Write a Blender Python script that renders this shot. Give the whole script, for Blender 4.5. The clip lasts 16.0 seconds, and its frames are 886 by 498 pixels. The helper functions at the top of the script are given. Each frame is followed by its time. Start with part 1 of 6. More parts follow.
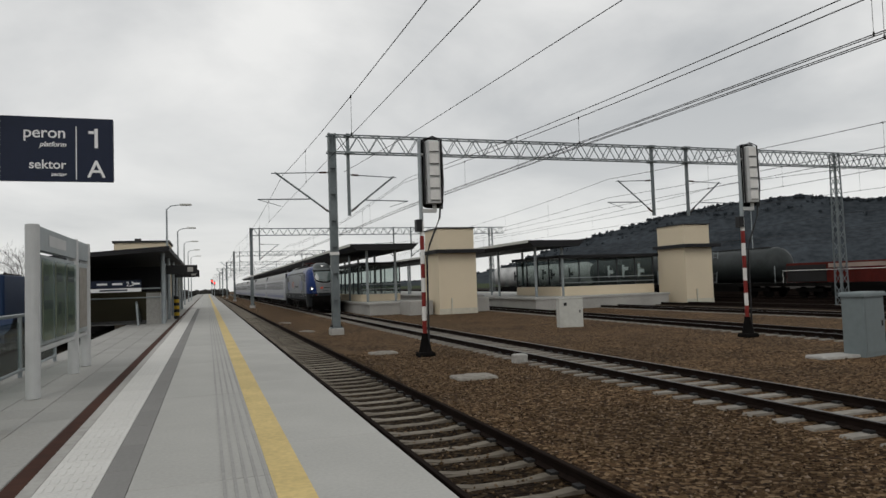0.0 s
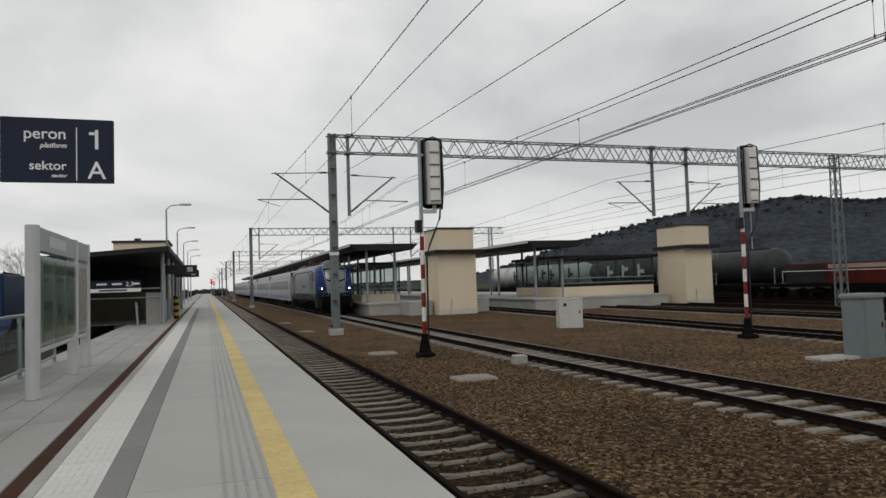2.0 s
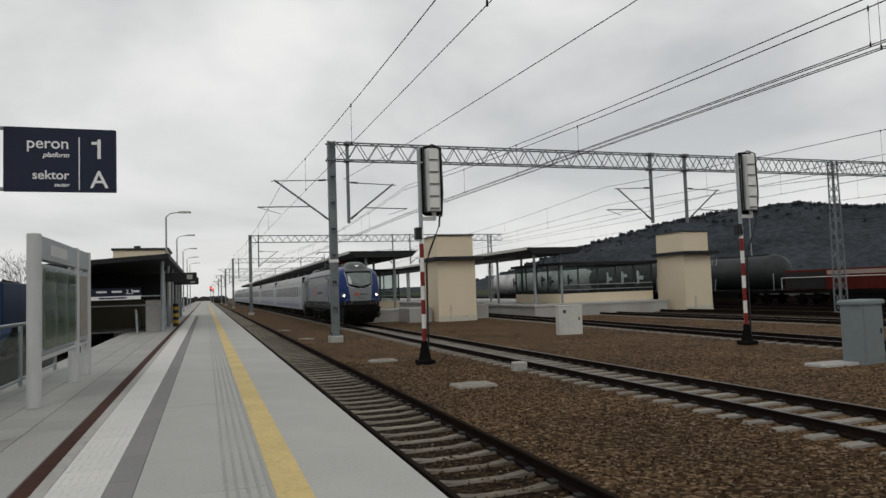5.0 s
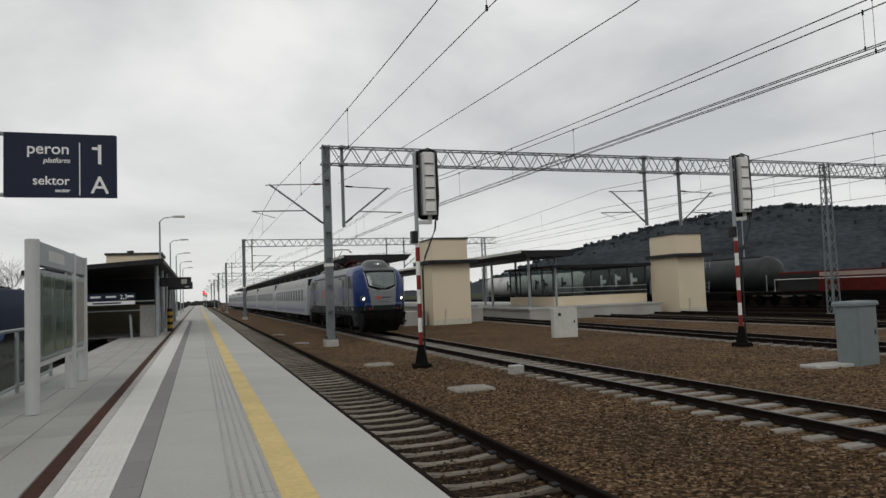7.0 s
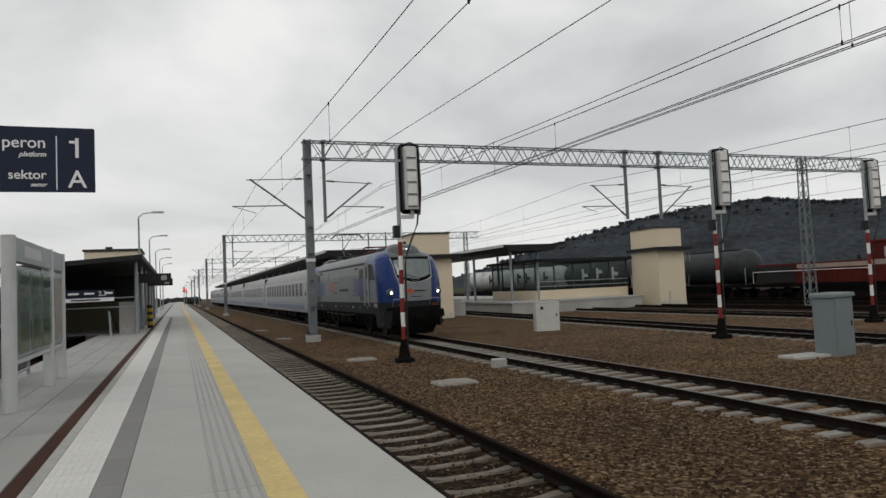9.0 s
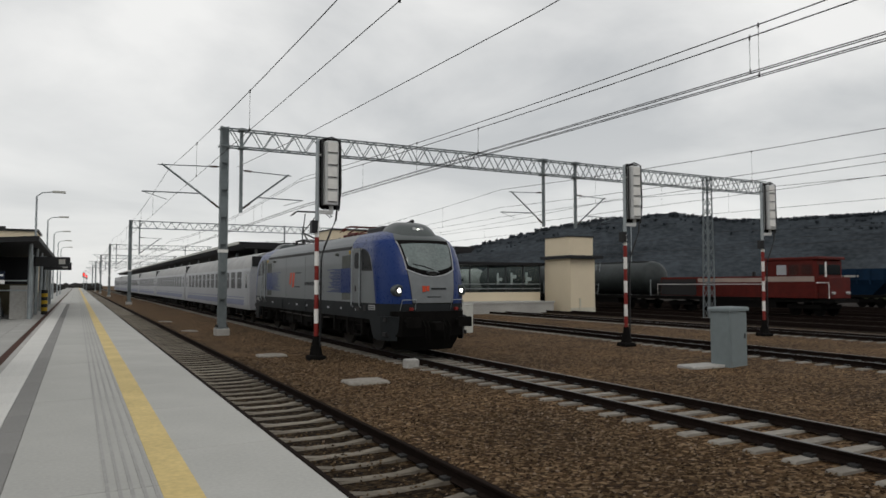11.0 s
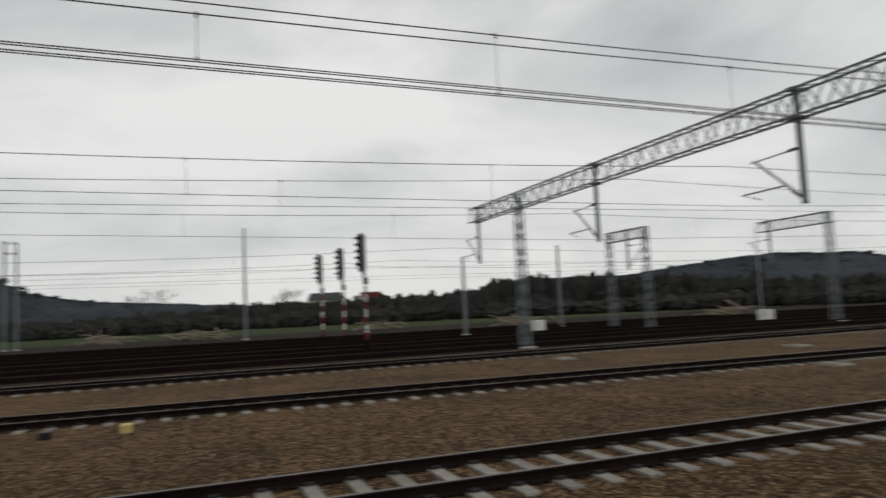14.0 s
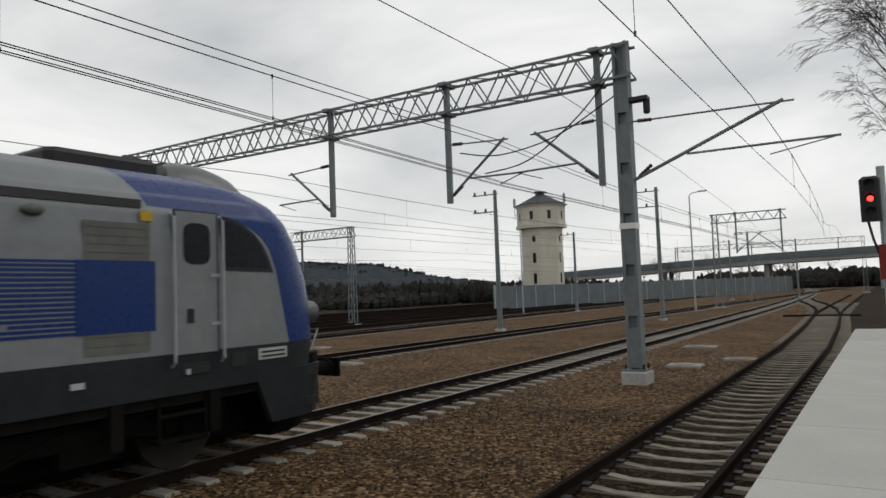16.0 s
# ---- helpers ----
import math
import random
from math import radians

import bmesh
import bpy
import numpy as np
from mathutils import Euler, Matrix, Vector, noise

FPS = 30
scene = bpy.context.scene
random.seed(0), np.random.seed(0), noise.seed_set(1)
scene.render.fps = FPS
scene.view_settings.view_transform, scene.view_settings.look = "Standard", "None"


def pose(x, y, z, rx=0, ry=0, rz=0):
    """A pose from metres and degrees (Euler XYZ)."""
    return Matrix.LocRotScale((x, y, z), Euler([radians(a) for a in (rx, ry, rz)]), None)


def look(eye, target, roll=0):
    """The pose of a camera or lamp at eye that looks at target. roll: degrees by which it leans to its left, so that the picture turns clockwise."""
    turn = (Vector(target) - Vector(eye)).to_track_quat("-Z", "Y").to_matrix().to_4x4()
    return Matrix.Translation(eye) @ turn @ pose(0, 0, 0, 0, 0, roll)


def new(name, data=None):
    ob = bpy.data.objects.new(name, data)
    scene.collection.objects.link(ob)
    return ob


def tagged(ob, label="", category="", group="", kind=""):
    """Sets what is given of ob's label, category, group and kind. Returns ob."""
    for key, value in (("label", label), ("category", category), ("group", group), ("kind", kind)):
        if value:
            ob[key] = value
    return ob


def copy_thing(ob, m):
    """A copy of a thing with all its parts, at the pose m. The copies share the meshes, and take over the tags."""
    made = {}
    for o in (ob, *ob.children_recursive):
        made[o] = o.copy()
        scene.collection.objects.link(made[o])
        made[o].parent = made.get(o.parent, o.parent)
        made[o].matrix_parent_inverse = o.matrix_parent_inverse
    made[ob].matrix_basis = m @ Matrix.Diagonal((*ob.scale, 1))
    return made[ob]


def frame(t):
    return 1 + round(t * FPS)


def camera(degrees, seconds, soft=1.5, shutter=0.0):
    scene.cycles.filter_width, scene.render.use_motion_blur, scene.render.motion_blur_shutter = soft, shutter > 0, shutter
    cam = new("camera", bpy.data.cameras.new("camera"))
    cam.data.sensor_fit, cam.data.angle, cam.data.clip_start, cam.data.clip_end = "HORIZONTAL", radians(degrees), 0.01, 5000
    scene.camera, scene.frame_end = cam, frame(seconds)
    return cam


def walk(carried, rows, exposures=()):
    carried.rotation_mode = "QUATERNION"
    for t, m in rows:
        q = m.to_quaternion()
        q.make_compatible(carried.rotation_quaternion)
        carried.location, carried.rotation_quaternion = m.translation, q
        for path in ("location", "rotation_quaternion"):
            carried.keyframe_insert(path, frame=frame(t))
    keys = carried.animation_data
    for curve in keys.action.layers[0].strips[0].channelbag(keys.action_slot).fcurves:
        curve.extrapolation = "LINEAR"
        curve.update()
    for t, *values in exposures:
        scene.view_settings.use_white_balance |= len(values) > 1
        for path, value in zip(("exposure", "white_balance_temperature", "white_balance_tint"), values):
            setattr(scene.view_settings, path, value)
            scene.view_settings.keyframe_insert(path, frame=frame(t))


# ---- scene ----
cam = camera(64.8, 16.0, 1.5, 0.25)

PATH = [
    (0, (0.276, 0.724, 2.172), (0.918, 2.616, 2.268), -1.9),
    (0.5, (0.263, 0.765, 2.198), (0.895, 2.66, 2.281), -2.3),
    (1, (0.264, 0.772, 2.21), (0.881, 2.672, 2.302), -1.9),
    (1.5, (0.264, 0.71, 2.197), (0.891, 2.605, 2.309), -1.7),
    (2, (0.267, 0.736, 2.194), (0.91, 2.627, 2.29), -1.8),
    (2.5, (0.25, 0.757, 2.199), (0.892, 2.649, 2.29), -1.7),
    (3, (0.257, 0.737, 2.204), (0.894, 2.63, 2.316), -1.3),
    (3.5, (0.236, 0.751, 2.202), (0.88, 2.641, 2.327), -1.7),
    (4, (0.245, 0.732, 2.204), (0.883, 2.622, 2.35), -1.5),
    (4.5, (0.243, 0.703, 2.189), (0.886, 2.592, 2.317), -1.9),
    (4.7, (0.247, 0.69, 2.2), (0.891, 2.58, 2.315), -1.9),
    (7, (0.149, 0.706, 2.217), (0.813, 2.589, 2.341), -2.2),
    (7.5, (0.156, 0.728, 2.189), (0.814, 2.613, 2.311), -2.9),
    (8, (0.139, 0.687, 2.206), (0.837, 2.557, 2.33), -2.6),
    (8.5, (0.128, 0.713, 2.196), (0.836, 2.58, 2.312), -2.6),
    (10.8, (0.23, 0.725, 2.228), (1.104, 2.523, 2.311), -0.8),
    (11, (0.147, 0.752, 2.216), (1.073, 2.521, 2.316), -0.0),
    (11.5, (0.162, 0.667, 2.194), (1.104, 2.422, 2.378), 1.4),
    (12, (0.157, 0.658, 2.198), (1.193, 2.36, 2.368), 2.4),
    (12.2, (0.152, 0.632, 2.158), (1.277, 2.268, 2.300), -1.0),
    (12.4, (0.147, 0.605, 2.119), (1.393, 2.151, 2.228), -2.5),
    (12.5, (0.144, 0.592, 2.099), (1.508, 2.051, 2.199), -2.4),
    (12.7, (0.15, 0.565, 2.103), (1.651, 1.881, 2.224), -4.6),
    (13, (0.164, 0.458, 2.132), (1.894, 1.454, 2.249), -3.0),
    (13.3, (0.263, 0.283, 2.167), (2.157, 0.917, 2.283), -3.1),
    (13.5, (0.337, 0.163, 2.156), (2.305, 0.497, 2.279), -2.8),
    (13.7, (0.432, 0.073, 2.171), (2.422, -0.065, 2.319), -2.6),
    (14, (0.591, -0.079, 2.228), (2.451, -0.794, 2.396), -2.6),
    (14.4, (0.656, -0.251, 2.245), (2.185, -1.53, 2.412), -1.7),
    (14.5, (0.667, -0.279, 2.245), (2.13, -1.626, 2.458), -3.4),
    (15, (0.694, -0.267, 2.209), (1.902, -1.857, 2.339), -2.7),
    (15.5, (0.814, -0.429, 2.241), (1.929, -2.086, 2.339), -3.1),
    (16, (0.9, -0.481, 2.229), (1.971, -2.165, 2.357), -2.1),
]
walk(cam, [(t, look(e, a, r)) for t, e, a, r in PATH],
     [(0, -0.14), (8.7, -0.12), (11.0, -0.08), (11.5, -0.1), (12.1, -0.1), (12.6, 0.1), (13.3, 0.03), (14.0, -0.2), (14.5, -0.32), (15.0, -0.32), (15.5, -0.04), (16, 0.02)])

# ---- world, sun ----
world = bpy.data.worlds.new("overcast")
scene.world = world
world.use_nodes = True
nt = world.node_tree
nt.nodes.clear()


def wn(kind, operation="", data_type="", blend_type=""):
    n = nt.nodes.new(kind)
    if data_type:
        n.data_type = data_type
    if blend_type:
        n.blend_type = blend_type
    if operation:
        n.operation = operation
    return n


def wmath(op, a, b):
    n = wn("ShaderNodeMath", operation=op)
    for i, v in enumerate((a, b)):
        if isinstance(v, (int, float)):
            n.inputs[i].default_value = v
        else:
            nt.links.new(v, n.inputs[i])
    return n.outputs[0]


wout, wbg = wn("ShaderNodeOutputWorld"), wn("ShaderNodeBackground")
sky = wn("ShaderNodeTexSky")
sky.sky_type, sky.sun_disc, sky.sun_elevation, sky.sun_rotation = "NISHITA", False, radians(38), radians(-150)
tc, sep = wn("ShaderNodeTexCoord"), wn("ShaderNodeSeparateXYZ")
nt.links.new(tc.outputs["Generated"], sep.inputs[0])
zz = wmath("ADD", wmath("MAXIMUM", sep.outputs[2], 0.0), 0.22)
comb = wn("ShaderNodeCombineXYZ")
nt.links.new(wmath("DIVIDE", sep.outputs[0], zz), comb.inputs[0])
nt.links.new(wmath("DIVIDE", sep.outputs[1], zz), comb.inputs[1])
n1 = wn("ShaderNodeTexNoise")
n1.inputs["Scale"].default_value, n1.inputs["Detail"].default_value, n1.inputs["Roughness"].default_value = 0.75, 7, 0.52
n1.inputs["Distortion"].default_value = 0.35
nt.links.new(comb.outputs[0], n1.inputs["Vector"])
ramp = wn("ShaderNodeValToRGB")
ramp.color_ramp.elements[0].position, ramp.color_ramp.elements[0].color = 0.36, (0.46, 0.48, 0.50, 1)
ramp.color_ramp.elements[1].position, ramp.color_ramp.elements[1].color = 0.60, (1.0, 0.995, 0.975, 1)
nt.links.new(n1.outputs[0], ramp.inputs[0])
hz = wn("ShaderNodeMapRange")
nt.links.new(sep.outputs[2], hz.inputs[0])
hz.inputs[1].default_value, hz.inputs[2].default_value = 0.0, 0.42
hz.inputs[3].default_value, hz.inputs[4].default_value = 0.75, 0.0
mh = wn("ShaderNodeMix", data_type="RGBA")
nt.links.new(hz.outputs[0], mh.inputs[0])
nt.links.new(ramp.outputs[0], mh.inputs[6])
mh.inputs[7].default_value = (0.84, 0.845, 0.83, 1)
sk = wn("ShaderNodeMix", data_type="RGBA", blend_type="MULTIPLY")
sk.inputs[0].default_value = 1
nt.links.new(sky.outputs[0], sk.inputs[6])
sk.inputs[7].default_value = (0.08, 0.08, 0.08, 1)
mx = wn("ShaderNodeMix", data_type="RGBA")
mx.inputs[0].default_value = 0.94
nt.links.new(sk.outputs[2], mx.inputs[6])
nt.links.new(mh.outputs[2], mx.inputs[7])
nt.links.new(mx.outputs[2], wbg.inputs[0])
wbg.inputs[1].default_value = 1.0
nt.links.new(wbg.outputs[0], wout.inputs[0])

sun = new("sun", bpy.data.lights.new("sun", "SUN"))
sun.data.energy, sun.data.angle, sun.data.color = 0.5, radians(25), (1, 0.97, 0.92)
sun.matrix_world = look((0, 0, 50), (14, 24, 22))

# ---- materials ----
MATS = {}


def mat(name, color, rough=0.7, metal=0.0, var=0.25, big=0.6, fine=14.0, bump=0.0, spec=0.25, tint=None, emit=0.0, coat=0.0, rand=0.0):
    """A painted, mineral or metal surface: stains at one scale, grain at another, in object space."""
    m = bpy.data.materials.new(name)
    m.use_nodes = True
    t = m.node_tree
    b = t.nodes["Principled BSDF"]
    co = t.nodes.new("ShaderNodeTexCoord")
    a, g = t.nodes.new("ShaderNodeTexNoise"), t.nodes.new("ShaderNodeTexNoise")
    a.inputs["Scale"].default_value, a.inputs["Detail"].default_value = big, 5
    g.inputs["Scale"].default_value, g.inputs["Detail"].default_value = fine, 4
    for n in (a, g):
        t.links.new(co.outputs["Object"], n.inputs["Vector"])
    add = t.nodes.new("ShaderNodeMath")
    add.operation = "ADD"
    t.links.new(a.outputs[0], add.inputs[0])
    t.links.new(g.outputs[0], add.inputs[1])
    last = add.outputs[0]
    if rand:
        oi, r2 = t.nodes.new("ShaderNodeObjectInfo"), t.nodes.new("ShaderNodeMath")
        r2.operation = "MULTIPLY_ADD"
        t.links.new(oi.outputs["Random"], r2.inputs[0])
        r2.inputs[1].default_value = rand
        t.links.new(last, r2.inputs[2])
        last = r2.outputs[0]
    mr = t.nodes.new("ShaderNodeMapRange")
    t.links.new(last, mr.inputs[0])
    mr.inputs[1].default_value, mr.inputs[2].default_value = 0.65, 1.35 + rand
    lo = tint or tuple(c * (1 - var) for c in color)
    hi = tuple(min(1, c * (1 + var * 0.6)) for c in color)
    mix = t.nodes.new("ShaderNodeMix")
    mix.data_type = "RGBA"
    t.links.new(mr.outputs[0], mix.inputs[0])
    mix.inputs[6].default_value, mix.inputs[7].default_value = (*lo, 1), (*hi, 1)
    t.links.new(mix.outputs[2], b.inputs["Base Color"])
    rr = t.nodes.new("ShaderNodeMapRange")
    t.links.new(g.outputs[0], rr.inputs[0])
    rr.inputs[3].default_value, rr.inputs[4].default_value = max(0.03, rough - 0.12), min(1, rough + 0.12)
    t.links.new(rr.outputs[0], b.inputs["Roughness"])
    b.inputs["Metallic"].default_value = metal
    b.inputs["Specular IOR Level"].default_value = spec
    b.inputs["Coat Weight"].default_value = coat
    if emit:
        b.inputs["Emission Color"].default_value, b.inputs["Emission Strength"].default_value = (*color, 1), emit
    if bump:
        bn = t.nodes.new("ShaderNodeBump")
        bn.inputs["Strength"].default_value, bn.inputs["Distance"].default_value = bump, 0.02
        t.links.new(g.outputs[0], bn.inputs["Height"])
        t.links.new(bn.outputs[0], b.inputs["Normal"])
    MATS[name] = m
    return m


def glassy(name, color, alpha_mix=0.5):
    m = bpy.data.materials.new(name)
    m.use_nodes = True
    t = m.node_tree
    b = t.nodes["Principled BSDF"]
    b.inputs["Base Color"].default_value, b.inputs["Roughness"].default_value = (*color, 1), 0.05
    tr, mx_ = t.nodes.new("ShaderNodeBsdfTransparent"), t.nodes.new("ShaderNodeMixShader")
    tr.inputs[0].default_value = (0.8, 0.86, 0.84, 1)
    mx_.inputs[0].default_value = alpha_mix
    t.links.new(tr.outputs[0], mx_.inputs[1])
    t.links.new(b.outputs[0], mx_.inputs[2])
    t.links.new(mx_.outputs[0], t.nodes["Material Output"].inputs[0])
    return m


def ground_mat():
    """Stone bed between the tracks, greyer in the near track, grass beyond the yard, asphalt behind the platform."""
    m = bpy.data.materials.new("ground")
    m.use_nodes = True
    t = m.node_tree
    b = t.nodes["Principled BSDF"]
    L = t.links.new
    co, sp = t.nodes.new("ShaderNodeTexCoord"), t.nodes.new("ShaderNodeSeparateXYZ")
    L(co.outputs["Object"], sp.inputs[0])
    vo = t.nodes.new("ShaderNodeTexVoronoi")
    vo.inputs["Scale"].default_value = 17
    L(co.outputs["Object"], vo.inputs["Vector"])
    st = t.nodes.new("ShaderNodeValToRGB")
    cols = [(0.0, (0.012, 0.0075, 0.005)), (0.35, (0.050, 0.031, 0.0168)), (0.7, (0.097, 0.064, 0.035)), (1.0, (0.22, 0.165, 0.108))]
    r = st.color_ramp
    r.elements[0].color, r.elements[1].color = (*cols[0][1], 1), (*cols[3][1], 1)
    for p, c in cols[1:3]:
        e = r.elements.new(p)
        e.color = (*c, 1)
    sv = t.nodes.new("ShaderNodeSeparateColor")
    L(vo.outputs["Color"], sv.inputs[0])
    L(sv.outputs[0], st.inputs[0])
    big = t.nodes.new("ShaderNodeTexNoise")
    big.inputs["Scale"].default_value, big.inputs["Detail"].default_value = 0.35, 6
    L(co.outputs["Object"], big.inputs["Vector"])
    mul = t.nodes.new("ShaderNodeMix")
    mul.data_type, mul.blend_type = "RGBA", "MULTIPLY"
    mul.inputs[0].default_value = 0.75
    br = t.nodes.new("ShaderNodeValToRGB")
    br.color_ramp.elements[0].position, br.color_ramp.elements[0].color = 0.3, (0.66, 0.60, 0.54, 1)
    br.color_ramp.elements[1].position, br.color_ramp.elements[1].color = 0.7, (1.45, 1.28, 1.08, 1)
    L(big.outputs[0], br.inputs[0])
    L(st.outputs[0], mul.inputs[6])
    L(br.outputs[0], mul.inputs[7])

    def band(x0, x1, soft):
        w = t.nodes.new("ShaderNodeMath")
        w.operation = "MULTIPLY_ADD"
        L(big.outputs[0], w.inputs[0])
        w.inputs[1].default_value = soft * 4
        L(sp.outputs[0], w.inputs[2])
        n = t.nodes.new("ShaderNodeMapRange")
        L(w.outputs[0], n.inputs[0])
        n.inputs[1].default_value, n.inputs[2].default_value = x0 + soft, x1 + 3 * soft
        return n.outputs[0]

    def layer(base, col, fac):
        n = t.nodes.new("ShaderNodeMix")
        n.data_type = "RGBA"
        L(fac, n.inputs[0])
        L(base, n.inputs[6])
        if isinstance(col, tuple):
            n.inputs[7].default_value = (*col, 1)
        else:
            L(col, n.inputs[7])
        return n.outputs[2]
    fine = t.nodes.new("ShaderNodeTexNoise")
    fine.inputs["Scale"].default_value, fine.inputs["Detail"].default_value = 2.5, 8
    L(co.outputs["Object"], fine.inputs["Vector"])
    gr = t.nodes.new("ShaderNodeValToRGB")
    gr.color_ramp.elements[0].color, gr.color_ramp.elements[1].color = (0.022, 0.033, 0.012, 1), (0.055, 0.07, 0.026, 1)
    L(fine.outputs[0], gr.inputs[0])
    dk = t.nodes.new("ShaderNodeValToRGB")
    dk.color_ramp.elements[0].color, dk.color_ramp.elements[1].color = (0.008, 0.0065, 0.0055, 1), (0.034, 0.028, 0.023, 1)
    L(fine.outputs[0], dk.inputs[0])
    grey = t.nodes.new("ShaderNodeMix")
    grey.data_type, grey.blend_type = "RGBA", "MULTIPLY"
    grey.inputs[0].default_value = 1
    L(mul.outputs[2], grey.inputs[6])
    grey.inputs[7].default_value = (0.24, 0.25, 0.245, 1)
    c = layer(grey.outputs[2], mul.outputs[2], band(4.15, 4.6, 0.1))
    c = layer(c, dk.outputs[0], band(33.5, 35.5, 0.5))
    c = layer(c, gr.outputs[0], band(92, 98, 2.0))
    c2 = layer(dk.outputs[0], c, band(-6.0, -5.0, 0.2))
    L(c2, b.inputs["Base Color"])
    b.inputs["Roughness"].default_value = 0.95
    b.inputs["Specular IOR Level"].default_value = 0.08
    bp = t.nodes.new("ShaderNodeBump")
    bp.inputs["Strength"].default_value, bp.inputs["Distance"].default_value, bp.invert = 0.9, 0.03, True
    L(vo.outputs["Distance"], bp.inputs["Height"])
    L(bp.outputs[0], b.inputs["Normal"])
    return m


GROUND = ground_mat()
SLAB = mat("precast concrete", (0.40, 0.395, 0.37), 0.8, var=0.18, big=0.9, fine=30, bump=0.15, rand=0.25)
TACT = mat("white concrete paver", (0.60, 0.59, 0.56), 0.8, var=0.15, fine=30, bump=0.1, rand=0.2)
DARKP = mat("grey concrete paver", (0.22, 0.215, 0.205), 0.85, var=0.2, fine=30, bump=0.1, rand=0.2)
PAVE = mat("paving block", (0.33, 0.325, 0.305), 0.85, var=0.22, fine=25, bump=0.15, rand=0.35)
JOINT = mat("joint sand", (0.12, 0.115, 0.105), 0.9)
YEL = mat("yellow line", (0.56, 0.43, 0.18), 0.7, var=0.25, big=1.5, fine=20)
RIB = mat("raised rib concrete", (0.33, 0.325, 0.31), 0.8, var=0.2)
DRAIN = mat("rusty drain grate", (0.062, 0.029, 0.021), 0.85, var=0.4, fine=8, spec=0.08)
CONC = mat("concrete", (0.38, 0.37, 0.345), 0.85, var=0.25, fine=10, bump=0.2)
SLEEP = mat("concrete sleeper", (0.27, 0.255, 0.225), 0.85, var=0.35, fine=9, bump=0.2, tint=(0.11, 0.092, 0.074), rand=0.4)
SLEEPD = mat("grimy sleeper", (0.25, 0.225, 0.185), 0.9, var=0.4, fine=5, bump=0.2, tint=(0.06, 0.048, 0.036), rand=0.5, spec=0.1)
SLEEPB = mat("black siding sleeper", (0.035, 0.029, 0.024), 0.95, var=0.4, fine=4, spec=0.05)
RAILS = mat("rusty rail side", (0.016, 0.011, 0.009), 0.9, var=0.4, fine=6, spec=0.04)
RAILT = mat("worn rail head", (0.10, 0.095, 0.09), 0.4, 0.7, var=0.15)
GALV = mat("galvanised steel", (0.33, 0.36, 0.37), 0.5, 0.55, var=0.2, fine=5)
MASTG = mat("grey green mast paint", (0.165, 0.188, 0.193), 0.55, 0.2, var=0.25, fine=5)
DSTEEL = mat("dark steel", (0.045, 0.045, 0.045), 0.55, 0.5, var=0.3)
WIRE = mat("wire", (0.03, 0.028, 0.027), 0.5, 0.6)
INSUL = mat("brown insulator", (0.06, 0.03, 0.02), 0.3)
RED = mat("signal red paint", (0.20, 0.02, 0.016), 0.5, var=0.35, fine=6)
WHITE = mat("white paint", (0.72, 0.71, 0.68), 0.5, var=0.12, fine=6)
BLACK = mat("black paint", (0.018, 0.018, 0.019), 0.5, var=0.3)
HEADG = mat("signal case grey", (0.50, 0.505, 0.50), 0.5, var=0.12, fine=5)
BEIGE = mat("cream render", (0.68, 0.585, 0.43), 0.85, var=0.1, big=0.3, fine=20, bump=0.05)
OLIVE = mat("olive render", (0.10, 0.088, 0.055), 0.85, var=0.15)
ROOF = mat("dark roof sheet", (0.016, 0.016, 0.018), 0.6, var=0.25)
ANTH = mat("anthracite frame", (0.04, 0.042, 0.047), 0.5)
PGLASS = glassy("tinted glass", (0.07, 0.08, 0.08), 0.22)
VGLASS = mat("vehicle glass", (0.008, 0.010, 0.011), 0.06, var=0.2, spec=0.32)
GCAB = mat("grey green cabinet", (0.17, 0.20, 0.205), 0.6, var=0.12, fine=6)
LCAB = mat("light cabinet", (0.52, 0.52, 0.48), 0.7, var=0.15, fine=6)
SIL = mat("silver loco paint", (0.175, 0.187, 0.193), 0.42, 0.1, var=0.16, big=0.5, fine=5)
BLU = mat("blue loco paint", (0.006, 0.026, 0.125), 0.30, var=0.12, spec=0.22)
NOSED = mat("dark nose cowl", (0.070, 0.080, 0.078), 0.35, var=0.25, spec=0.4)
# pale base colour stands in for the bright sky mirrored in the glass
WSCREEN = mat("windscreen", (0.105, 0.135, 0.130), 0.05, var=0.3, big=1.2, spec=0.5, coat=0.6)
CWIN = mat("coach window", (0.016, 0.018, 0.02), 0.3, var=0.3, spec=0.08)
SKIRT = mat("loco frame grey", (0.020, 0.023, 0.025), 0.6, var=0.3, fine=4, spec=0.12)
GRILL = mat("dusty grille and shaded train grey", (0.12, 0.125, 0.115), 0.7, var=0.3, fine=5, spec=0.1)
# on running gear this near-black colour stands for the shade below the frame
UNDER = mat("black paint and underside shade", (0.007, 0.0065, 0.006), 0.85, var=0.5, fine=4, spec=0.06)
ORG = mat("red orange vinyl", (0.55, 0.07, 0.03), 0.45)
STEELW = mat("wheel steel", (0.03, 0.026, 0.022), 0.7, 0.3, var=0.4)
COACH = mat("coach light grey", (0.36, 0.37, 0.385), 0.45, var=0.12, big=0.4, fine=5)
COACHR = mat("coach roof", (0.36, 0.36, 0.355), 0.7, var=0.25, fine=3)
LAV = mat("pale blue stripe", (0.20, 0.22, 0.31), 0.5, var=0.15)
SIGNB = mat("navy enamel sign", (0.012, 0.018, 0.04), 0.4, var=0.15)
TXT = mat("white lettering", (0.80, 0.80, 0.80), 0.6, var=0.03)
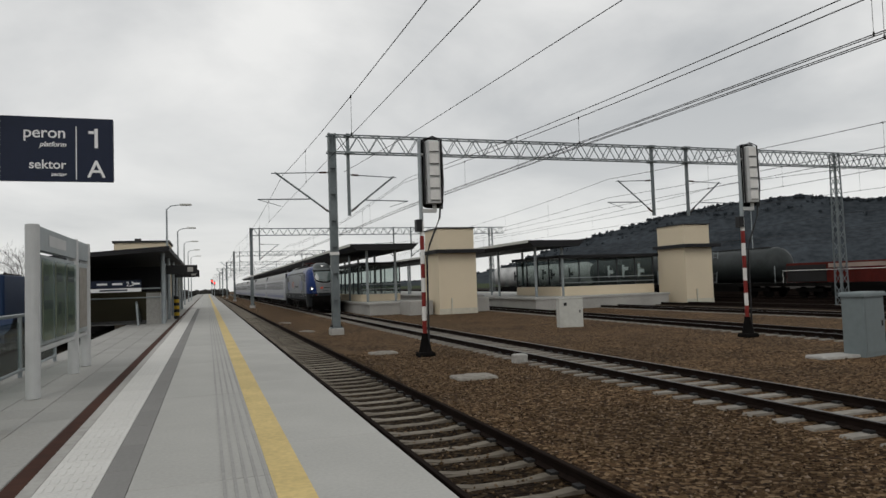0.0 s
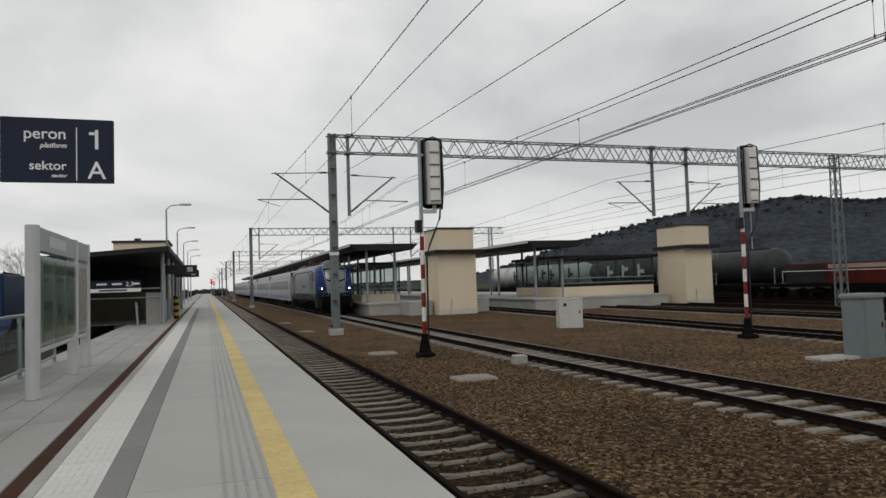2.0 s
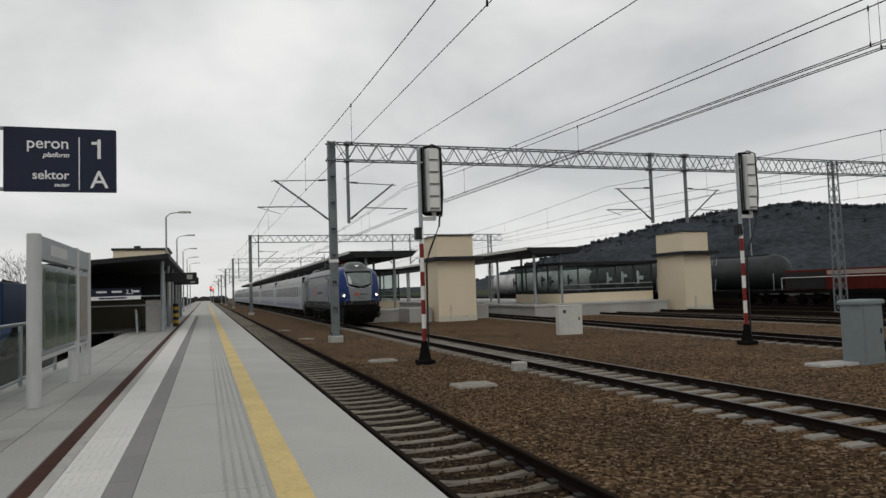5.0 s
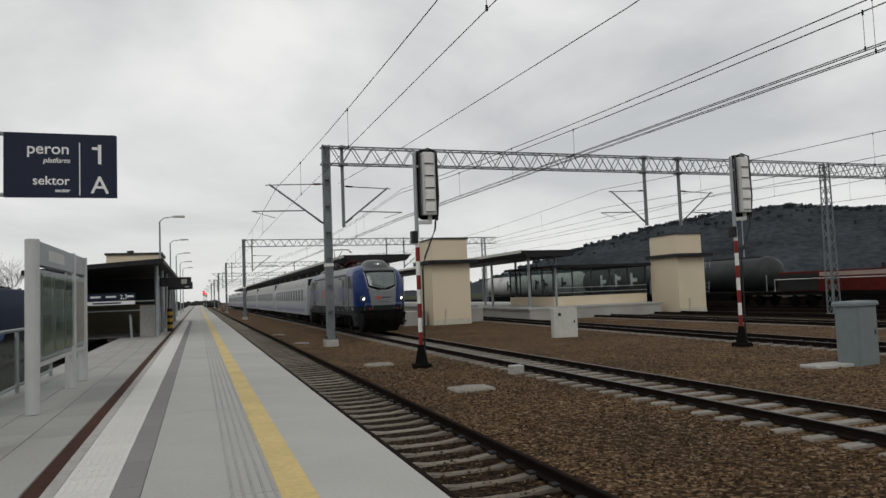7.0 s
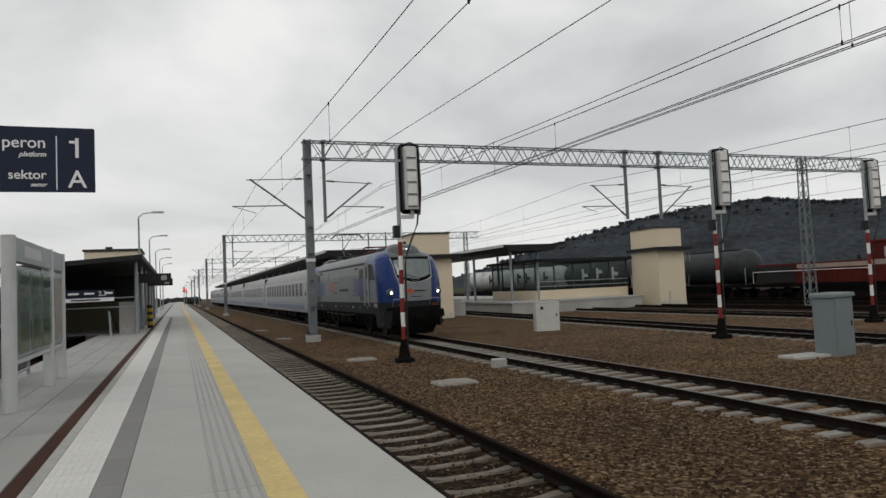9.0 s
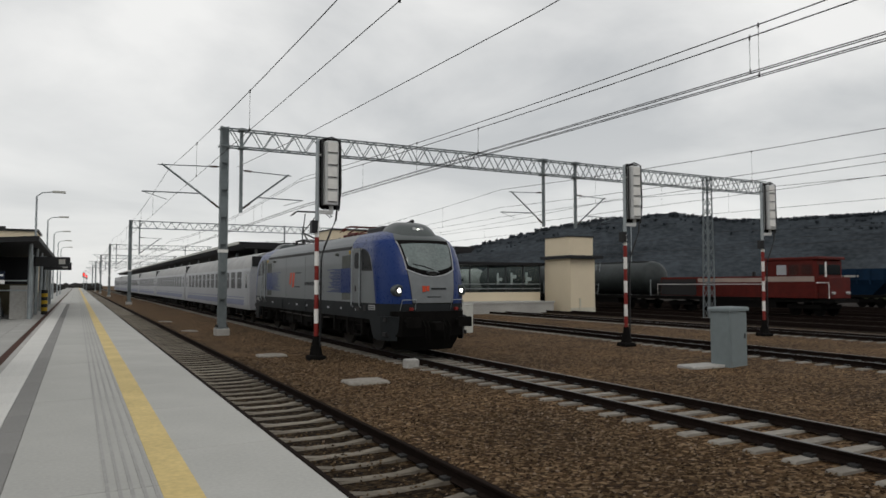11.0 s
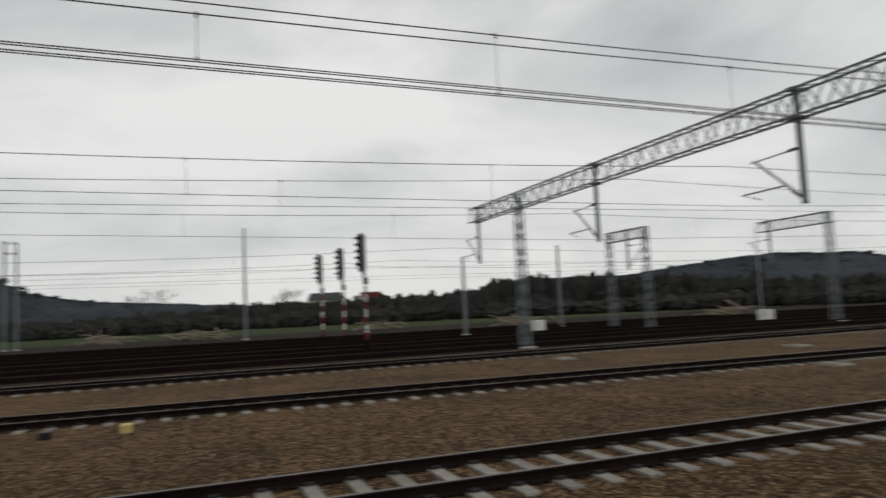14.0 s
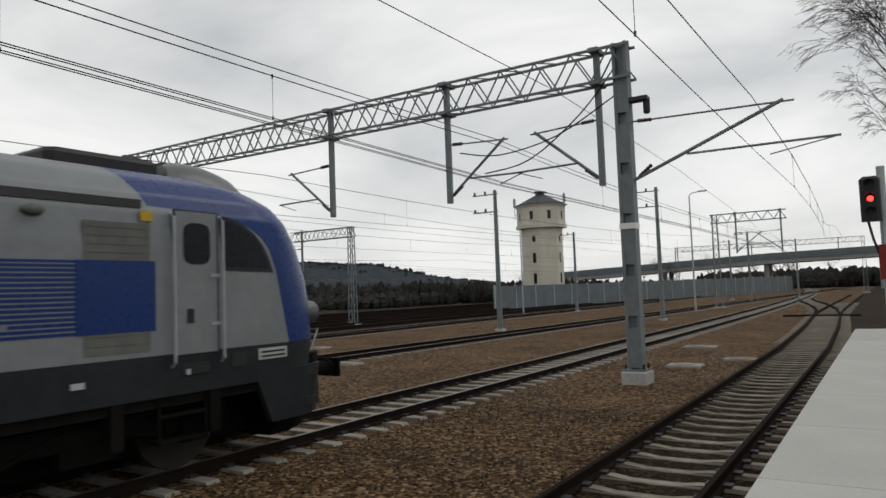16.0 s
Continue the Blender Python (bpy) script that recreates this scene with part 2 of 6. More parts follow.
TANKD = mat("dark tank", (0.028, 0.034, 0.034), 0.5, var=0.4, fine=3)
TANKW = mat("white tank", (0.50, 0.50, 0.49), 0.55, var=0.3, fine=3)
# red lowered so that the colour includes the shade over the yard
LRED = mat("shaded shunter red", (0.085, 0.010, 0.007), 0.55, var=0.35, fine=3, spec=0.15)
CREAM = mat("cream stripe", (0.34, 0.27, 0.23), 0.5)
# blue darkened likewise, yard shade is part of the colour
HBLUE = mat("shaded hopper blue", (0.005, 0.020, 0.045), 0.7, var=0.35, fine=3, spec=0.1)
PLAST = mat("old cream plaster", (0.56, 0.53, 0.44), 0.9, var=0.2, big=0.3, fine=4)
SLATE = mat("slate", (0.05, 0.055, 0.06), 0.7, var=0.3)
NOISEW = mat("noise wall panel", (0.13, 0.15, 0.158), 0.8, var=0.2, fine=4)
BRID = mat("viaduct concrete", (0.27, 0.275, 0.275), 0.85, var=0.2, fine=3)
BARK = mat("bark", (0.05, 0.043, 0.038), 0.9, var=0.4)
WOOD = mat("bare woodland", (0.042, 0.041, 0.038), 1.0, var=0.4, big=0.05, fine=0.7, spec=0.02)
# bluish base colour carries the distance haze over the hillside
HILLM = mat("hazy hillside wood", (0.043, 0.050, 0.057), 1.0, var=0.55, big=0.02, fine=0.16, spec=0.02, bump=0.0)
POST = mat("poster paper", (0.36, 0.36, 0.26), 0.5, var=0.35, big=2.0, fine=9)
HAZY = mat("hazard yellow", (0.45, 0.29, 0.02), 0.5)
LAMPG = mat("headlight glow", (1.0, 0.97, 0.9), 0.3, emit=4.0)
REDL = mat("red signal light", (1.0, 0.03, 0.02), 0.3, emit=5.0)
CARW = mat("white car paint", (0.55, 0.55, 0.55), 0.3, coat=0.5)
TARP = mat("blue sheet", (0.012, 0.03, 0.075), 0.6)
LOG = mat("felled wood", (0.24, 0.20, 0.15), 0.9, var=0.5)




def wood_mat():
    """Bare winter crowns, each a little different, distance haze mixed in as a bluish tone."""
    m = bpy.data.materials.new("hazy bare crowns")
    m.use_nodes = True
    t = m.node_tree
    geo, rp, co, no = (t.nodes.new(k) for k in ("ShaderNodeNewGeometry", "ShaderNodeValToRGB", "ShaderNodeTexCoord", "ShaderNodeTexNoise"))
    no.inputs["Scale"].default_value, no.inputs["Detail"].default_value = 0.5, 8
    t.links.new(co.outputs["Object"], no.inputs["Vector"])
    av = t.nodes.new("ShaderNodeMix")
    t.links.new(geo.outputs["Random Per Island"], av.inputs[2])
    t.links.new(no.outputs[0], av.inputs[3])
    t.links.new(av.outputs[0], rp.inputs[0])
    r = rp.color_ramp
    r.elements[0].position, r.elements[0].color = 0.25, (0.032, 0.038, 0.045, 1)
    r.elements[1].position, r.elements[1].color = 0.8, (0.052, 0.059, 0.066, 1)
    b = t.nodes["Principled BSDF"]
    t.links.new(rp.outputs[0], b.inputs["Base Color"])
    b.inputs["Roughness"].default_value, b.inputs["Specular IOR Level"].default_value = 1.0, 0.02
    return m


WOODF = wood_mat()

# ---- mesh builder ----
class B:
    """Collects vertices, faces and a material index per face."""

    def __init__(self):
        self.v, self.f, self.m = [], [], []

    def add(self, vs, fs, mi=0):
        o = len(self.v)
        self.v += [tuple(p) for p in vs]
        self.f += [tuple(i + o for i in f) for f in fs]
        self.m += [mi] * len(fs)
        return self

    def box(self, x0, x1, y0, y1, z0, z1, mi=0, c=0.0):
        if c:
            a = c
            pts = [(x0 + a, y0), (x1 - a, y0), (x1, y0 + a), (x1, y1 - a), (x1 - a, y1), (x0 + a, y1), (x0, y1 - a), (x0, y0 + a)]
            return self.prism(pts, z0, z1, mi, a * 0.6)
        vs = [(x, y, z) for z in (z0, z1) for y in (y0, y1) for x in (x0, x1)]
        return self.add(vs, [(0, 2, 3, 1), (4, 5, 7, 6), (0, 1, 5, 4), (2, 6, 7, 3), (0, 4, 6, 2), (1, 3, 7, 5)], mi)

    def prism(self, pts, z0, z1, mi=0, bev=0.0):
        n = len(pts)
        rings = [(z0, 0.0), (z1 - bev, 0.0), (z1, bev)] if bev else [(z0, 0.0), (z1, 0.0)]
        cx, cy = sum(p[0] for p in pts) / n, sum(p[1] for p in pts) / n
        vs = []
        for z, b in rings:
            for x, y in pts:
                dx, dy = cx - x, cy - y
                d = max(1e-6, math.hypot(dx, dy))
                vs.append((x + dx / d * b, y + dy / d * b, z))
        fs = [tuple(range(n))[::-1], tuple(range((len(rings) - 1) * n, len(rings) * n))]
        for k in range(len(rings) - 1):
            fs += [(k * n + i, k * n + (i + 1) % n, (k + 1) * n + (i + 1) % n, (k + 1) * n + i) for i in range(n)]
        return self.add(vs, fs, mi)

    def bar(self, a, b, r, n=4, mi=0, r2=None):
        a, b = Vector(a), Vector(b)
        d = (b - a)
        if d.length < 1e-6:
            return self
        d.normalize()
        u = d.cross(Vector((0, 0, 1)) if abs(d.z) < 0.9 else Vector((1, 0, 0))).normalized()
        w = d.cross(u)
        r2 = r if r2 is None else r2
        o = math.pi / n
        vs = [p + (u * math.cos(2 * math.pi * i / n + o) + w * math.sin(2 * math.pi * i / n + o)) * q for p, q in ((a, r), (b, r2)) for i in range(n)]
        fs = [(i, (i + 1) % n, n + (i + 1) % n, n + i) for i in range(n)] + [tuple(range(n))[::-1], tuple(range(n, 2 * n))]
        return self.add(vs, fs, mi)

    def path(self, pts, r, n=5, mi=0):
        return self.tube(pts, [r] * len(pts), n, mi)

    def tube(self, pts, radii, n=6, mi=0):
        """One continuous round bar through pts with a radius at each."""
        P = [Vector(p) for p in pts]
        vs = []
        for k, p in enumerate(P):
            d = (P[min(k + 1, len(P) - 1)] - P[max(k - 1, 0)]).normalized()
            u = d.cross(Vector((0, 0, 1)) if abs(d.z) < 0.95 else Vector((1, 0, 0))).normalized()
            w = d.cross(u)
            vs += [p + (u * math.cos(2 * math.pi * i / n) + w * math.sin(2 * math.pi * i / n)) * radii[k] for i in range(n)]
        m = len(P)
        fs = [(k * n + i, k * n + (i + 1) % n, (k + 1) * n + (i + 1) % n, (k + 1) * n + i) for k in range(m - 1) for i in range(n)]
        return self.add(vs, fs + [tuple(range(n))[::-1], tuple(range((m - 1) * n, m * n))], mi)

    def lathe(self, prof, c=(0, 0, 0), n=20, axis="z", mi=0):
        """prof: (radius, along) pairs."""
        vs = []
        for r, h in prof:
            for i in range(n):
                a = 2 * math.pi * i / n
                p = (r * math.cos(a), r * math.sin(a), h)
                p = p if axis == "z" else ((p[0], h, p[1]) if axis == "y" else (h, p[0], p[1]))
                vs.append((p[0] + c[0], p[1] + c[1], p[2] + c[2]))
        k = len(prof)
        fs = [(j * n + i, j * n + (i + 1) % n, (j + 1) * n + (i + 1) % n, (j + 1) * n + i) for j in range(k - 1) for i in range(n)]
        fs += [tuple(range(n))[::-1], tuple(range((k - 1) * n, k * n))]
        return self.add(vs, fs, mi)

    def sweep(self, prof, y0, y1, mi=0, x=0.0):
        """Profile of (x, z) pulled along y."""
        n = len(prof)
        vs = [(px + x, y, pz) for y in (y0, y1) for px, pz in prof]
        fs = [(i, (i + 1) % n, n + (i + 1) % n, n + i) for i in range(n)] + [tuple(range(n))[::-1], tuple(range(n, 2 * n))]
        return self.add(vs, fs, mi)

    def mesh(self, name, *mats, smooth=False):
        me = bpy.data.meshes.new(name)
        me.from_pydata(self.v, [], self.f)
        for m in mats:
            me.materials.append(m)
        if len(mats) > 1:
            me.polygons.foreach_set("material_index", self.m)
        bm = bmesh.new()
        bm.from_mesh(me)
        bmesh.ops.recalc_face_normals(bm, faces=bm.faces)
        bm.to_mesh(me)
        bm.free()
        if smooth:
            me.shade_smooth()
            me.set_sharp_from_angle(angle=radians(38))
        me.update()
        return me


def thing(name, label, category, at=(0, 0, 0), group="", kind="", rz=0.0):
    ob = new(name)
    ob.empty_display_size = 0.2
    ob.matrix_basis = pose(*at, 0, 0, rz)
    return tagged(ob, label, category, group, kind)


def part(name, b, m, parent, label="", smooth=False, kind=""):
    me = b if isinstance(b, bpy.types.Mesh) else b.mesh(name, *(m if isinstance(m, (list, tuple)) else [m]), smooth=smooth)
    ob = new(name, me)
    ob.parent = parent
    return tagged(ob, label, kind=kind)


def solid(name, b, m, label, category="", kind="", group="", smooth=False):
    """A thing of one mesh."""
    return tagged(new(name, b.mesh(name, *(m if isinstance(m, (list, tuple)) else [m]), smooth=smooth)), label, category, group, kind)


def lettering(name, words, size, at, parent, m=None, shear=0.0, align="LEFT", rot=(90, 0, 0)):
    cu = bpy.data.curves.new(name, "FONT")
    cu.body, cu.size, cu.shear, cu.align_x, cu.extrude = words, size, shear, align, 0.002
    cu.offset = 0.0015
    tmp = bpy.data.objects.new(name, cu)
    scene.collection.objects.link(tmp)
    me = bpy.data.meshes.new_from_object(tmp.evaluated_get(bpy.context.evaluated_depsgraph_get()))
    bpy.data.objects.remove(tmp)
    me.materials.clear()
    me.materials.append(m or TXT)
    ob = new(name, me)
    ob.parent = parent
    ob.matrix_basis = pose(*at, *rot)
    return ob

# ---- ground and far land ----
g = B()
xs = [-900, -400, -150, -60, -20, -6, -3.2, 1.7, 12, 24, 36, 60, 90, 150, 400, 900]
ys = [-900, -400, -200, -100, -50, -20, 0, 20, 50, 100, 200, 400, 900]
g.add([(x, y, -0.2) for y in ys for x in xs], [(j * len(xs) + i, j * len(xs) + i + 1, (j + 1) * len(xs) + i + 1, (j + 1) * len(xs) + i) for j in range(len(ys) - 1) for i in range(len(xs) - 1)])
solid("ground", g, GROUND, "brown crushed stone track bed with grass beyond the yard", kind="structure")


def ridge(name, az0, az1, table, r0, r1, label, m):
    """A hill as a fan of land, its skyline at r1 given by (azimuth, degrees of elevation)."""
    h = B()
    na, nr = 90, 14
    vs = []
    rng = random.Random(5)
    for j in range(nr):
        k = j / (nr - 1)
        for i in range(na):
            az = az0 + (az1 - az0) * i / (na - 1)
            el = np.interp(az, [p[0] for p in table], [p[1] for p in table])
            r = r0 + (r1 - r0) * k
            top = 2.1 + r1 * math.tan(radians(el))
            z = -0.4 + (top + 0.4) * k ** 0.9 + (rng.random() - 0.5) * 1.2 * k
            vs.append((r * math.sin(radians(az)), r * math.cos(radians(az)), z))
    fs = [(j * na + i, j * na + i + 1, (j + 1) * na + i + 1, (j + 1) * na + i) for j in range(nr - 1) for i in range(na - 1)]
    h.add(vs, fs)
    ob = solid(name, h, m, label, "hill", "structure", smooth=True)
    return vs


def tuft(b, x, y, z, w, h, rng, mi=0):
    """One ragged bare crown: uneven rounded clumps with loose tops."""
    for _ in range(3):
        a = rng.random() * 6.28
        cx, cy = x + math.cos(a) * w * 0.5, y + math.sin(a) * w * 0.5
        t = h * (0.55 + 0.5 * rng.random())
        k = w * (0.4 + 0.35 * rng.random())
        pts = [(cx, cy, z - 0.5)]
        for lv, wd in ((0.3, 0.85), (0.68, 1.0), (0.93, 0.6)):
            for q in range(5):
                e = a + q * 1.2566 + lv
                rr = k * wd * (0.65 + 0.6 * rng.random())
                pts.append((cx + math.cos(e) * rr, cy + math.sin(e) * rr, z + t * (lv + 0.16 * (rng.random() - 0.5))))
        pts.append((cx + (rng.random() - 0.5) * k, cy + (rng.random() - 0.5) * k, z + t * 1.04))
        fs = [(0, 1 + (q + 1) % 5, 1 + q) for q in range(5)] + [(11 + q, 11 + (q + 1) % 5, 16) for q in range(5)]
        for lv in (1, 6):
            fs += [(lv + q, lv + (q + 1) % 5, lv + 5 + (q + 1) % 5, lv + 5 + q) for q in range(5)]
        b.add(pts, fs, mi)


HILL1 = [(8, 0.1), (20, 0.3), (24, 1.2), (27, 2.2), (31, 3.3), (36, 4.5), (41, 5.3), (46, 5.5), (50, 4.9), (55, 4.9), (60, 5.0), (68, 4.9), (74, 4.6), (77, 4.0), (80, 2.4), (84, 1.6), (95, 0.9), (104, 0.7)]
HILL2 = [(104, 0.7), (112, 0.9), (116, 1.9), (121, 2.0), (126, 1.9), (130, 2.5), (136, 3.0), (142, 2.6), (147, 1.4), (154, 0.5), (175, 0.1), (200, 0.1)]
RW = random.Random(11)
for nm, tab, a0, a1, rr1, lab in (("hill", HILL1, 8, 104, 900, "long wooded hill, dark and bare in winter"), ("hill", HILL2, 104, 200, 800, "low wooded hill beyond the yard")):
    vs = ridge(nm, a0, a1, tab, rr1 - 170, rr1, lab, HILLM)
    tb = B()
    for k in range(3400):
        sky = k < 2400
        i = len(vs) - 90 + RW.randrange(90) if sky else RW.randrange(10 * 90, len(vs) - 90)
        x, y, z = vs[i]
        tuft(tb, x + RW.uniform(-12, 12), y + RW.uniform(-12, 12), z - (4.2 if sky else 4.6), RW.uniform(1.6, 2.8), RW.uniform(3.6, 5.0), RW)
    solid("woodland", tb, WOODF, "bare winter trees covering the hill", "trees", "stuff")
tb = B()
for _ in range(5200):
    az = radians(RW.uniform(20, 168))
    r = RW.uniform(138, 238)
    x, y = r * math.sin(az), r * math.cos(az)
    if x < 84 and not (y < -140 and x > 62) or (y > 60 and x < 95):
        continue
    a_ = math.degrees(az)
    tall = float(np.interp(a_, [20, 70, 84, 96, 112, 118, 132, 140, 168], [1.0, 1.0, 1.3, 2.0, 2.3, 3.2, 2.6, 2.0, 1.6]))
    tuft(tb, x, y, -0.3, RW.uniform(0.9, 1.7) * max(1.0, 0.6 * tall), RW.uniform(2.0, 3.1) * (tall if r > 160 else 0.8 * min(tall, 1.4)), RW)
for _ in range(500):
    tuft(tb, RW.uniform(-120, -40), RW.uniform(90, 260), -0.3, RW.uniform(3, 5), RW.uniform(5, 9), RW)
for _ in range(900):
    tuft(tb, RW.uniform(-60, 55), RW.uniform(-330, -240), -0.3, RW.uniform(1.2, 3), RW.uniform(4, 7), RW)
for _ in range(260):
    tuft(tb, RW.uniform(-60, 8), RW.uniform(290, 380), -0.3, RW.uniform(1.5, 3), RW.uniform(1.5, 3), RW)
solid("hedge", tb, WOOD, "bare brown scrub and hedges round the yard", "shrubs", "stuff")

# ---- tracks ----
RAIL = [(-0.07, -0.17), (0.07, -0.17), (0.07, -0.155), (0.012, -0.13), (0.012, -0.05), (0.036, -0.035), (0.036, -0.006), (0.028, 0.0), (-0.028, 0.0), (-0.036, -0.006), (-0.036, -0.035), (-0.012, -0.05), (-0.012, -0.13), (-0.07, -0.155)]
sl = B()
sl.prism([(-1.3, -0.11), (1.3, -0.11), (1.3, 0.11), (-1.3, 0.11)], -0.24, -0.16, 0, 0.03)
SLM = sl.mesh("sleeper", SLEEP)
fb = B()
for sx in (-0.7535, 0.7535):
    for d in (-0.1, 0.1):
        fb.box(sx + d - 0.05, sx + d + 0.05, -0.07, 0.07, -0.165, -0.12)
FBM = fb.mesh("rail_fastening", DSTEEL)
sl = B()
sl.add([(-1.3, -0.11, -0.24), (1.3, -0.11, -0.24), (1.3, 0.11, -0.24), (-1.3, 0.11, -0.24), (-1.3, -0.08, -0.155), (-0.55, -0.08, -0.155), (-0.3, -0.07, -0.185), (0.3, -0.07, -0.185), (0.55, -0.08, -0.155), (1.3, -0.08, -0.155),
        (-1.3, 0.08, -0.155), (-0.55, 0.08, -0.155), (-0.3, 0.07, -0.185), (0.3, 0.07, -0.185), (0.55, 0.08, -0.155), (1.3, 0.08, -0.155)],
       [(4, 5, 11, 10), (5, 6, 12, 11), (6, 7, 13, 12), (7, 8, 14, 13), (8, 9, 15, 14), (0, 1, 9, 8, 7, 6, 5, 4), (3, 10, 11, 12, 13, 14, 15, 2), (0, 4, 10, 3), (1, 2, 15, 9), (0, 3, 2, 1)])
SLM1 = sl.mesh("sleeper", SLEEPD)


def rail_bend(prof, f, y0, y1, step):
    """Rail along x = f(y)."""
    b = B()
    n, k = len(prof), int((y1 - y0) / step)
    ysr = [y0 + (y1 - y0) * i / k for i in range(k + 1)]
    vs = [(f(y) + px, y, pz) for y in ysr for px, pz in prof]
    b.add(vs, [(j * n + i, j * n + (i + 1) % n, (j + 1) * n + (i + 1) % n, (j + 1) * n + i) for j in range(k) for i in range(n)])
    b.m = [1 if (i % n) in (6, 7, 8) else 0 for i in range(len(b.f))]
    return b


def track(name, f, y0, y1, label, near=None, step=0.63, polished=True, sm=None, sx=1.0):
    tr = thing(name, label, "railway track", kind="structure")
    for s in (-0.7535, 0.7535):
        b = rail_bend(RAIL, lambda y: f(y) + s, y0, y1, 12.0)
        part("rail", b, [RAILS, RAILT if polished else RAILS], tr)
    far = B()
    y = y0
    while y < y1:
        x = f(y)
        if near and near[0] <= y <= near[1]:
            for nm, me in (("sleeper", sm or SLM), ("rail_fastening", FBM)):
                if nm == "rail_fastening" and abs(y) > 22:
                    continue
                o = new(nm, me)
                o.parent = tr
                o.matrix_basis = pose(x, y, 0.0)
        else:
            far.box(x - 1.3, x + 1.3, y - 0.12 * sx, y + 0.12 * sx, -0.24, -0.165 if sx == 1 else -0.18)
        y += step
    part("sleepers", far, SLEEP if polished and not sm else (SLEEPD if sm else SLEEPB), tr, kind="stuff")
    return tr


def T1(y):
    return float(np.interp(y, [-100, -90, -75, -64, -54, -43, -36, -26], [10.1, 8.9, 6.6, 5.25, 4.55, 4.05, 3.75, 3.5]))


def T2(y):
    return 10.0 + 0.0003 * min(0.0, y + 40) ** 2


def T3(y):
    return 20.3 + 0.045 * y


track("track", T1, -100, 300, "platform loop track with greyish stone bed and grimy concrete sleepers", (-26, 60), sm=SLM1, polished=False, sx=0.8)
track("track", T2, -330, 420, "main track with polished rails on pale concrete sleepers", (-40, 60))
track("track", T3, -260, 300, "yard track with rusty rails on concrete sleepers", (-20, 45))
track("track", lambda y: 30.4, -260, 300, "yard track with dark rails on concrete sleepers", (-20, 45))
for xk in (36.0, 41.0, 46.0, 51.5, 57.0, 62.5, 67.0):
    track("track", lambda y, k=xk: k, -260, 300, "disused siding with rusty rails in dark ballast", None, 0.66, polished=False)
# turnout beyond the platform end
to = thing("turnout", "rusty turnout rails branching from the loop track", "railway turnout", kind="structure")
def TS(y):
    return float(np.interp(y, [-120, -90, -70, -60, -54, -48], [5.0, 4.85, 4.78, 4.7, 4.55, 4.28]))


for s in (-0.7535, 0.7535):
    part("rail", rail_bend(RAIL, lambda y: TS(y) + s, -120, -50, 2.0), [RAILS, RAILS], to)
    part("check_rail", rail_bend(RAIL, lambda y: T1(y) + s * 0.93, -70, -60, 2.0), [RAILS, RAILS], to)
tb = B()
for k in range(46):
    y = -54 - k * 0.62
    tb.box(min(TS(y), T1(y)) - 1.3, max(TS(y), T1(y)) + 1.3, y - 0.11, y + 0.11, -0.24, -0.17)
part("sleepers", tb, SLEEPD, to, kind="stuff")
tb = B()
tb.box(2.6, 7.2, -53.9, -53.5, -0.2, -0.08)
part("switch_rod", tb, RAILS, to)

# ballast drawn up over the sleeper ends of the loop track
bs_ = B()
ysb = list(np.linspace(-30, 140, 171))
prof_ = [(4.325, -0.22), (4.34, -0.15), (4.62, -0.138), (4.92, -0.142), (5.3, -0.185), (5.9, -0.215)]
RB_ = random.Random(21)
bs_.add([(x + RB_.uniform(-0.02, 0.02) * (k > 1), float(y), z + RB_.uniform(-0.012, 0.012) * (0 < k < 5)) for y in ysb for k, (x, z) in enumerate(prof_)],
        [(j * 6 + i, j * 6 + i + 1, (j + 1) * 6 + i + 1, (j + 1) * 6 + i) for j in range(len(ysb) - 1) for i in range(5)])
solid("ballast_shoulder", bs_, GROUND, "crushed stone heaped over the sleeper ends", "gravel", "structure")

# loose stones where the camera passes nearest
st = B()
RS = random.Random(3)
for _ in range(30000):
    u = RS.random()
    y = RS.uniform(-14, 24) if u < 0.75 else RS.uniform(-5, 12)
    x = RS.uniform(4.4, 8.75) if RS.random() < 0.72 else RS.uniform(11.2, 16.5)
    if u > 0.93:
        x = RS.uniform(2.0, 4.1)
    r = RS.uniform(0.014, 0.036)
    a = RS.random() * 6.28
    c, s = math.cos(a) * r, math.sin(a) * r
    e = RS.uniform(0.5, 1.0)
    z = -0.195 + r * 0.35 + (float(np.interp(x, [4.35, 4.9, 5.3, 5.9], [0.05, 0.05, 0.01, 0.0])) if 4.34 < x < 5.9 else 0.0)
    st.add([(x + c, y + s, z), (x - s * e, y + c * e, z + r * 0.2), (x - c, y - s, z), (x + s * e, y - c * e, z - r * 0.1), (x + c * 0.2, y - s * 0.3, z + r * 0.75)],
           [(0, 1, 4), (1, 2, 4), (2, 3, 4), (3, 0, 4)])
me_st = bpy.data.meshes.new("ballast")
me_st.from_pydata(st.v, [], st.f)


def stone_mat():
    m = bpy.data.materials.new("ballast stones")
    m.use_nodes = True
    t = m.node_tree
    geo, rp = t.nodes.new("ShaderNodeNewGeometry"), t.nodes.new("ShaderNodeValToRGB")
    t.links.new(geo.outputs["Random Per Island"], rp.inputs[0])
    r = rp.color_ramp
    r.elements[0].color, r.elements[1].color = (0.015, 0.0095, 0.006, 1), (0.23, 0.175, 0.13, 1)
    for p, c in ((0.4, (0.058, 0.037, 0.0195)), (0.85, (0.122, 0.083, 0.046))):
        e = r.elements.new(p)
        e.color = (*c, 1)
    b = t.nodes["Principled BSDF"]
    t.links.new(rp.outputs[0], b.inputs["Base Color"])
    b.inputs["Roughness"].default_value = 0.95
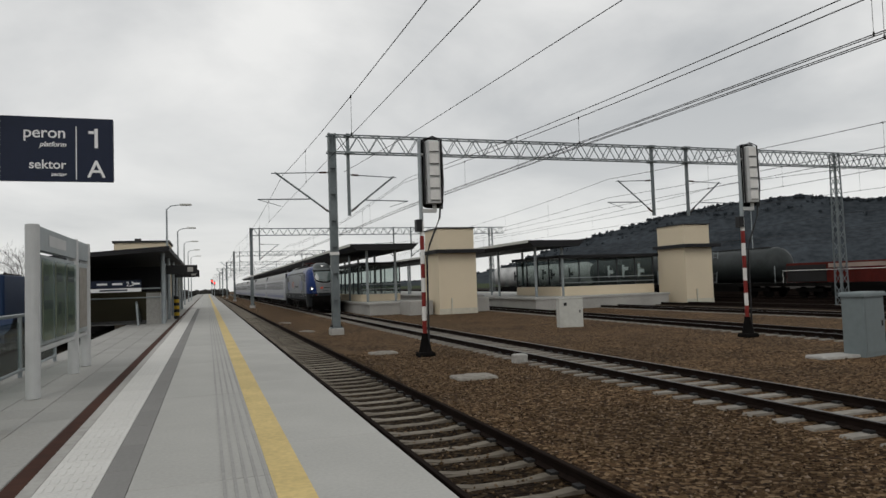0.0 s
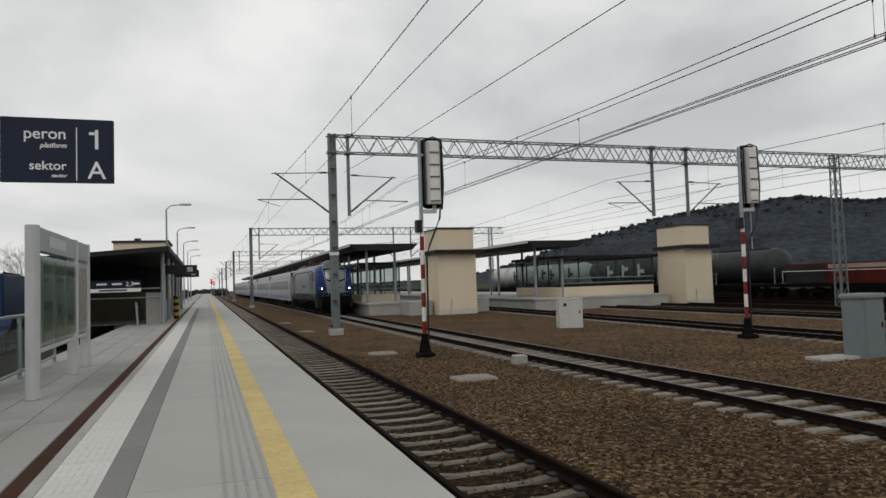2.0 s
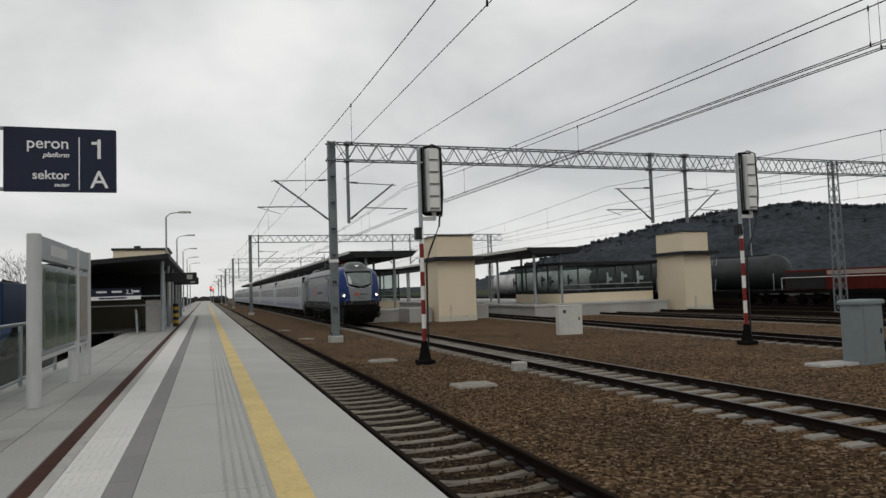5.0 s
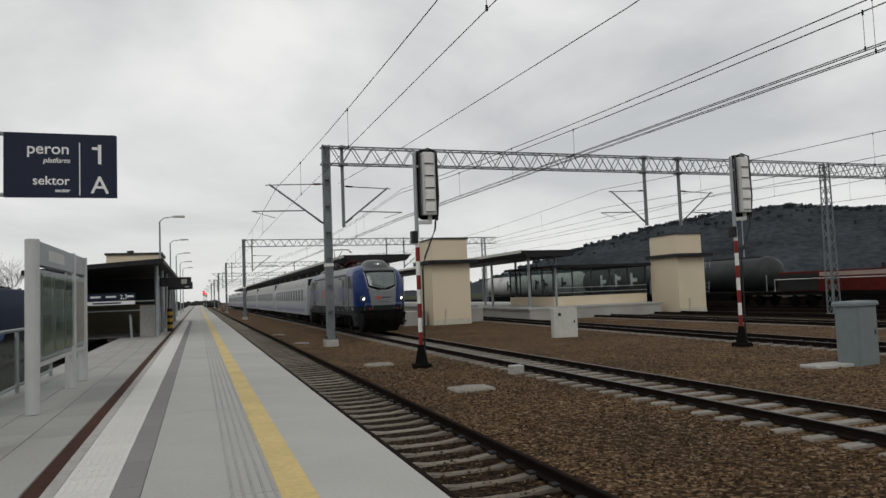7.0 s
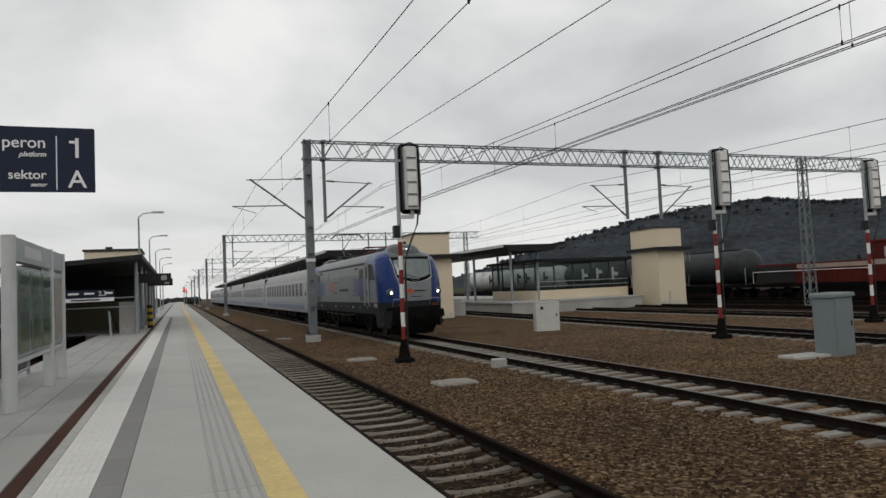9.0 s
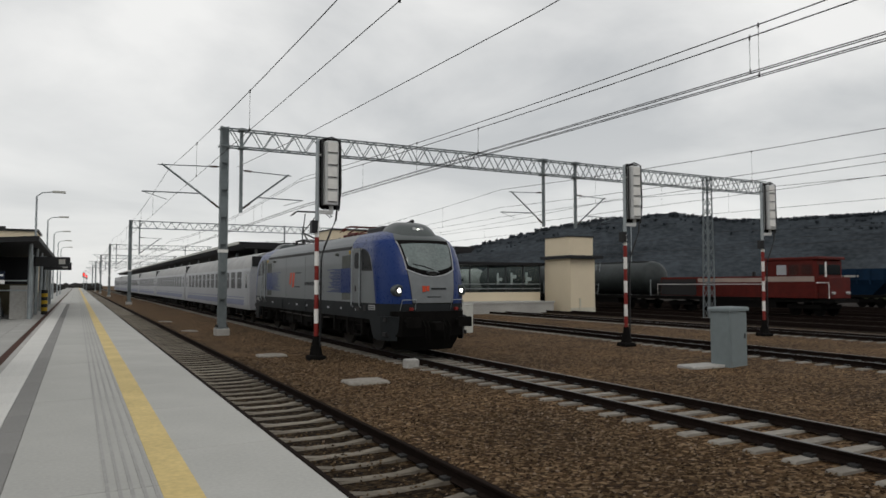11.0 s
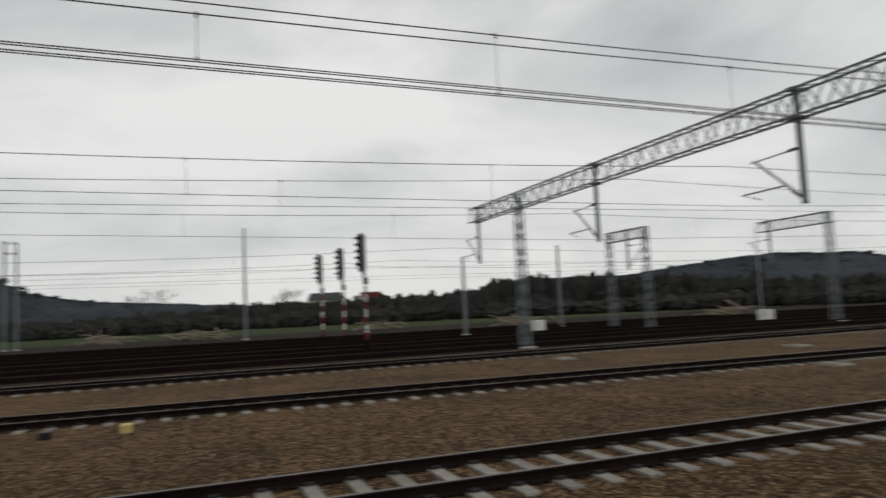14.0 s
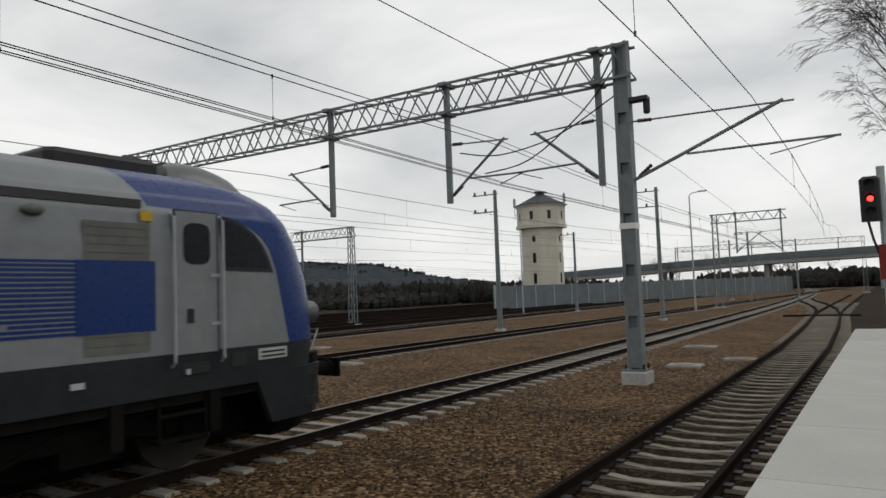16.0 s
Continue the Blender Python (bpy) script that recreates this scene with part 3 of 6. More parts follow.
    b.inputs["Specular IOR Level"].default_value = 0.08
    return m


me_st.materials.append(stone_mat())
tagged(new("ballast", me_st), "loose crushed brown stone between the tracks", "gravel", kind="stuff")

# ---- platform one ----
PZ = 0.735
pf = thing("platform_near", "long concrete station platform with a yellow safety line", "platform", kind="structure")
b = B()
b.box(-3.25, 1.72, -24.5, 300, -0.4, PZ - 0.08)
part("platform_wall", b, CONC, pf)
b = B()
b.box(-3.23, 1.80, -24.45, 300, PZ - 0.079, PZ - 0.012)
part("bedding", b, JOINT, pf)
sb = B()
sb.box(-0.295, 0.853, 0.005, 4.595, -0.09, 0.0, 0, 0.008)
SBM = sb.mesh("paving_slab", SLAB)
sb = B()
sb.box(0.857, 1.85, 0.004, 2.296, -0.09, 0.0, 0, 0.008)
EBM = sb.mesh("edge_slab", SLAB)
for k in range(31):
    o = new("paving_slab", SBM)
    o.parent, o.matrix_basis = pf, pose(0, -21.25 + 4.6 * k, PZ)
for k in range(62):
    o = new("edge_slab", EBM)
    o.parent, o.matrix_basis = pf, pose(0, -24.75 + 2.3 * k, PZ)
b = B()
b.box(-0.295, 0.853, -24.45, -21.26, PZ - 0.09, PZ)
part("end_slab", b, SLAB, pf)
b = B()
b.box(-0.295, 1.85, 121.5, 300, PZ - 0.09, PZ)
b.box(-0.94, -0.30, 60, 300, PZ - 0.05, PZ - 0.002)
part("far_paving", b, SLAB, pf, kind="stuff")
b = B()
b.box(0.715, 0.975, -24.4, 300, PZ + 0.0005, PZ + 0.004)
part("yellow_line", b, YEL, pf, "worn yellow painted safety line")
for k in range(5):
    b = B()
    x = 0.362 + k * 0.078
    b.prism([(x, -24), (x + 0.024, -24), (x + 0.024, 200), (x, 200)], PZ + 0.0005, PZ + 0.006, 0, 0.002)
    part("guide_rib", b, RIB, pf)
tp = B()
tp.box(-0.944, -0.522, 0.004, 0.496, -0.05, 0.0, 0, 0.006)
for i in range(6):
    for j in range(2):
        tp.box(-0.915 + i * 0.064, -0.89 + i * 0.064, 0.05 + j * 0.23, 0.20 + j * 0.23, 0.0, 0.004)
TPM = tp.mesh("tactile_paver", TACT)
dp = B()
dp.box(-0.518, -0.299, 0.004, 0.996, -0.05, 0.0, 0, 0.006)
DPM = dp.mesh("border_paver", DARKP)
for k in range(-36, 120):
    o = new("tactile_paver", TPM)
    o.parent, o.matrix_basis = pf, pose(0, 0 + k * 0.5, PZ)
for k in range(-18, 60):
    o = new("border_paver", DPM)
    o.parent, o.matrix_basis = pf, pose(0, 0 + k * 1.0, PZ)
b = B()
b.box(-1.055, -0.949, -24, 300, PZ - 0.05, PZ - 0.003)
part("channel_edge", b, CONC, pf)
b = B()
b.box(-1.205, -1.06, -24, 300, PZ - 0.06, PZ - 0.008)
part("drain_channel", b, DRAIN, pf, "rusty brown drainage channel")
pv = B()
pv.box(0.004, 0.496, 0.004, 0.746, -0.05, 0.0, 0, 0.008)
PVM = pv.mesh("paving_block", PAVE)
for i in range(4):
    for k in range(-14, 60):
        o = new("paving_block", PVM)
        o.parent, o.matrix_basis = pf, pose(-3.222 + i * 0.502, 2 + k * 0.75 + (0.37 if i % 2 else 0), PZ - 0.004)
b = B()
b.box(-3.2, -1.21, -24, -8.51, PZ - 0.05, PZ - 0.006)
b.box(-3.2, -1.21, 47.2, 300, PZ - 0.05, PZ - 0.006)
part("far_paving", b, PAVE, pf, kind="stuff")

# ---- the train ----
LY = [(0, 61.8), (1.5, 57.6), (3.5, 51.6), (4.7, 47.6), (7, 39.2), (8, 34.95), (8.7, 31.7), (11, 20.35), (12, 14.95), (12.5, 12.15), (13, 9.4), (13.5, 6.55), (14, 3.55), (15, -2.8), (15.5, -5.95), (16, -9.05)]


def loco_contour(z):
    """Half plan of the body at height z: (x, y) from the middle of the nose to mid-length."""
    w = np.interp(z, [1.15, 1.7, 3.1, 3.55, 3.8, 4.0, 4.14, 4.22], [1.46, 1.49, 1.49, 1.45, 1.36, 1.18, 0.9, 0.5])
    f = np.interp(z, [1.15, 1.7, 2.2, 2.62, 3.2, 3.62, 3.85, 4.0, 4.14, 4.22], [0.56, 0.52, 0.55, 0.63, 0.83, 1.04, 1.28, 1.58, 2.1, 2.9])
    pts = []
    for k in range(61):
        a = k / 60 * math.pi / 2
        pts.append((w * math.sin(a) ** 0.76, f + 1.15 * (1 - math.cos(a) ** 1.05)))
    pts += [(w, float(y)) for y in np.linspace(f + 1.15, 9.95, 40)[1:]]
    return pts


def screen_edge(z):
    return 0.70 + 0.11 * (z - 1.75)


def screen_foot(x):
    return 2.56 + 0.24 * (abs(x) / 0.85) ** 2


def blue_end(z):
    """How far back the blue of the cab reaches at height z."""
    return float(np.interp(z, [1.74, 2.75, 3.1, 3.3, 3.45, 3.55, 3.60, 3.62, 3.64, 4.22], [1.70, 1.93, 2.06, 2.21, 2.44, 2.74, 2.98, 3.2, 4.0, 4.35]))


def nose_y(x, z):
    """Distance of the body's skin behind the buffers' plane at (x, z)."""
    h = loco_contour(z)[:61]
    return float(np.interp(abs(x), [p[0] for p in h], [p[1] for p in h]))


def loco_ring(z):
    """Half plan cut at the edges of the paint: front, blue corner, silver side."""
    h = np.array(loco_contour(z))
    run = np.concatenate([[0], np.cumsum(np.hypot(*np.diff(h, axis=0).T))])
    xe = min(screen_edge(z) + 0.01, 0.7 * h[-1][0])
    s0 = float(np.interp(xe, h[:61, 0], run[:61]))
    s1 = max(s0 + 0.05, float(np.interp(blue_end(z), h[:, 1], run)))
    s2 = max(s1 + 0.1, float(np.interp(4.8, h[:, 1], run)))
    at = [*np.linspace(0, s0, 13), *np.linspace(s0, s1, 35)[1:], *np.linspace(s1, s2, 8)[1:], *np.linspace(s2, run[-1], 6)[1:]]
    return [(float(np.interp(q, run, h[:, 0])), float(np.interp(q, run, h[:, 1]))) for q in at]


def nose_patch(Y, x_of, z_of, off, nu, nv):
    """A thin shell on the nose: x from x_of(z), z from z_of(x) over a grid, standing off the skin."""
    b = B()
    for j in range(nv):
        for i in range(nu):
            u, v = -1 + 2 * i / (nu - 1), j / (nv - 1)
            z = 2.6
            for _ in range(4):
                x = u * x_of(z)
                lo_, hi_ = z_of(x)
                z = lo_ + (hi_ - lo_) * v
            b.v.append((x, Y(nose_y(x, z) - off), z))
    b.f = [(j * nu + i, j * nu + i + 1, (j + 1) * nu + i + 1, (j + 1) * nu + i) for j in range(nv - 1) for i in range(nu - 1)]
    n = nu * nv
    b.v += [(x, y + (0.02 if Y(1) == 1 else -0.02), z) for x, y, z in b.v]
    edge = [*range(nu), *range(2 * nu - 1, n, nu), *range(n - 2, n - nu - 1, -1), *range(n - 2 * nu, 0, -nu)]
    b.f += [(p, q, q + n, p + n) for p, q in zip(edge, edge[1:] + edge[:1])]
    b.m = [0] * len(b.f)
    return b


def wheelset(parent, y, r=0.62):
    w = B()
    for s in (-1, 1):
        o = s * 0.72
        w.lathe([(0.09, o - 0.07), (r * 0.45, o - 0.05), (r * 0.8, o - 0.03), (r, o - 0.065), (r, o + 0.065), (r * 0.8, o + 0.03), (0.2, o + 0.06), (0.09, o + 0.08)], (0, 0, 0), 28, "x")
        w.bar((o + s * 0.07, 0, r * 0.25), (o + s * 0.07, 0, r * 0.75), 0.05)
    w.lathe([(0.085, -0.7), (0.085, 0.7)], (0, 0, 0), 12, "x")
    ob = part("wheelset", w, STEELW, parent, smooth=True)
    ob.location = (0, y, r)
    return ob


# default colour is darkened to hold the shade under the vehicle
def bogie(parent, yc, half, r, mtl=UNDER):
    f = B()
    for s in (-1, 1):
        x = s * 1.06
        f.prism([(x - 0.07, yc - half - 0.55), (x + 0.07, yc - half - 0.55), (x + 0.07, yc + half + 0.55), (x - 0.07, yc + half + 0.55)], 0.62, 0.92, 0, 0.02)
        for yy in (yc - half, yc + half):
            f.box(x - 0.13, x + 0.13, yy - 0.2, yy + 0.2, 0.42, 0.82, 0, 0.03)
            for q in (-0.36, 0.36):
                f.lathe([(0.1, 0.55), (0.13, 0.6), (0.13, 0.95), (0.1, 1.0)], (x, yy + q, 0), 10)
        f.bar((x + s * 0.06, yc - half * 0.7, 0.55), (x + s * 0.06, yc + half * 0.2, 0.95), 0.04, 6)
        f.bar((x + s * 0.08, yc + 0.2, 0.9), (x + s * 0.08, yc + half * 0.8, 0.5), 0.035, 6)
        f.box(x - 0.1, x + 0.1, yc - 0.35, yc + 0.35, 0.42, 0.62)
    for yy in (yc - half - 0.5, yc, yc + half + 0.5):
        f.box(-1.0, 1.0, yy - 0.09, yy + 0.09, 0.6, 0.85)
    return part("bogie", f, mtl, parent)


def pantograph(parent, y, up, flip=1):
    p = B()
    for sx in (-0.45, 0.45):
        for sy in (-0.6, 0.6):
            p.lathe([(0.05, 4.2), (0.08, 4.23), (0.05, 4.26), (0.08, 4.29), (0.05, 4.32), (0.08, 4.35), (0.05, 4.38)], (sx, y + sy, 0), 8)
        p.bar((sx, y - 0.7, 4.38), (sx, y + 0.7, 4.38), 0.035, 5)
    p.bar((-0.5, y - 0.6, 4.38), (0.5, y - 0.6, 4.38), 0.035, 5)
    p.bar((-0.5, y + 0.6, 4.38), (0.5, y + 0.6, 4.38), 0.035, 5)
    if up:
        k = (0, y + 1.1 * flip, 4.85)
        p.bar((-0.25, y - 0.5 * flip, 4.42), k, 0.04, 5)
        p.bar((0.25, y - 0.5 * flip, 4.42), k, 0.04, 5)
        hz_ = 5.75
        for s in (-0.3, 0.3):
            p.bar(k, (s, y - 0.25 * flip, hz_ - 0.1), 0.025, 5)
        top = (y - 0.3 * flip, hz_)
    else:
        for s in (-0.35, 0.35):
            p.bar((s, y - 0.6, 4.42), (s * 0.5, y + 1.0, 4.5), 0.035, 5)
            p.bar((s * 0.5, y + 1.0, 4.5), (s, y - 0.5, 4.62), 0.025, 5)
        top = (y - 0.5, 4.66)
    for d in (-0.16, 0.16):
        p.path([(-0.98, top[0] + d, top[1] - 0.22), (-0.72, top[0] + d, top[1]), (0.72, top[0] + d, top[1]), (0.98, top[0] + d, top[1] - 0.22)], 0.025, 5)
    p.bar((-0.6, top[0] - 0.16, top[1]), (-0.6, top[0] + 0.16, top[1]), 0.02, 4)
    p.bar((0.6, top[0] - 0.16, top[1]), (0.6, top[0] + 0.16, top[1]), 0.02, 4)
    return part("pantograph", p, LRED if not up else DSTEEL, parent, "folded pantograph with a dull red frame" if not up else "raised dark pantograph")


def panel(x, y0, y1, z0, z1, d=0.006, c=0.0):
    """A flat piece on a vehicle's side, c: rounding of its corners."""
    b = B()
    s = 1 if x > 0 else -1
    lo, hi = sorted((x, x + s * d))
    if not c:
        return b.box(lo, hi, y0, y1, z0, z1)
    k = c * 0.3
    o = [(y0 + c, z0), (y1 - c, z0), (y1 - k, z0 + k), (y1, z0 + c), (y1, z1 - c), (y1 - k, z1 - k), (y1 - c, z1), (y0 + c, z1), (y0 + k, z1 - k), (y0, z1 - c), (y0, z0 + c), (y0 + k, z0 + k)]
    n = len(o)
    return b.add([(q, y, z) for q in (lo, hi) for y, z in o], [tuple(range(n)), tuple(range(n, 2 * n))] + [(i, (i + 1) % n, n + (i + 1) % n, n + i) for i in range(n)])


def locomotive():
    lo = thing("locomotive", "silver and blue electric locomotive hauling a passenger train", "locomotive", (10, 62.7, 0))
    zs = [1.15, 1.45, 1.74] + sorted([1.74 + 0.042 * k for k in range(1, 59)] + [3.60, 3.61, 3.63, 3.64]) + [4.22]
    b = B()
    rows = []
    for z in zs:
        h = loco_ring(z)
        front = [(-x, y) for x, y in h[::-1]] + h[1:]
        rows.append([(x, y, z) for x, y in front] + [(x, 19.9 - y, z) for x, y in front[::-1][1:-1]])
    n, nh = len(rows[0]), len(h)
    b.add([p for r in rows for p in r], [])
    for j in range(len(zs) - 1):
        for i in range(n):
            q = (j * n + i, j * n + (i + 1) % n, (j + 1) * n + (i + 1) % n, (j + 1) * n + i)
            k = i if i < 2 * nh - 2 else 4 * nh - 5 - i
            k = abs(k - (nh - 1.5)) - 0.5
            z = (zs[j] + zs[j + 1]) / 2
            b.f.append(q)
            b.m.append(2 if z < 1.74 else ((6 if z < 3.78 else 4) if k < 11.6 else (1 if k < 45.6 else 0)))
    b.f.append(tuple((len(zs) - 1) * n + i for i in range(n)))
    b.m.append(3)
    b.f.append(tuple(range(n))[::-1])
    b.m.append(2)
    part("body", b, [SIL, BLU, SKIRT, SIL, NOSED, WSCREEN, UNDER], lo, smooth=True)
    for e in (0, 1):
        def Y(y):
            return 19.9 - y if e else y

        def bx(b, x0, x1, y0, y1, z0, z1, mi=0, c=0.0):
            a, d = sorted((Y(y0), Y(y1)))
            return b.box(x0, x1, a, d, z0, z1, mi, c)
        bm_ = B()
        hw = [(-1.30, 1.4), (-1.26, 0.95), (-1.05, 0.62), (-0.5, 0.52), (0.5, 0.52), (1.05, 0.62), (1.26, 0.95), (1.30, 1.4)]
        bm_.prism([(x, Y(y)) for x, y in hw], 0.62, 1.48)
        bm_.add([(x * 0.88, Y(y + 0.02), 0.62) for x, y in hw] + [(x * 0.74, Y(y + 0.22), 0.17) for x, y in hw], [tuple(range(8)), tuple(range(8, 16))] + [(i, (i + 1) % 8, 8 + (i + 1) % 8, 8 + i) for i in range(8)])
        part("buffer_beam", bm_, UNDER, lo, "black bumper and plough")
        for s in (-1, 1):
            sk_ = B()
            up = [(1.47, 2.35), (1.47, 1.35), (1.38, 0.98), (1.12, 0.66), (1.08, 0.9), (1.35, 1.4), (1.35, 2.35)]
            dn = [(1.43, 2.0), (1.43, 1.4), (1.34, 1.08), (1.14, 0.80), (1.1, 1.0), (1.33, 1.45), (1.33, 2.0)]
            sk_.add([(s * x, Y(y), 1.3) for x, y in up] + [(s * x, Y(y), 0.48) for x, y in dn],
                    [tuple(range(7)), tuple(range(7, 14))] + [(i, (i + 1) % 7, 7 + (i + 1) % 7, 7 + i) for i in range(7)])
            part("corner_skirt", sk_, SKIRT, lo)
            for z in (0.62, 1.12):
                ste = B()
                bx(ste, s * 1.37 - 0.06, s * 1.37 + 0.06, 1.02, 1.3, z, z + 0.14)
                part("step_slot", ste, BLACK, lo)
        for s in (-1, 1):
            bu = B()
            bu.lathe([(0.12, Y(0.62)), (0.13, Y(0.3)), (0.16, Y(0.28)), (0.16, Y(0.19))], (s * 0.875, 0, 1.12), 16, "y")
            bx(bu, s * 0.875 - 0.25, s * 0.875 + 0.25, 0.12, 0.19, 0.95, 1.29, 0, 0.03)
            part("buffer", bu, UNDER, lo)
            tl = B()
            bx(tl, s * 0.78 - 0.045, s * 0.78 + 0.045, 0.46, 0.62, 1.52, 1.62, 0, 0.02)
            part("tail_lamp", tl, RED, lo, "unlit red tail lamp")
            hl = B()
            hl.lathe([(0.15, Y(0.77)), (0.175, Y(0.79)), (0.185, Y(0.9)), (0.18, Y(1.1)), (0.12, Y(1.5))], (s * 1.09, 0, 2.14), 20, "y")
            pod = part("lamp_housing", hl, NOSED, lo, smooth=True)
            he = B()
            he.lathe([(0.02, Y(0.762)), (0.11, Y(0.764)), (0.115, Y(0.78))], (s * 1.09, 0, 2.14), 16, "y")
            part("lamp_glass", he, VGLASS, pod)
            he = B()
            star = [(0.072 if q % 2 else 0.05) for q in range(12)]
            he.add([(s * 1.09 + star[q] * math.cos(q * math.pi / 6), Y(y), 2.14 + star[q] * math.sin(q * math.pi / 6)) for y in (0.752, 0.761) for q in range(12)],
                   [tuple(range(12)), tuple(range(12, 24))] + [(q, (q + 1) % 12, 12 + (q + 1) % 12, 12 + q) for q in range(12)])
            part("headlight", he, LAMPG if not e else VGLASS, pod, "lit white cluster headlight" if not e else "")
            hr = B()
            hr.path([(s * 0.62, Y(0.62), 1.5), (s * 0.62, Y(0.52), 1.86), (s * 1.05, Y(0.60), 1.86), (s * 1.05, Y(0.78), 1.5)], 0.016, 6)
            part("handrail", hr, GALV, lo)
            hr = B()
            hr.path([(s * 1.36, Y(1.36), 1.86), (s * 1.41, Y(1.37), 1.95), (s * 1.43, Y(1.5), 2.5), (s * 1.40, Y(1.52), 2.6)], 0.016, 6)
            part("handrail", hr, GALV, lo)
            w = B()
            wy = [(1.99, 2.74), (2.06, 2.95), (2.17, 3.16), (2.31, 3.32), (2.48, 3.44), (2.68, 3.53), (2.86, 3.58), (2.92, 3.57), (2.93, 3.48), (2.93, 2.84), (2.89, 2.76)]
            xo, n = s * 1.478, len(wy)

            def plate(b, pts, o0, o1):
                b.add([(xo + s * o0, Y(y), z) for y, z in pts] + [(xo + s * o1, Y(y), z) for y, z in pts],
                      [tuple(range(n)), tuple(range(n, 2 * n))] + [(i, (i + 1) % n, n + (i + 1) % n, n + i) for i in range(n)])
            plate(w, [(2.57 + (y - 2.57) * 0.86, 3.12 + (z - 3.12) * 0.84) for y, z in wy], -0.03, 0.020)
            sf = B()
            plate(sf, wy, -0.03, 0.016)
            sf = part("window_seal", sf, BLACK, lo)
            part("cab_side_window", w, CWIN, sf)
            part("door_seal", panel(s * 1.486, *sorted((Y(2.99), Y(3.69))), 1.70, 3.62, 0.012), BLACK, lo)
            d_ = part("cab_door", panel(s * 1.489, *sorted((Y(3.02), Y(3.66))), 1.72, 3.60, 0.018), SIL, lo)
            part("door_window", panel(s * 1.5, *sorted((Y(3.13), Y(3.55))), 2.85, 3.44, 0.014, 0.12), CWIN, d_)
            part("door_latch", panel(s * 1.5, *sorted((Y(3.40), Y(3.50))), 2.1, 2.28, 0.02), BLACK, d_)
            for yy in (2.96, 3.72):
                hr = B()
                hr.path([(s * 1.49, Y(yy), 1.55), (s * 1.56, Y(yy), 1.62), (s * 1.56, Y(yy), 3.5), (s * 1.49, Y(yy), 3.56)], 0.022, 6)
                part("grab_rail", hr, GALV, lo)
            part("grille_panel", panel(s * 1.488, *sorted((Y(4.02), Y(4.86))), 1.80, 3.38, 0.008), GRILL, lo, "grey ventilation panel with slats")
            for q in range(14):
                part("slat", panel(s * 1.497, *sorted((Y(4.07), Y(4.81))), 1.90 + q * 0.108, 1.93 + q * 0.108, 0.004), GRILL, lo) if q > 9 or q < 2 else None
            part("blue_panel", panel(s * 1.497, *sorted((Y(3.95), Y(4.95))), 2.04, 2.88, 0.006), BLU, lo)
            for k in range(16):
                part("blue_stripe", panel(s * 1.490, *sorted((Y(4.95), Y(6.5 - 0.22 * (k % 3) - 0.1 * (k * 7 % 5)))), 2.045 + k * 0.053, 2.080 + k * 0.053, 0.006), BLU, lo)
            part("sill_box", panel(s * 1.485, *sorted((Y(2.52), Y(2.78))), 1.44, 1.66, 0.008), BLACK, lo, "small dark framed sill hatch")
            part("step_recess", panel(s * 1.485, *sorted((Y(3.14), Y(3.56))), 1.42, 1.58, 0.006), BLACK, lo)
            part("door_hinge", panel(s * 1.505, *sorted((Y(2.98), Y(3.14))), 2.68, 2.72, 0.02), GALV, d_)
            part("door_hinge", panel(s * 1.505, *sorted((Y(2.98), Y(3.14))), 2.06, 2.10, 0.02), GALV, d_)
            part("warning_label", panel(s * 1.488, *sorted((Y(3.98), Y(4.14))), 3.42, 3.56, 0.008), HAZY, lo)
            part("number_plate", panel(s * 1.485, *sorted((Y(1.75), Y(2.3))), 1.5, 1.68, 0.01), COACHR, lo, "white plate with plain bars")
            for k in range(2):
                part("plate_bar", panel(s * 1.497, *sorted((Y(1.8), Y(2.25))), 1.535 + k * 0.07, 1.565 + k * 0.07, 0.004), SKIRT, lo)
            st_ = B()
            for z in (0.5, 0.85, 1.15):
                bx(st_, s * 1.15 if s > 0 else -1.42, 1.42 if s > 0 else -1.15, 3.15, 3.85, z, z + 0.04)
            for yy in (3.15, 3.85):
                st_.bar((s * 1.4, Y(yy), 0.48), (s * 1.4, Y(yy), 1.2), 0.025)
            part("cab_step", st_, UNDER, lo)
            mi_ = B()
            mi_.tube([(s * 1.48, Y(5.3), 3.46), (s * 1.50, Y(5.34), 3.46), (s * 1.50, Y(5.46), 3.46), (s * 1.48, Y(5.52), 3.46)], [0.03, 0.065, 0.065, 0.03], 10)
            part("side_camera", mi_, GRILL, lo, smooth=True)
            if not e:
                for y0, dz in ((11.05, 0.0), (11.5, 0.12)):
                    lg_ = B()
                    q = [(y0 + 0.36, 2.2 + dz), (y0 + 0.08, 2.2 + dz), (y0 - 0.1, 2.82), (y0 + 0.18, 2.82)]
                    lg_.add([(s * o, y, z) for o in (1.488, 1.496) for y, z in q], [(0, 1, 2, 3), (4, 5, 6, 7)] + [(i, (i + 1) % 4, 4 + (i + 1) % 4, 4 + i) for i in range(4)])
                    part("logo", lg_, ORG, lo, "red orange slanted mark")
        co2 = B()
        yy_ = [1.30, 1.40, 1.52, 1.68, 1.88, 2.1, 2.35, 2.6, 2.85, 3.0]
        nx = 21
        for y in yy_:
            zc = np.interp(y, [1.30, 1.52, 1.88, 2.2, 2.5, 2.8, 3.0], [3.74, 4.02, 4.30, 4.42, 4.46, 4.46, 4.40])
            wd = np.interp(y, [1.30, 1.9, 2.4, 3.0], [0.90, 0.92, 0.90, 0.84])
            for k in range(nx):
                u = -1 + 2 * k / (nx - 1)
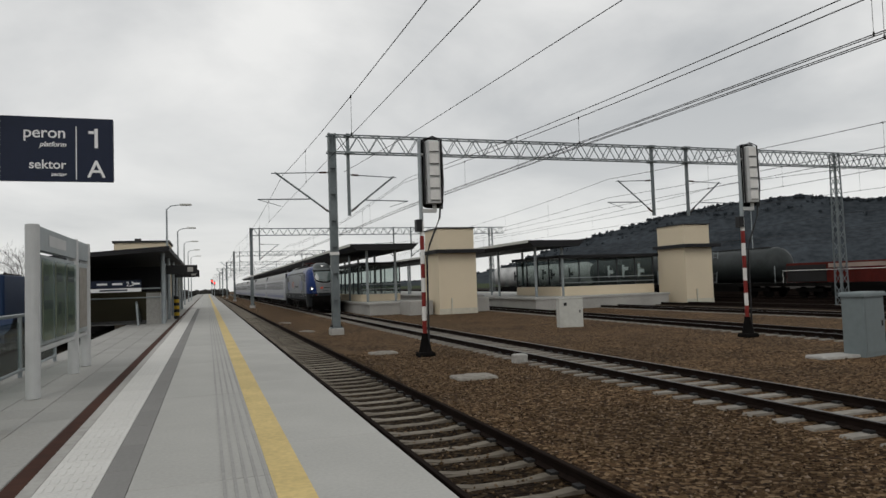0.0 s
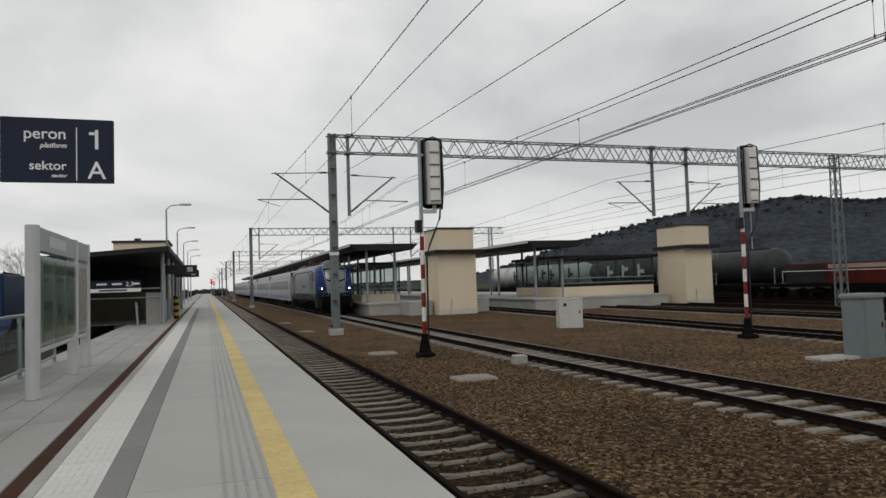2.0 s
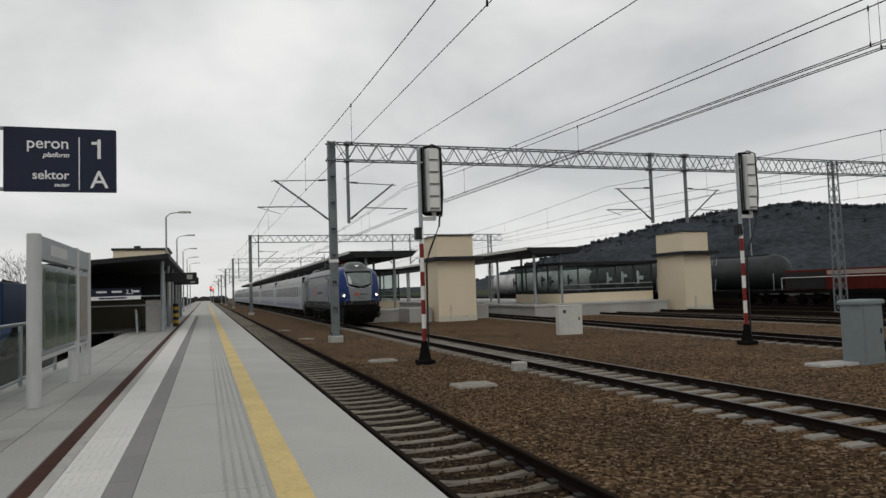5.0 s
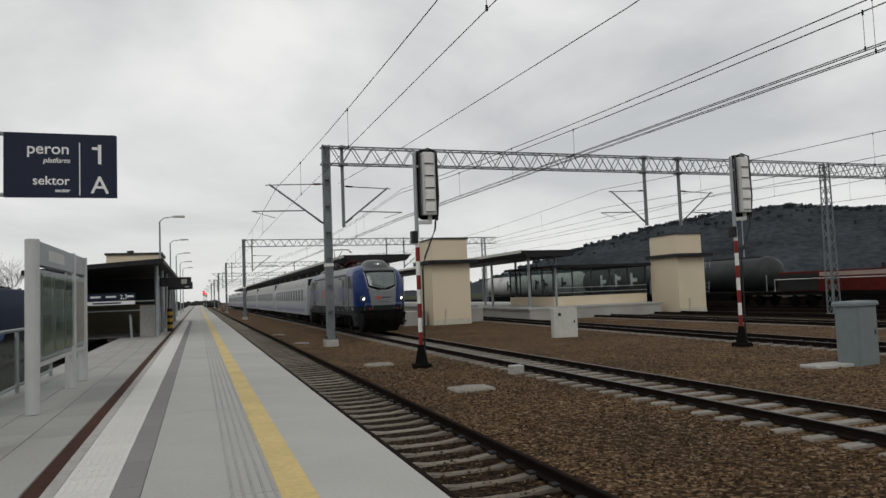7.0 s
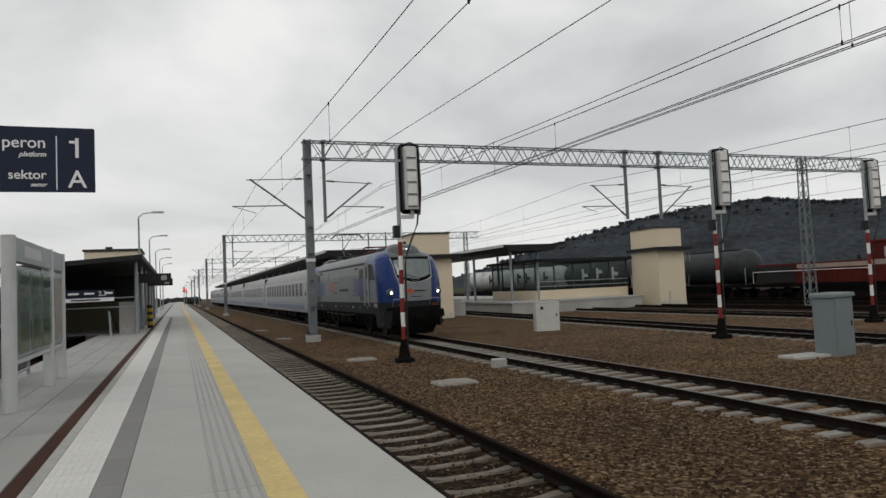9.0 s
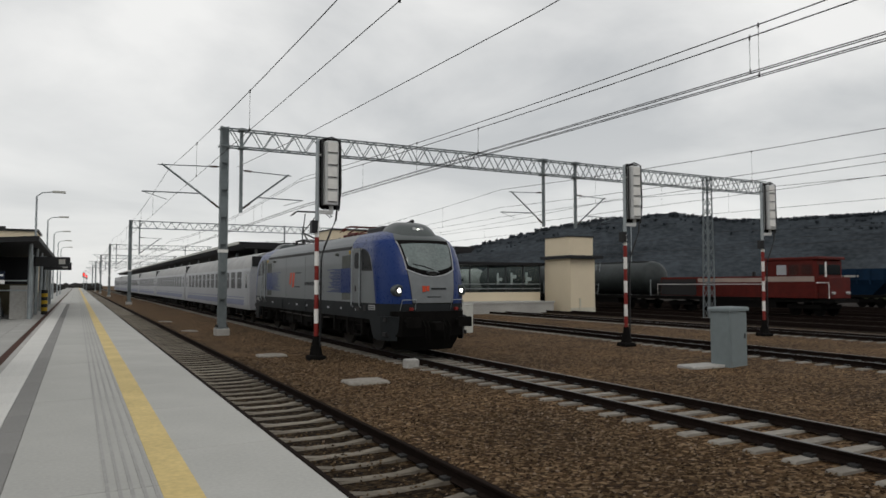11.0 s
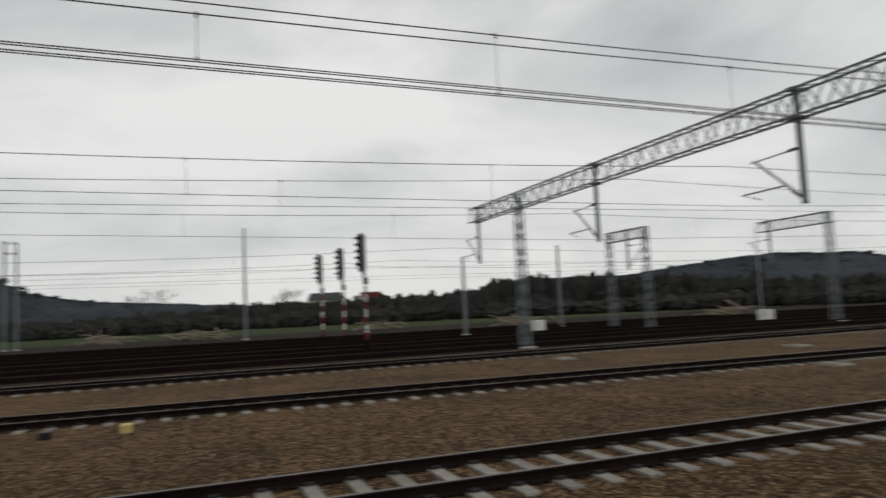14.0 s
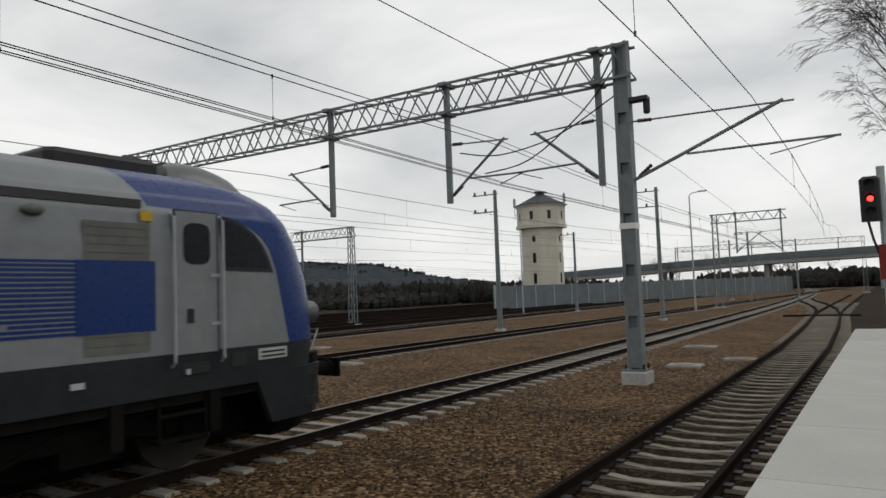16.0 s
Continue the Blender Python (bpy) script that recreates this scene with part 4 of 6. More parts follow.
                co2.v.append((wd * u, Y(y + 0.25 * u * u), float(zc - (zc - 3.72) * abs(u) ** 5)))
        co2.f = [(a * nx + k, a * nx + k + 1, (a + 1) * nx + k + 1, (a + 1) * nx + k) for a in range(len(yy_) - 1) for k in range(nx - 1)]
        co2.f += [tuple(range(nx)), tuple(range((len(yy_) - 1) * nx, len(yy_) * nx)), tuple(k * nx for k in range(len(yy_))) + ((len(yy_)) * nx - 1,) + tuple(k * nx + nx - 1 for k in range(len(yy_) - 2, -1, -1))]
        co2.m = [0] * len(co2.f)
        cow = part("cowl", co2, NOSED, lo, "dark domed cowl above the windscreen", smooth=True)
        th = B()
        for s in (-0.11, 0.11):
            th.lathe([(0.02, Y(1.70)), (0.085, Y(1.705)), (0.095, Y(2.0))], (s, 0, 4.15), 14, "y")
        part("lamp_glass", th, HEADG, cow, "paired lamp glasses in the cowl", smooth=True)
        th = B()
        th.lathe([(0.02, Y(1.685)), (0.04, Y(1.69)), (0.04, Y(1.70))], (0, 0, 4.15), 12, "y")
        part("top_headlight", th, LAMPG if not e else VGLASS, cow)
        ho = B()
        ho.lathe([(0.035, Y(2.72)), (0.065, Y(2.62)), (0.065, Y(2.56)), (0.02, Y(2.55))], (0.2, 0, 4.5), 12, "y")
        ho.bar((0.2, Y(2.7), 4.5), (0.2, Y(3.2), 4.46), 0.035, 8)
        part("horn", ho, BLACK, lo)
        part("front_panel", nose_patch(Y, lambda z: screen_edge(z) - 0.005, lambda x: (1.77, screen_foot(x) + 0.01), 0.012, 25, 10), SIL, lo, "silver lower front panel", smooth=True)
        part("windscreen", nose_patch(Y, lambda z: screen_edge(z) - 0.07, lambda x: (screen_foot(x) + 0.17, 3.70 - 0.05 * x * x), 0.014, 25, 12), WSCREEN, lo, "greenish windscreen, sky reflection put into its colour", smooth=True)
        fr = B()
        up_ = [(-screen_edge(z), z) for z in np.linspace(3.76, 2.84, 10)]
        bow = [(x, screen_foot(x)) for x in np.linspace(-0.83, 0.83, 19)]
        fr.path([(x, Y(nose_y(x, z) - 0.004), z) for x, z in up_ + bow + [(-x, z) for x, z in up_[::-1]]], 0.022, 6)
        part("front_trim", fr, COACH, lo, "pale trim round the windscreen", smooth=True)
        fr = B()
        fr.path([(0.2 * math.cos(a), Y(nose_y(0.2, 2.66) - 0.03), 2.68 + 0.05 * math.sin(a)) for a in np.linspace(0, 2 * math.pi, 19)], 0.012, 5)
        part("front_badge", fr, GALV, lo, "oval ring badge below the windscreen")
        lg = B()
        bx(lg, -0.2, 0.2, 0.59, 0.75, 2.64, 2.70, 0, 0.02)
        part("wiper_motor_cover", lg, BLACK, lo)
        wi = B()
        wi.path([(0.05, Y(nose_y(0.05, 2.77) - 0.03), 2.77), (-0.3, Y(nose_y(-0.3, 2.9) - 0.03), 2.9), (-0.62, Y(nose_y(-0.62, 2.97) - 0.03), 2.97)], 0.014, 5)
        part("wiper", wi, BLACK, lo)
        nl = B()
        for k in range(2):
            bx(nl, -0.40 + k * 0.13, -0.30 + k * 0.13, nose_y(0.0, 2.1) - 0.02, 0.7, 2.10 + 0.02 * k, 2.28)
        part("front_mark", nl, ORG, lo)
        nl = B()
        bx(nl, -0.10, 0.42, nose_y(0.0, 2.1) - 0.018, 0.7, 2.17, 2.22)
        bx(nl, -0.25, 0.25, nose_y(0.0, 1.95) - 0.018, 0.7, 1.93, 1.96)
        part("front_lettering", nl, SKIRT, lo)
        co_ = B()
        bx(co_, -0.16, 0.16, 0.12, 0.7, 0.85, 1.12, 0, 0.05)
        for x in (-0.4, -0.28, 0.3, 0.45):
            co_.path([(x, Y(0.55), 1.2), (x, Y(0.30), 0.95), (x * 0.9, Y(0.34), 0.5)], 0.03, 6)
        part("coupling", co_, UNDER, lo)
    for s in (-1, 1):
        part("logo_line", panel(s * 1.488, 10.0, 10.9, 2.78, 2.82, 0.006), SKIRT, lo)
        part("logo_line", panel(s * 1.488, 10.2, 11.0, 2.2, 2.24, 0.006), SKIRT, lo)
        for k in range(9):
            part("lettering_bar", panel(s * 1.488, 7.35 + k * 0.245, 7.52 + k * 0.245, 2.28, 2.42, 0.006), SKIRT, lo)
        gu = B()
        gu.box(*sorted((s * 1.40, s * 1.45)), 4.1, 15.8, 3.60, 3.70)
        part("gutter", gu, DSTEEL, lo)
        for y in (7.0, 9.4, 12.4, 14.6):
            part("panel_seam", panel(s * 1.4885, y, y + 0.018, 1.78, 3.56, 0.003), SKIRT, lo)
        for y in (9.3, 13.0):
            part("sill_pipe_cover", panel(s * 1.486, y, y + 0.5, 1.2, 1.62, 0.02), SKIRT, lo)
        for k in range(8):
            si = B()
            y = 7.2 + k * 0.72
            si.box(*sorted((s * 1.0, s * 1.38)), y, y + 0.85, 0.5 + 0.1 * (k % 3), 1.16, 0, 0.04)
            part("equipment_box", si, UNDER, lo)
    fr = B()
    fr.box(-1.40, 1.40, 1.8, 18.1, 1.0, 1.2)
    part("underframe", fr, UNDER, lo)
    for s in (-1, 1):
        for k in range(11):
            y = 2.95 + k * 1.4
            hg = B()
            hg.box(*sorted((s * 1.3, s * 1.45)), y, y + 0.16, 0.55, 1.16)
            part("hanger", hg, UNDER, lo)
            part("sill_label", panel(s * 1.492, y + 0.5, y + 0.5 + 0.06 + 0.1 * (k % 3), 1.42, 1.5, 0.005), COACH, lo)
        pi_ = B()
        pi_.path([(s * 1.42, 6.4, 1.02), (s * 1.42, 9.0, 0.96), (s * 1.42, 13.6, 1.02)], 0.03, 6)
        part("pipe", pi_, STEELW, lo)
    for yc in (4.6, 15.3):
        bogie(lo, yc, 1.45, 0.62)
    for x1, y0, y1, z1 in ((0.6, 3.2, 4.8, 4.38),):
        rf = B()
        rf.box(-x1, x1, y0, y1, 4.08, z1, 0, 0.1)
        part("roof_box", rf, BLACK, lo)
    # added dark box between the bogies, stops light passing under the body
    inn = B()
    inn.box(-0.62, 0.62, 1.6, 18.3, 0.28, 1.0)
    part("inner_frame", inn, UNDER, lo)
    rf = B()
    for k in range(7):
        y = 7.4 + k * 0.85
        rf.lathe([(0.04, 4.1), (0.08, 4.14), (0.04, 4.18), (0.08, 4.22), (0.04, 4.26)], ((-0.4 if k % 2 else 0.3), y, 0), 8)
    rf.path([(-0.3, 7.2, 4.3), (0.3, 9.0, 4.32), (-0.2, 11.0, 4.3), (-0.1, 13.5, 4.34)], 0.02, 5)
    part("roof_busbar", rf, DSTEEL, lo, "dark roof conductors on insulators")
    # the body's parts above are drawn on a taller template: settle them to the true heights
    old = [0, 0.62, 1.15, 1.74, 2.75, 3.62, 4.22, 4.5, 6.5]
    low = [0, 0.60, 1.08, 1.60, 2.64, 3.43, 4.05, 4.34, 6.34]
    for ob in lo.children_recursive:
        for v in ob.data.vertices:
            v.co.z = float(np.interp(v.co.z, old, low))
    pantograph(lo, 6.9, False).location.z = -0.26
    pantograph(lo, 13.8, True, 1).location.z = -0.1
    wheels = [wheelset(lo, y) for y in (3.15, 6.05, 13.85, 16.75)]
    return lo, wheels


def coach():
    c = thing("passenger_coach", "light grey passenger coach with a pale blue stripe", "railway coach", (10, 90, 0), "coaches of the train")
    prof = [(-1.36, 0.78), (-1.41, 1.2), (-1.41, 2.75), (-1.36, 3.1), (-1.22, 3.5), (-0.95, 3.8), (-0.55, 3.98), (0, 4.04)]
    prof = prof + [(-x, z) for x, z in prof[-2::-1]]
    b = B()
    b.sweep(prof, 0.35, 26.05)
    for i, f in enumerate(b.f):
        z = sum(b.v[k][2] for k in f) / len(f)
        b.m[i] = 1 if z > 3.2 and len(f) == 4 else 0
    part("body", b, [COACH, COACHR], c, smooth=True)
    for s in (-1, 1):
        part("waist_stripe", panel(s * 1.412, 1.8, 24.6, 1.0, 1.32, 0.005), LAV, c)
        part("thin_stripe", panel(s * 1.412, 1.8, 24.6, 1.42, 1.47, 0.005), LAV, c)
        for k in range(12):
            y = 2.55 + k * 1.84
            w = part("window", panel(s * 1.408, y, y + 1.15, 1.95, 2.92, 0.012, 0.1), CWIN, c)
            part("window_bar", panel(s * 1.420, y, y + 1.15, 2.52, 2.56, 0.01), GALV, w)
        for y in (0.75, 24.8):
            d = part("door", panel(s * 1.408, y, y + 0.85, 0.95, 3.0, 0.012), COACH, c)
            part("door_window", panel(s * 1.42, y + 0.2, y + 0.65, 2.0, 2.8, 0.006), VGLASS, d)
        for k in range(5):
            e = B()
            y = 6.6 + k * 2.7
            e.box(*sorted((s * 0.8, s * 1.28)), y, y + 1.9 - 0.3 * (k % 2), 0.35 + 0.1 * (k % 2), 0.8, 0, 0.04)
            part("equipment_box", e, UNDER, c)
    ga = B()
    ga.box(-0.6, 0.6, 0.02, 26.38, 1.1, 3.5, 0, 0.06)
    part("gangway", ga, BLACK, c)
    en = B()
    for y in (0.30, 26.05):
        en.box(-1.3, 1.3, y, y + 0.05, 3.2, 3.75)
    part("end_cap", en, BLACK, c)
    for yc in (3.7, 22.7):
        bogie(c, yc, 1.25, 0.46)
    wheels = [wheelset(c, y, 0.46) for y in (2.45, 4.95, 21.45, 23.95)]
    return c, wheels


LOCO, LOCO_WHEELS = locomotive()
COACH1, COACH_WHEELS = coach()
COACHES = [COACH1] + [copy_thing(COACH1, pose(10, 90 + 26.4 * k, 0)) for k in range(1, 6)]


def motions():
    walk(LOCO, [(t, pose(10, y - 0.72, 0)) for t, y in LY])
    for k, c in enumerate(COACHES):
        walk(c, [(t, pose(10, y - 0.72 + 19.95 + 26.4 * k, 0)) for t, y in LY])
    ts = [i * 0.1 for i in range(161)]
    run = np.interp(ts, [p[0] for p in LY], [p[1] for p in LY])
    for ws, r in [(w, 0.62) for w in LOCO_WHEELS] + [(w, 0.46) for w in COACH_WHEELS]:
        y0 = ws.location.y
        walk(ws, [(t, pose(0, y0, r, math.degrees((61.8 - y) / r))) for t, y in zip(ts, run)])

# ---- overhead line ----
def truss(b, x0, x1, y, zt, depth=0.85, wid=0.5, pitch=1.05, r=0.045):
    for dy in (-wid / 2, wid / 2):
        for z in (zt, zt - depth):
            b.bar((x0, y + dy, z), (x1, y + dy, z), r)
        k, n = 0, max(2, int(round(abs(x1 - x0) / (pitch / 2))))
        for k in range(n):
            xa, xb = x0 + (x1 - x0) * k / n, x0 + (x1 - x0) * (k + 1) / n
            za, zb = (zt, zt - depth) if k % 2 else (zt - depth, zt)
            b.bar((xa, y + dy, za), (xb, y + dy, zb), r * 0.55)
    for k in range(0, n, 2):
        xa, xb = x0 + (x1 - x0) * k / n, x0 + (x1 - x0) * (k + 1) / n
        b.bar((xa, y - wid / 2, zt), (xb, y + wid / 2, zt), r * 0.45)
        b.bar((xa, y - wid / 2, zt - depth), (xb, y + wid / 2, zt - depth), r * 0.45)


def lattice(b, x, y, z0, z1, w0=0.32, w1=0.22, r=0.045):
    """Square lattice mast."""
    cs = [(-1, -1), (1, -1), (1, 1), (-1, 1)]
    for cx, cy in cs:
        b.bar((x + cx * w0, y + cy * w0 * 0.7, z0), (x + cx * w1, y + cy * w1 * 0.7, z1), r)
    n = int((z1 - z0) / 0.7)
    for k in range(n):
        za, zb = z0 + (z1 - z0) * k / n, z0 + (z1 - z0) * (k + 1) / n
        wa, wb = w0 + (w1 - w0) * k / n, w0 + (w1 - w0) * (k + 1) / n
        for i in range(4):
            p, q = cs[i], cs[(i + 1) % 4]
            if k % 2:
                p, q = q, p
            b.bar((x + p[0] * wa, y + p[1] * wa * 0.7, za), (x + q[0] * wb, y + q[1] * wb * 0.7, zb), r * 0.5)


def cantilever(parent, x, y, zb, d, reach=2.9, rise=1.9, m=MASTG):
    """Bracket arm from a drop tube at (x, zb): strut, tie, steady arm, insulators."""
    c = B()
    tip = (x + d * reach * 0.8, y, zb + rise)
    c.bar((x, y, zb + 0.05), tip, 0.045, 6)
    c.bar((x, y, zb + rise + 0.05), (x + d * reach * 0.85, y, zb + rise - 0.05), 0.025, 5)
    mid = (x + d * reach * 0.42, y, zb + rise * 0.4)
    c.bar((x + d * reach * 0.3, y, zb + rise * 0.36), (x + d * reach * 1.05, y, zb + rise * 0.34), 0.03, 5)
    c.bar((x + d * reach * 1.05, y, zb + rise * 0.34), (x + d * reach * 0.72, y, zb + rise * 0.18), 0.018, 4)
    arm = part("bracket_arm", c, m, parent)
    for a, e in (((x + d * 0.12, y, zb + 0.12), (x + d * 0.45, y, zb + 0.38)), ((x + d * 0.15, y, zb + rise + 0.05), (x + d * 0.5, y, zb + rise + 0.03))):
        i, a, e = B(), Vector(a), Vector(e)
        i.tube([a.lerp(e, k / 10) for k in range(11)], [0.06 if k % 2 else 0.035 for k in range(11)], 8)
        part("insulator", i, INSUL, arm)


def tube_mast(parent, x, y, z0, z1, r0=0.15, r1=0.14, m=MASTG):
    b = B()
    for dx in (-1, 1):
        b.box(x + dx * r0 - 0.04, x + dx * r0 + 0.04, y - 0.16, y + 0.16, z0, z1)
    b.box(x - r0 + 0.041, x + r0 - 0.041, y - 0.03, y + 0.03, z0, z1)
    n = int((z1 - z0) / 1.3)
    for k in range(n):
        z = z0 + 0.1 + k * 1.3
        b.box(x - r0 + 0.042, x + r0 - 0.042, y - 0.145, y + 0.145, z, z + 1.0)
    b.box(x - r0 - 0.14, x + r0 + 0.14, y - 0.28, y + 0.28, z0 + 0.021, z0 + 0.07)
    part("mast", b, m, parent)
    b = B()
    for dx in (-1, 1):
        for dy in (-1, 1):
            b.bar((x + dx * (r0 + 0.08), y + dy * 0.2, z0 + 0.071), (x + dx * (r0 + 0.08), y + dy * 0.2, z0 + 0.2), 0.03, 6)
    part("anchor_bolts", b, DSTEEL, parent, kind="stuff")
    f = B()
    f.box(x - 0.32, x + 0.32, y - 0.36, y + 0.36, -0.35, z0 + 0.02, 0, 0.05)
    part("foundation", f, CONC, parent, "concrete foundation block")
    s = B()
    s.box(x - r0 - 0.06, x + r0 + 0.06, y - 0.18, y + 0.18, z0 + 3.6, z0 + 3.75)
    part("reflective_band", s, WHITE, parent)


def gantry(y, x0, x1, zt, drops, zd, tubes=(), lats=(), z0=0.1, reach=2.9, rise=1.9):
    g_ = thing("catenary_gantry", "grey lattice steel gantry carrying the overhead line", "gantry", group="gantries over the tracks")
    b = B()
    truss(b, x0, x1, y, zt)
    part("beam", b, MASTG, g_)
    for x in tubes:
        tube_mast(g_, x, y, z0, zt + 0.1)
    for x in lats:
        b = B()
        lattice(b, x, y, -0.2, zt)
        part("mast", b, MASTG, g_)
        f = B()
        f.box(x - 0.55, x + 0.55, y - 0.45, y + 0.45, -0.4, -0.1, 0, 0.05)
        part("foundation", f, CONC, g_)
    for x, dirs in drops:
        b = B()
        b.bar((x, y, zt + 0.12), (x, y, zd), 0.10, 4)
        b.box(x - 0.13, x + 0.13, y - 0.3, y + 0.3, zt - 0.05, zt + 0.06)
        b.box(x - 0.13, x + 0.13, y - 0.3, y + 0.3, zt - 0.92, zt - 0.82)
        part("drop_tube", b, MASTG, g_)
        for d in dirs:
            cantilever(g_, x, y, zd + 0.1, d, reach, rise)
    return g_


GA = gantry(35, 6.0, 44.6, 9.65, [(7.05, (1,)), (24.9, (-1,)), (27.3, (1,))], 5.65, (6.25,), (38.8,))
cantilever(GA, 6.1, 35, 5.75, -1, 3.3, 2.0)
GB = gantry(-18.05, 6.1, 41.9, 8.45, [(7.05, (1,)), (11.75, (-1,)), (16.35, (1,)), (27.55, (1,)), (40.9, (1,))], 4.9, (6.4,), (35.3,), reach=2.35, rise=1.6)
cantilever(GB, 6.2, -18.05, 4.9, -1, 4.4, 1.5)
GC = gantry(91, 5.4, 40.0, 9.7, [(6.6, (1,)), (24.0, (-1,)), (26.4, (1,))], 5.7, (5.6,), (38.0,))
for k in range(4):
    gg = gantry(147 + 56 * k, 5.3, 24.0, 9.7, [(6.6, (1,)), (19.0, (-1,))], 5.7, (5.5,), (23.5,))
    cantilever(gg, 5.4, 147 + 56 * k, 5.75, -1, 3.2, 2.0)
gantry(-75, 8.9, 15.9, 9.2, [(13.5, (-1,)), (9.4, (1,))], 5.2, (), (15.5,))
gantry(-48, 40.3, 47.8, 8.4, [(46.6, (1,))], 4.8, (), (40.7,))
gantry(-36.5, 48.2, 54.0, 8.2, [(51.0, (-1,))], 4.8, (), (48.5, 53.7))
gantry(-140, 4.0, 36.0, 9.5, [(8.0, (1,)), (22.0, (-1,))], 5.4, (), (4.3, 35.6))


def wirepair(x_of, ys_, zm, zc, label, twin=False, drop=8.0):
    """Messenger and contact wire between supports, sagging, with droppers."""
    w = thing("overhead_line", label, "overhead wire", group="overhead lines")
    pm, pc = [], []
    for (ya, yb), (za, zb), (ca, cb) in zip(zip(ys_, ys_[1:]), zip(zm, zm[1:]), zip(zc, zc[1:])):
        n = 14
        L_ = yb - ya
        for k in range(n + (yb == ys_[-1])):
            u = k / n
            y = ya + L_ * u
            pm.append((x_of(y), y, za + (zb - za) * u - 4 * 0.55 * u * (1 - u)))
            pc.append((x_of(y), y, ca + (cb - ca) * u))
        m_ = max(2, int(L_ / drop))
        for k in range(1, m_):
            u = k / m_
            y = ya + L_ * u
            zt_ = za + (zb - za) * u - 4 * 0.55 * u * (1 - u)
            zc_ = ca + (cb - ca) * u
            dr = B()
            dr.tube([(x_of(y), y, zt_ + 0.03), (x_of(y), y, zt_ - 0.05), (x_of(y), y, zt_ - 0.06), (x_of(y), y, zc_ + 0.06), (x_of(y), y, zc_ + 0.05), (x_of(y), y, zc_ - 0.02)], [0.018, 0.018, 0.005, 0.005, 0.018, 0.018], 4)
            part("dropper", dr, WIRE, w)
    b = B()
    b.path(pm, 0.011, 4)
    part("messenger_wire", b, WIRE, w)
    for o in ((-0.045, 0.045) if twin else (0.0,)):
        b = B()
        b.path([(x + o, y, z) for x, y, z in pc], 0.009, 4)
        part("contact_wire", b, WIRE, w)
    return w


YS = [-140, -75, -18.05, 35, 91, 147, 203, 259]
ZM = [7.1, 7.1, 6.6, 7.6, 7.6, 7.6, 7.6, 7.6]
ZC = [5.6, 5.6, 5.3, 6.1, 6.1, 6.1, 6.1, 6.1]
wirepair(lambda y: T1(max(y, -60)) + float(np.interp(y, [-18.05, 35], [-0.15, 0.32])), YS, ZM, ZC, "thin catenary wires over the platform loop track")
wirepair(lambda y: T2(y) - 0.08, YS, [z - 0.25 for z in ZM], ZC, "catenary with twin contact wires over the main track", True)
wirepair(lambda y: T2(y) + 0.14, YS, [z + 0.0 for z in ZM], [z - 0.02 for z in ZC], "second catenary overlapping the main track", True, 11)
wirepair(lambda y: T3(y), YS[1:5], [z + 0.1 for z in ZM[1:5]], ZC[1:5], "thin catenary wires over a yard track")
wirepair(lambda y: 30.4, YS[1:5], ZM[1:5], ZC[1:5], "thin catenary wires over a yard track")
for xk, zk in ((25.0, 7.3), (46.0, 6.4), (57.0, 6.4), (67.0, 6.6)):
    wirepair(lambda y, k=xk: k, [-150, -75, -18, 40, 95], [zk] * 5, [zk - 1.3] * 5, "thin catenary wires over the sidings", False, 12)
fw = B()
fw.path([(6.85, 35, 7.85), (7.38, 25, 7.62), (8.08, 12, 7.58), (8.42, -8, 7.58), (8.3, -18, 7.68), (9.1, -35, 7.75), (11.5, -75, 7.6)], 0.012, 4)
solid("feeder_wire", fw, WIRE, "single bare feeder wire between the gantries", "wire")
tm = thing("tension_bracket", "small dark bracket on the gantry mast", "bracket")
b = B()
b.box(5.75, 6.24, -18.2, -17.9, 6.95, 7.05)
part("arm", b, DSTEEL, tm)
b = B()
b.lathe([(0.05, 6.6), (0.09, 6.64), (0.09, 6.94), (0.05, 6.95)], (5.8, -18.05, 0), 10)
part("clamp", b, BLACK, tm)
jw = thing("jumper_cable", "black jumper cables hanging at the gantry", "cable")
for pts in ([(6.6, -18, 7.2), (8.2, -17.9, 6.3), (10.0, -17.8, 6.0), (11.2, -17.8, 6.3)], [(6.6, -18, 7.9), (7.4, -17.9, 6.9), (9.0, -17.8, 5.7), (10.4, -17.8, 5.6)]):
    b = B()
    sm = []
    for k in range(13):
        u = k / 12 * (len(pts) - 1)
        i = min(int(u), len(pts) - 2)
        a, c = Vector(pts[i]), Vector(pts[i + 1])
        sm.append(a.lerp(c, u - i))
    for _ in range(3):
        sm = [sm[0]] + [(p + q * 2 + r) / 4 for p, q, r in zip(sm, sm[1:], sm[2:])] + [sm[-1]]
    b.path(sm, 0.02, 5)
    part("cable", b, BLACK, jw)


def pole(x, y, h, label="slim concrete catenary pole with brackets", arms=2, d=1, name="catenary_pole"):
    p = thing(name, label, "pole", (x, y, 0), "poles in the yard")
    b = B()
    b.bar((0, 0, -0.3), (0, 0, h), 0.17, 8, r2=0.11)
    part("shaft", b, MASTG, p)
    f = B()
    f.box(-0.27, 0.27, -0.27, 0.27, -0.35, -0.06, 0, 0.05)
    part("foundation", f, CONC, p)
    for k in range(arms):
        z = h - 0.25 - k * 1.1
        b = B()
        b.bar((-0.2, 0, z), (d * 1.6, 0, z), 0.04, 5)
        part("crossarm", b, MASTG, p)
        i = B()
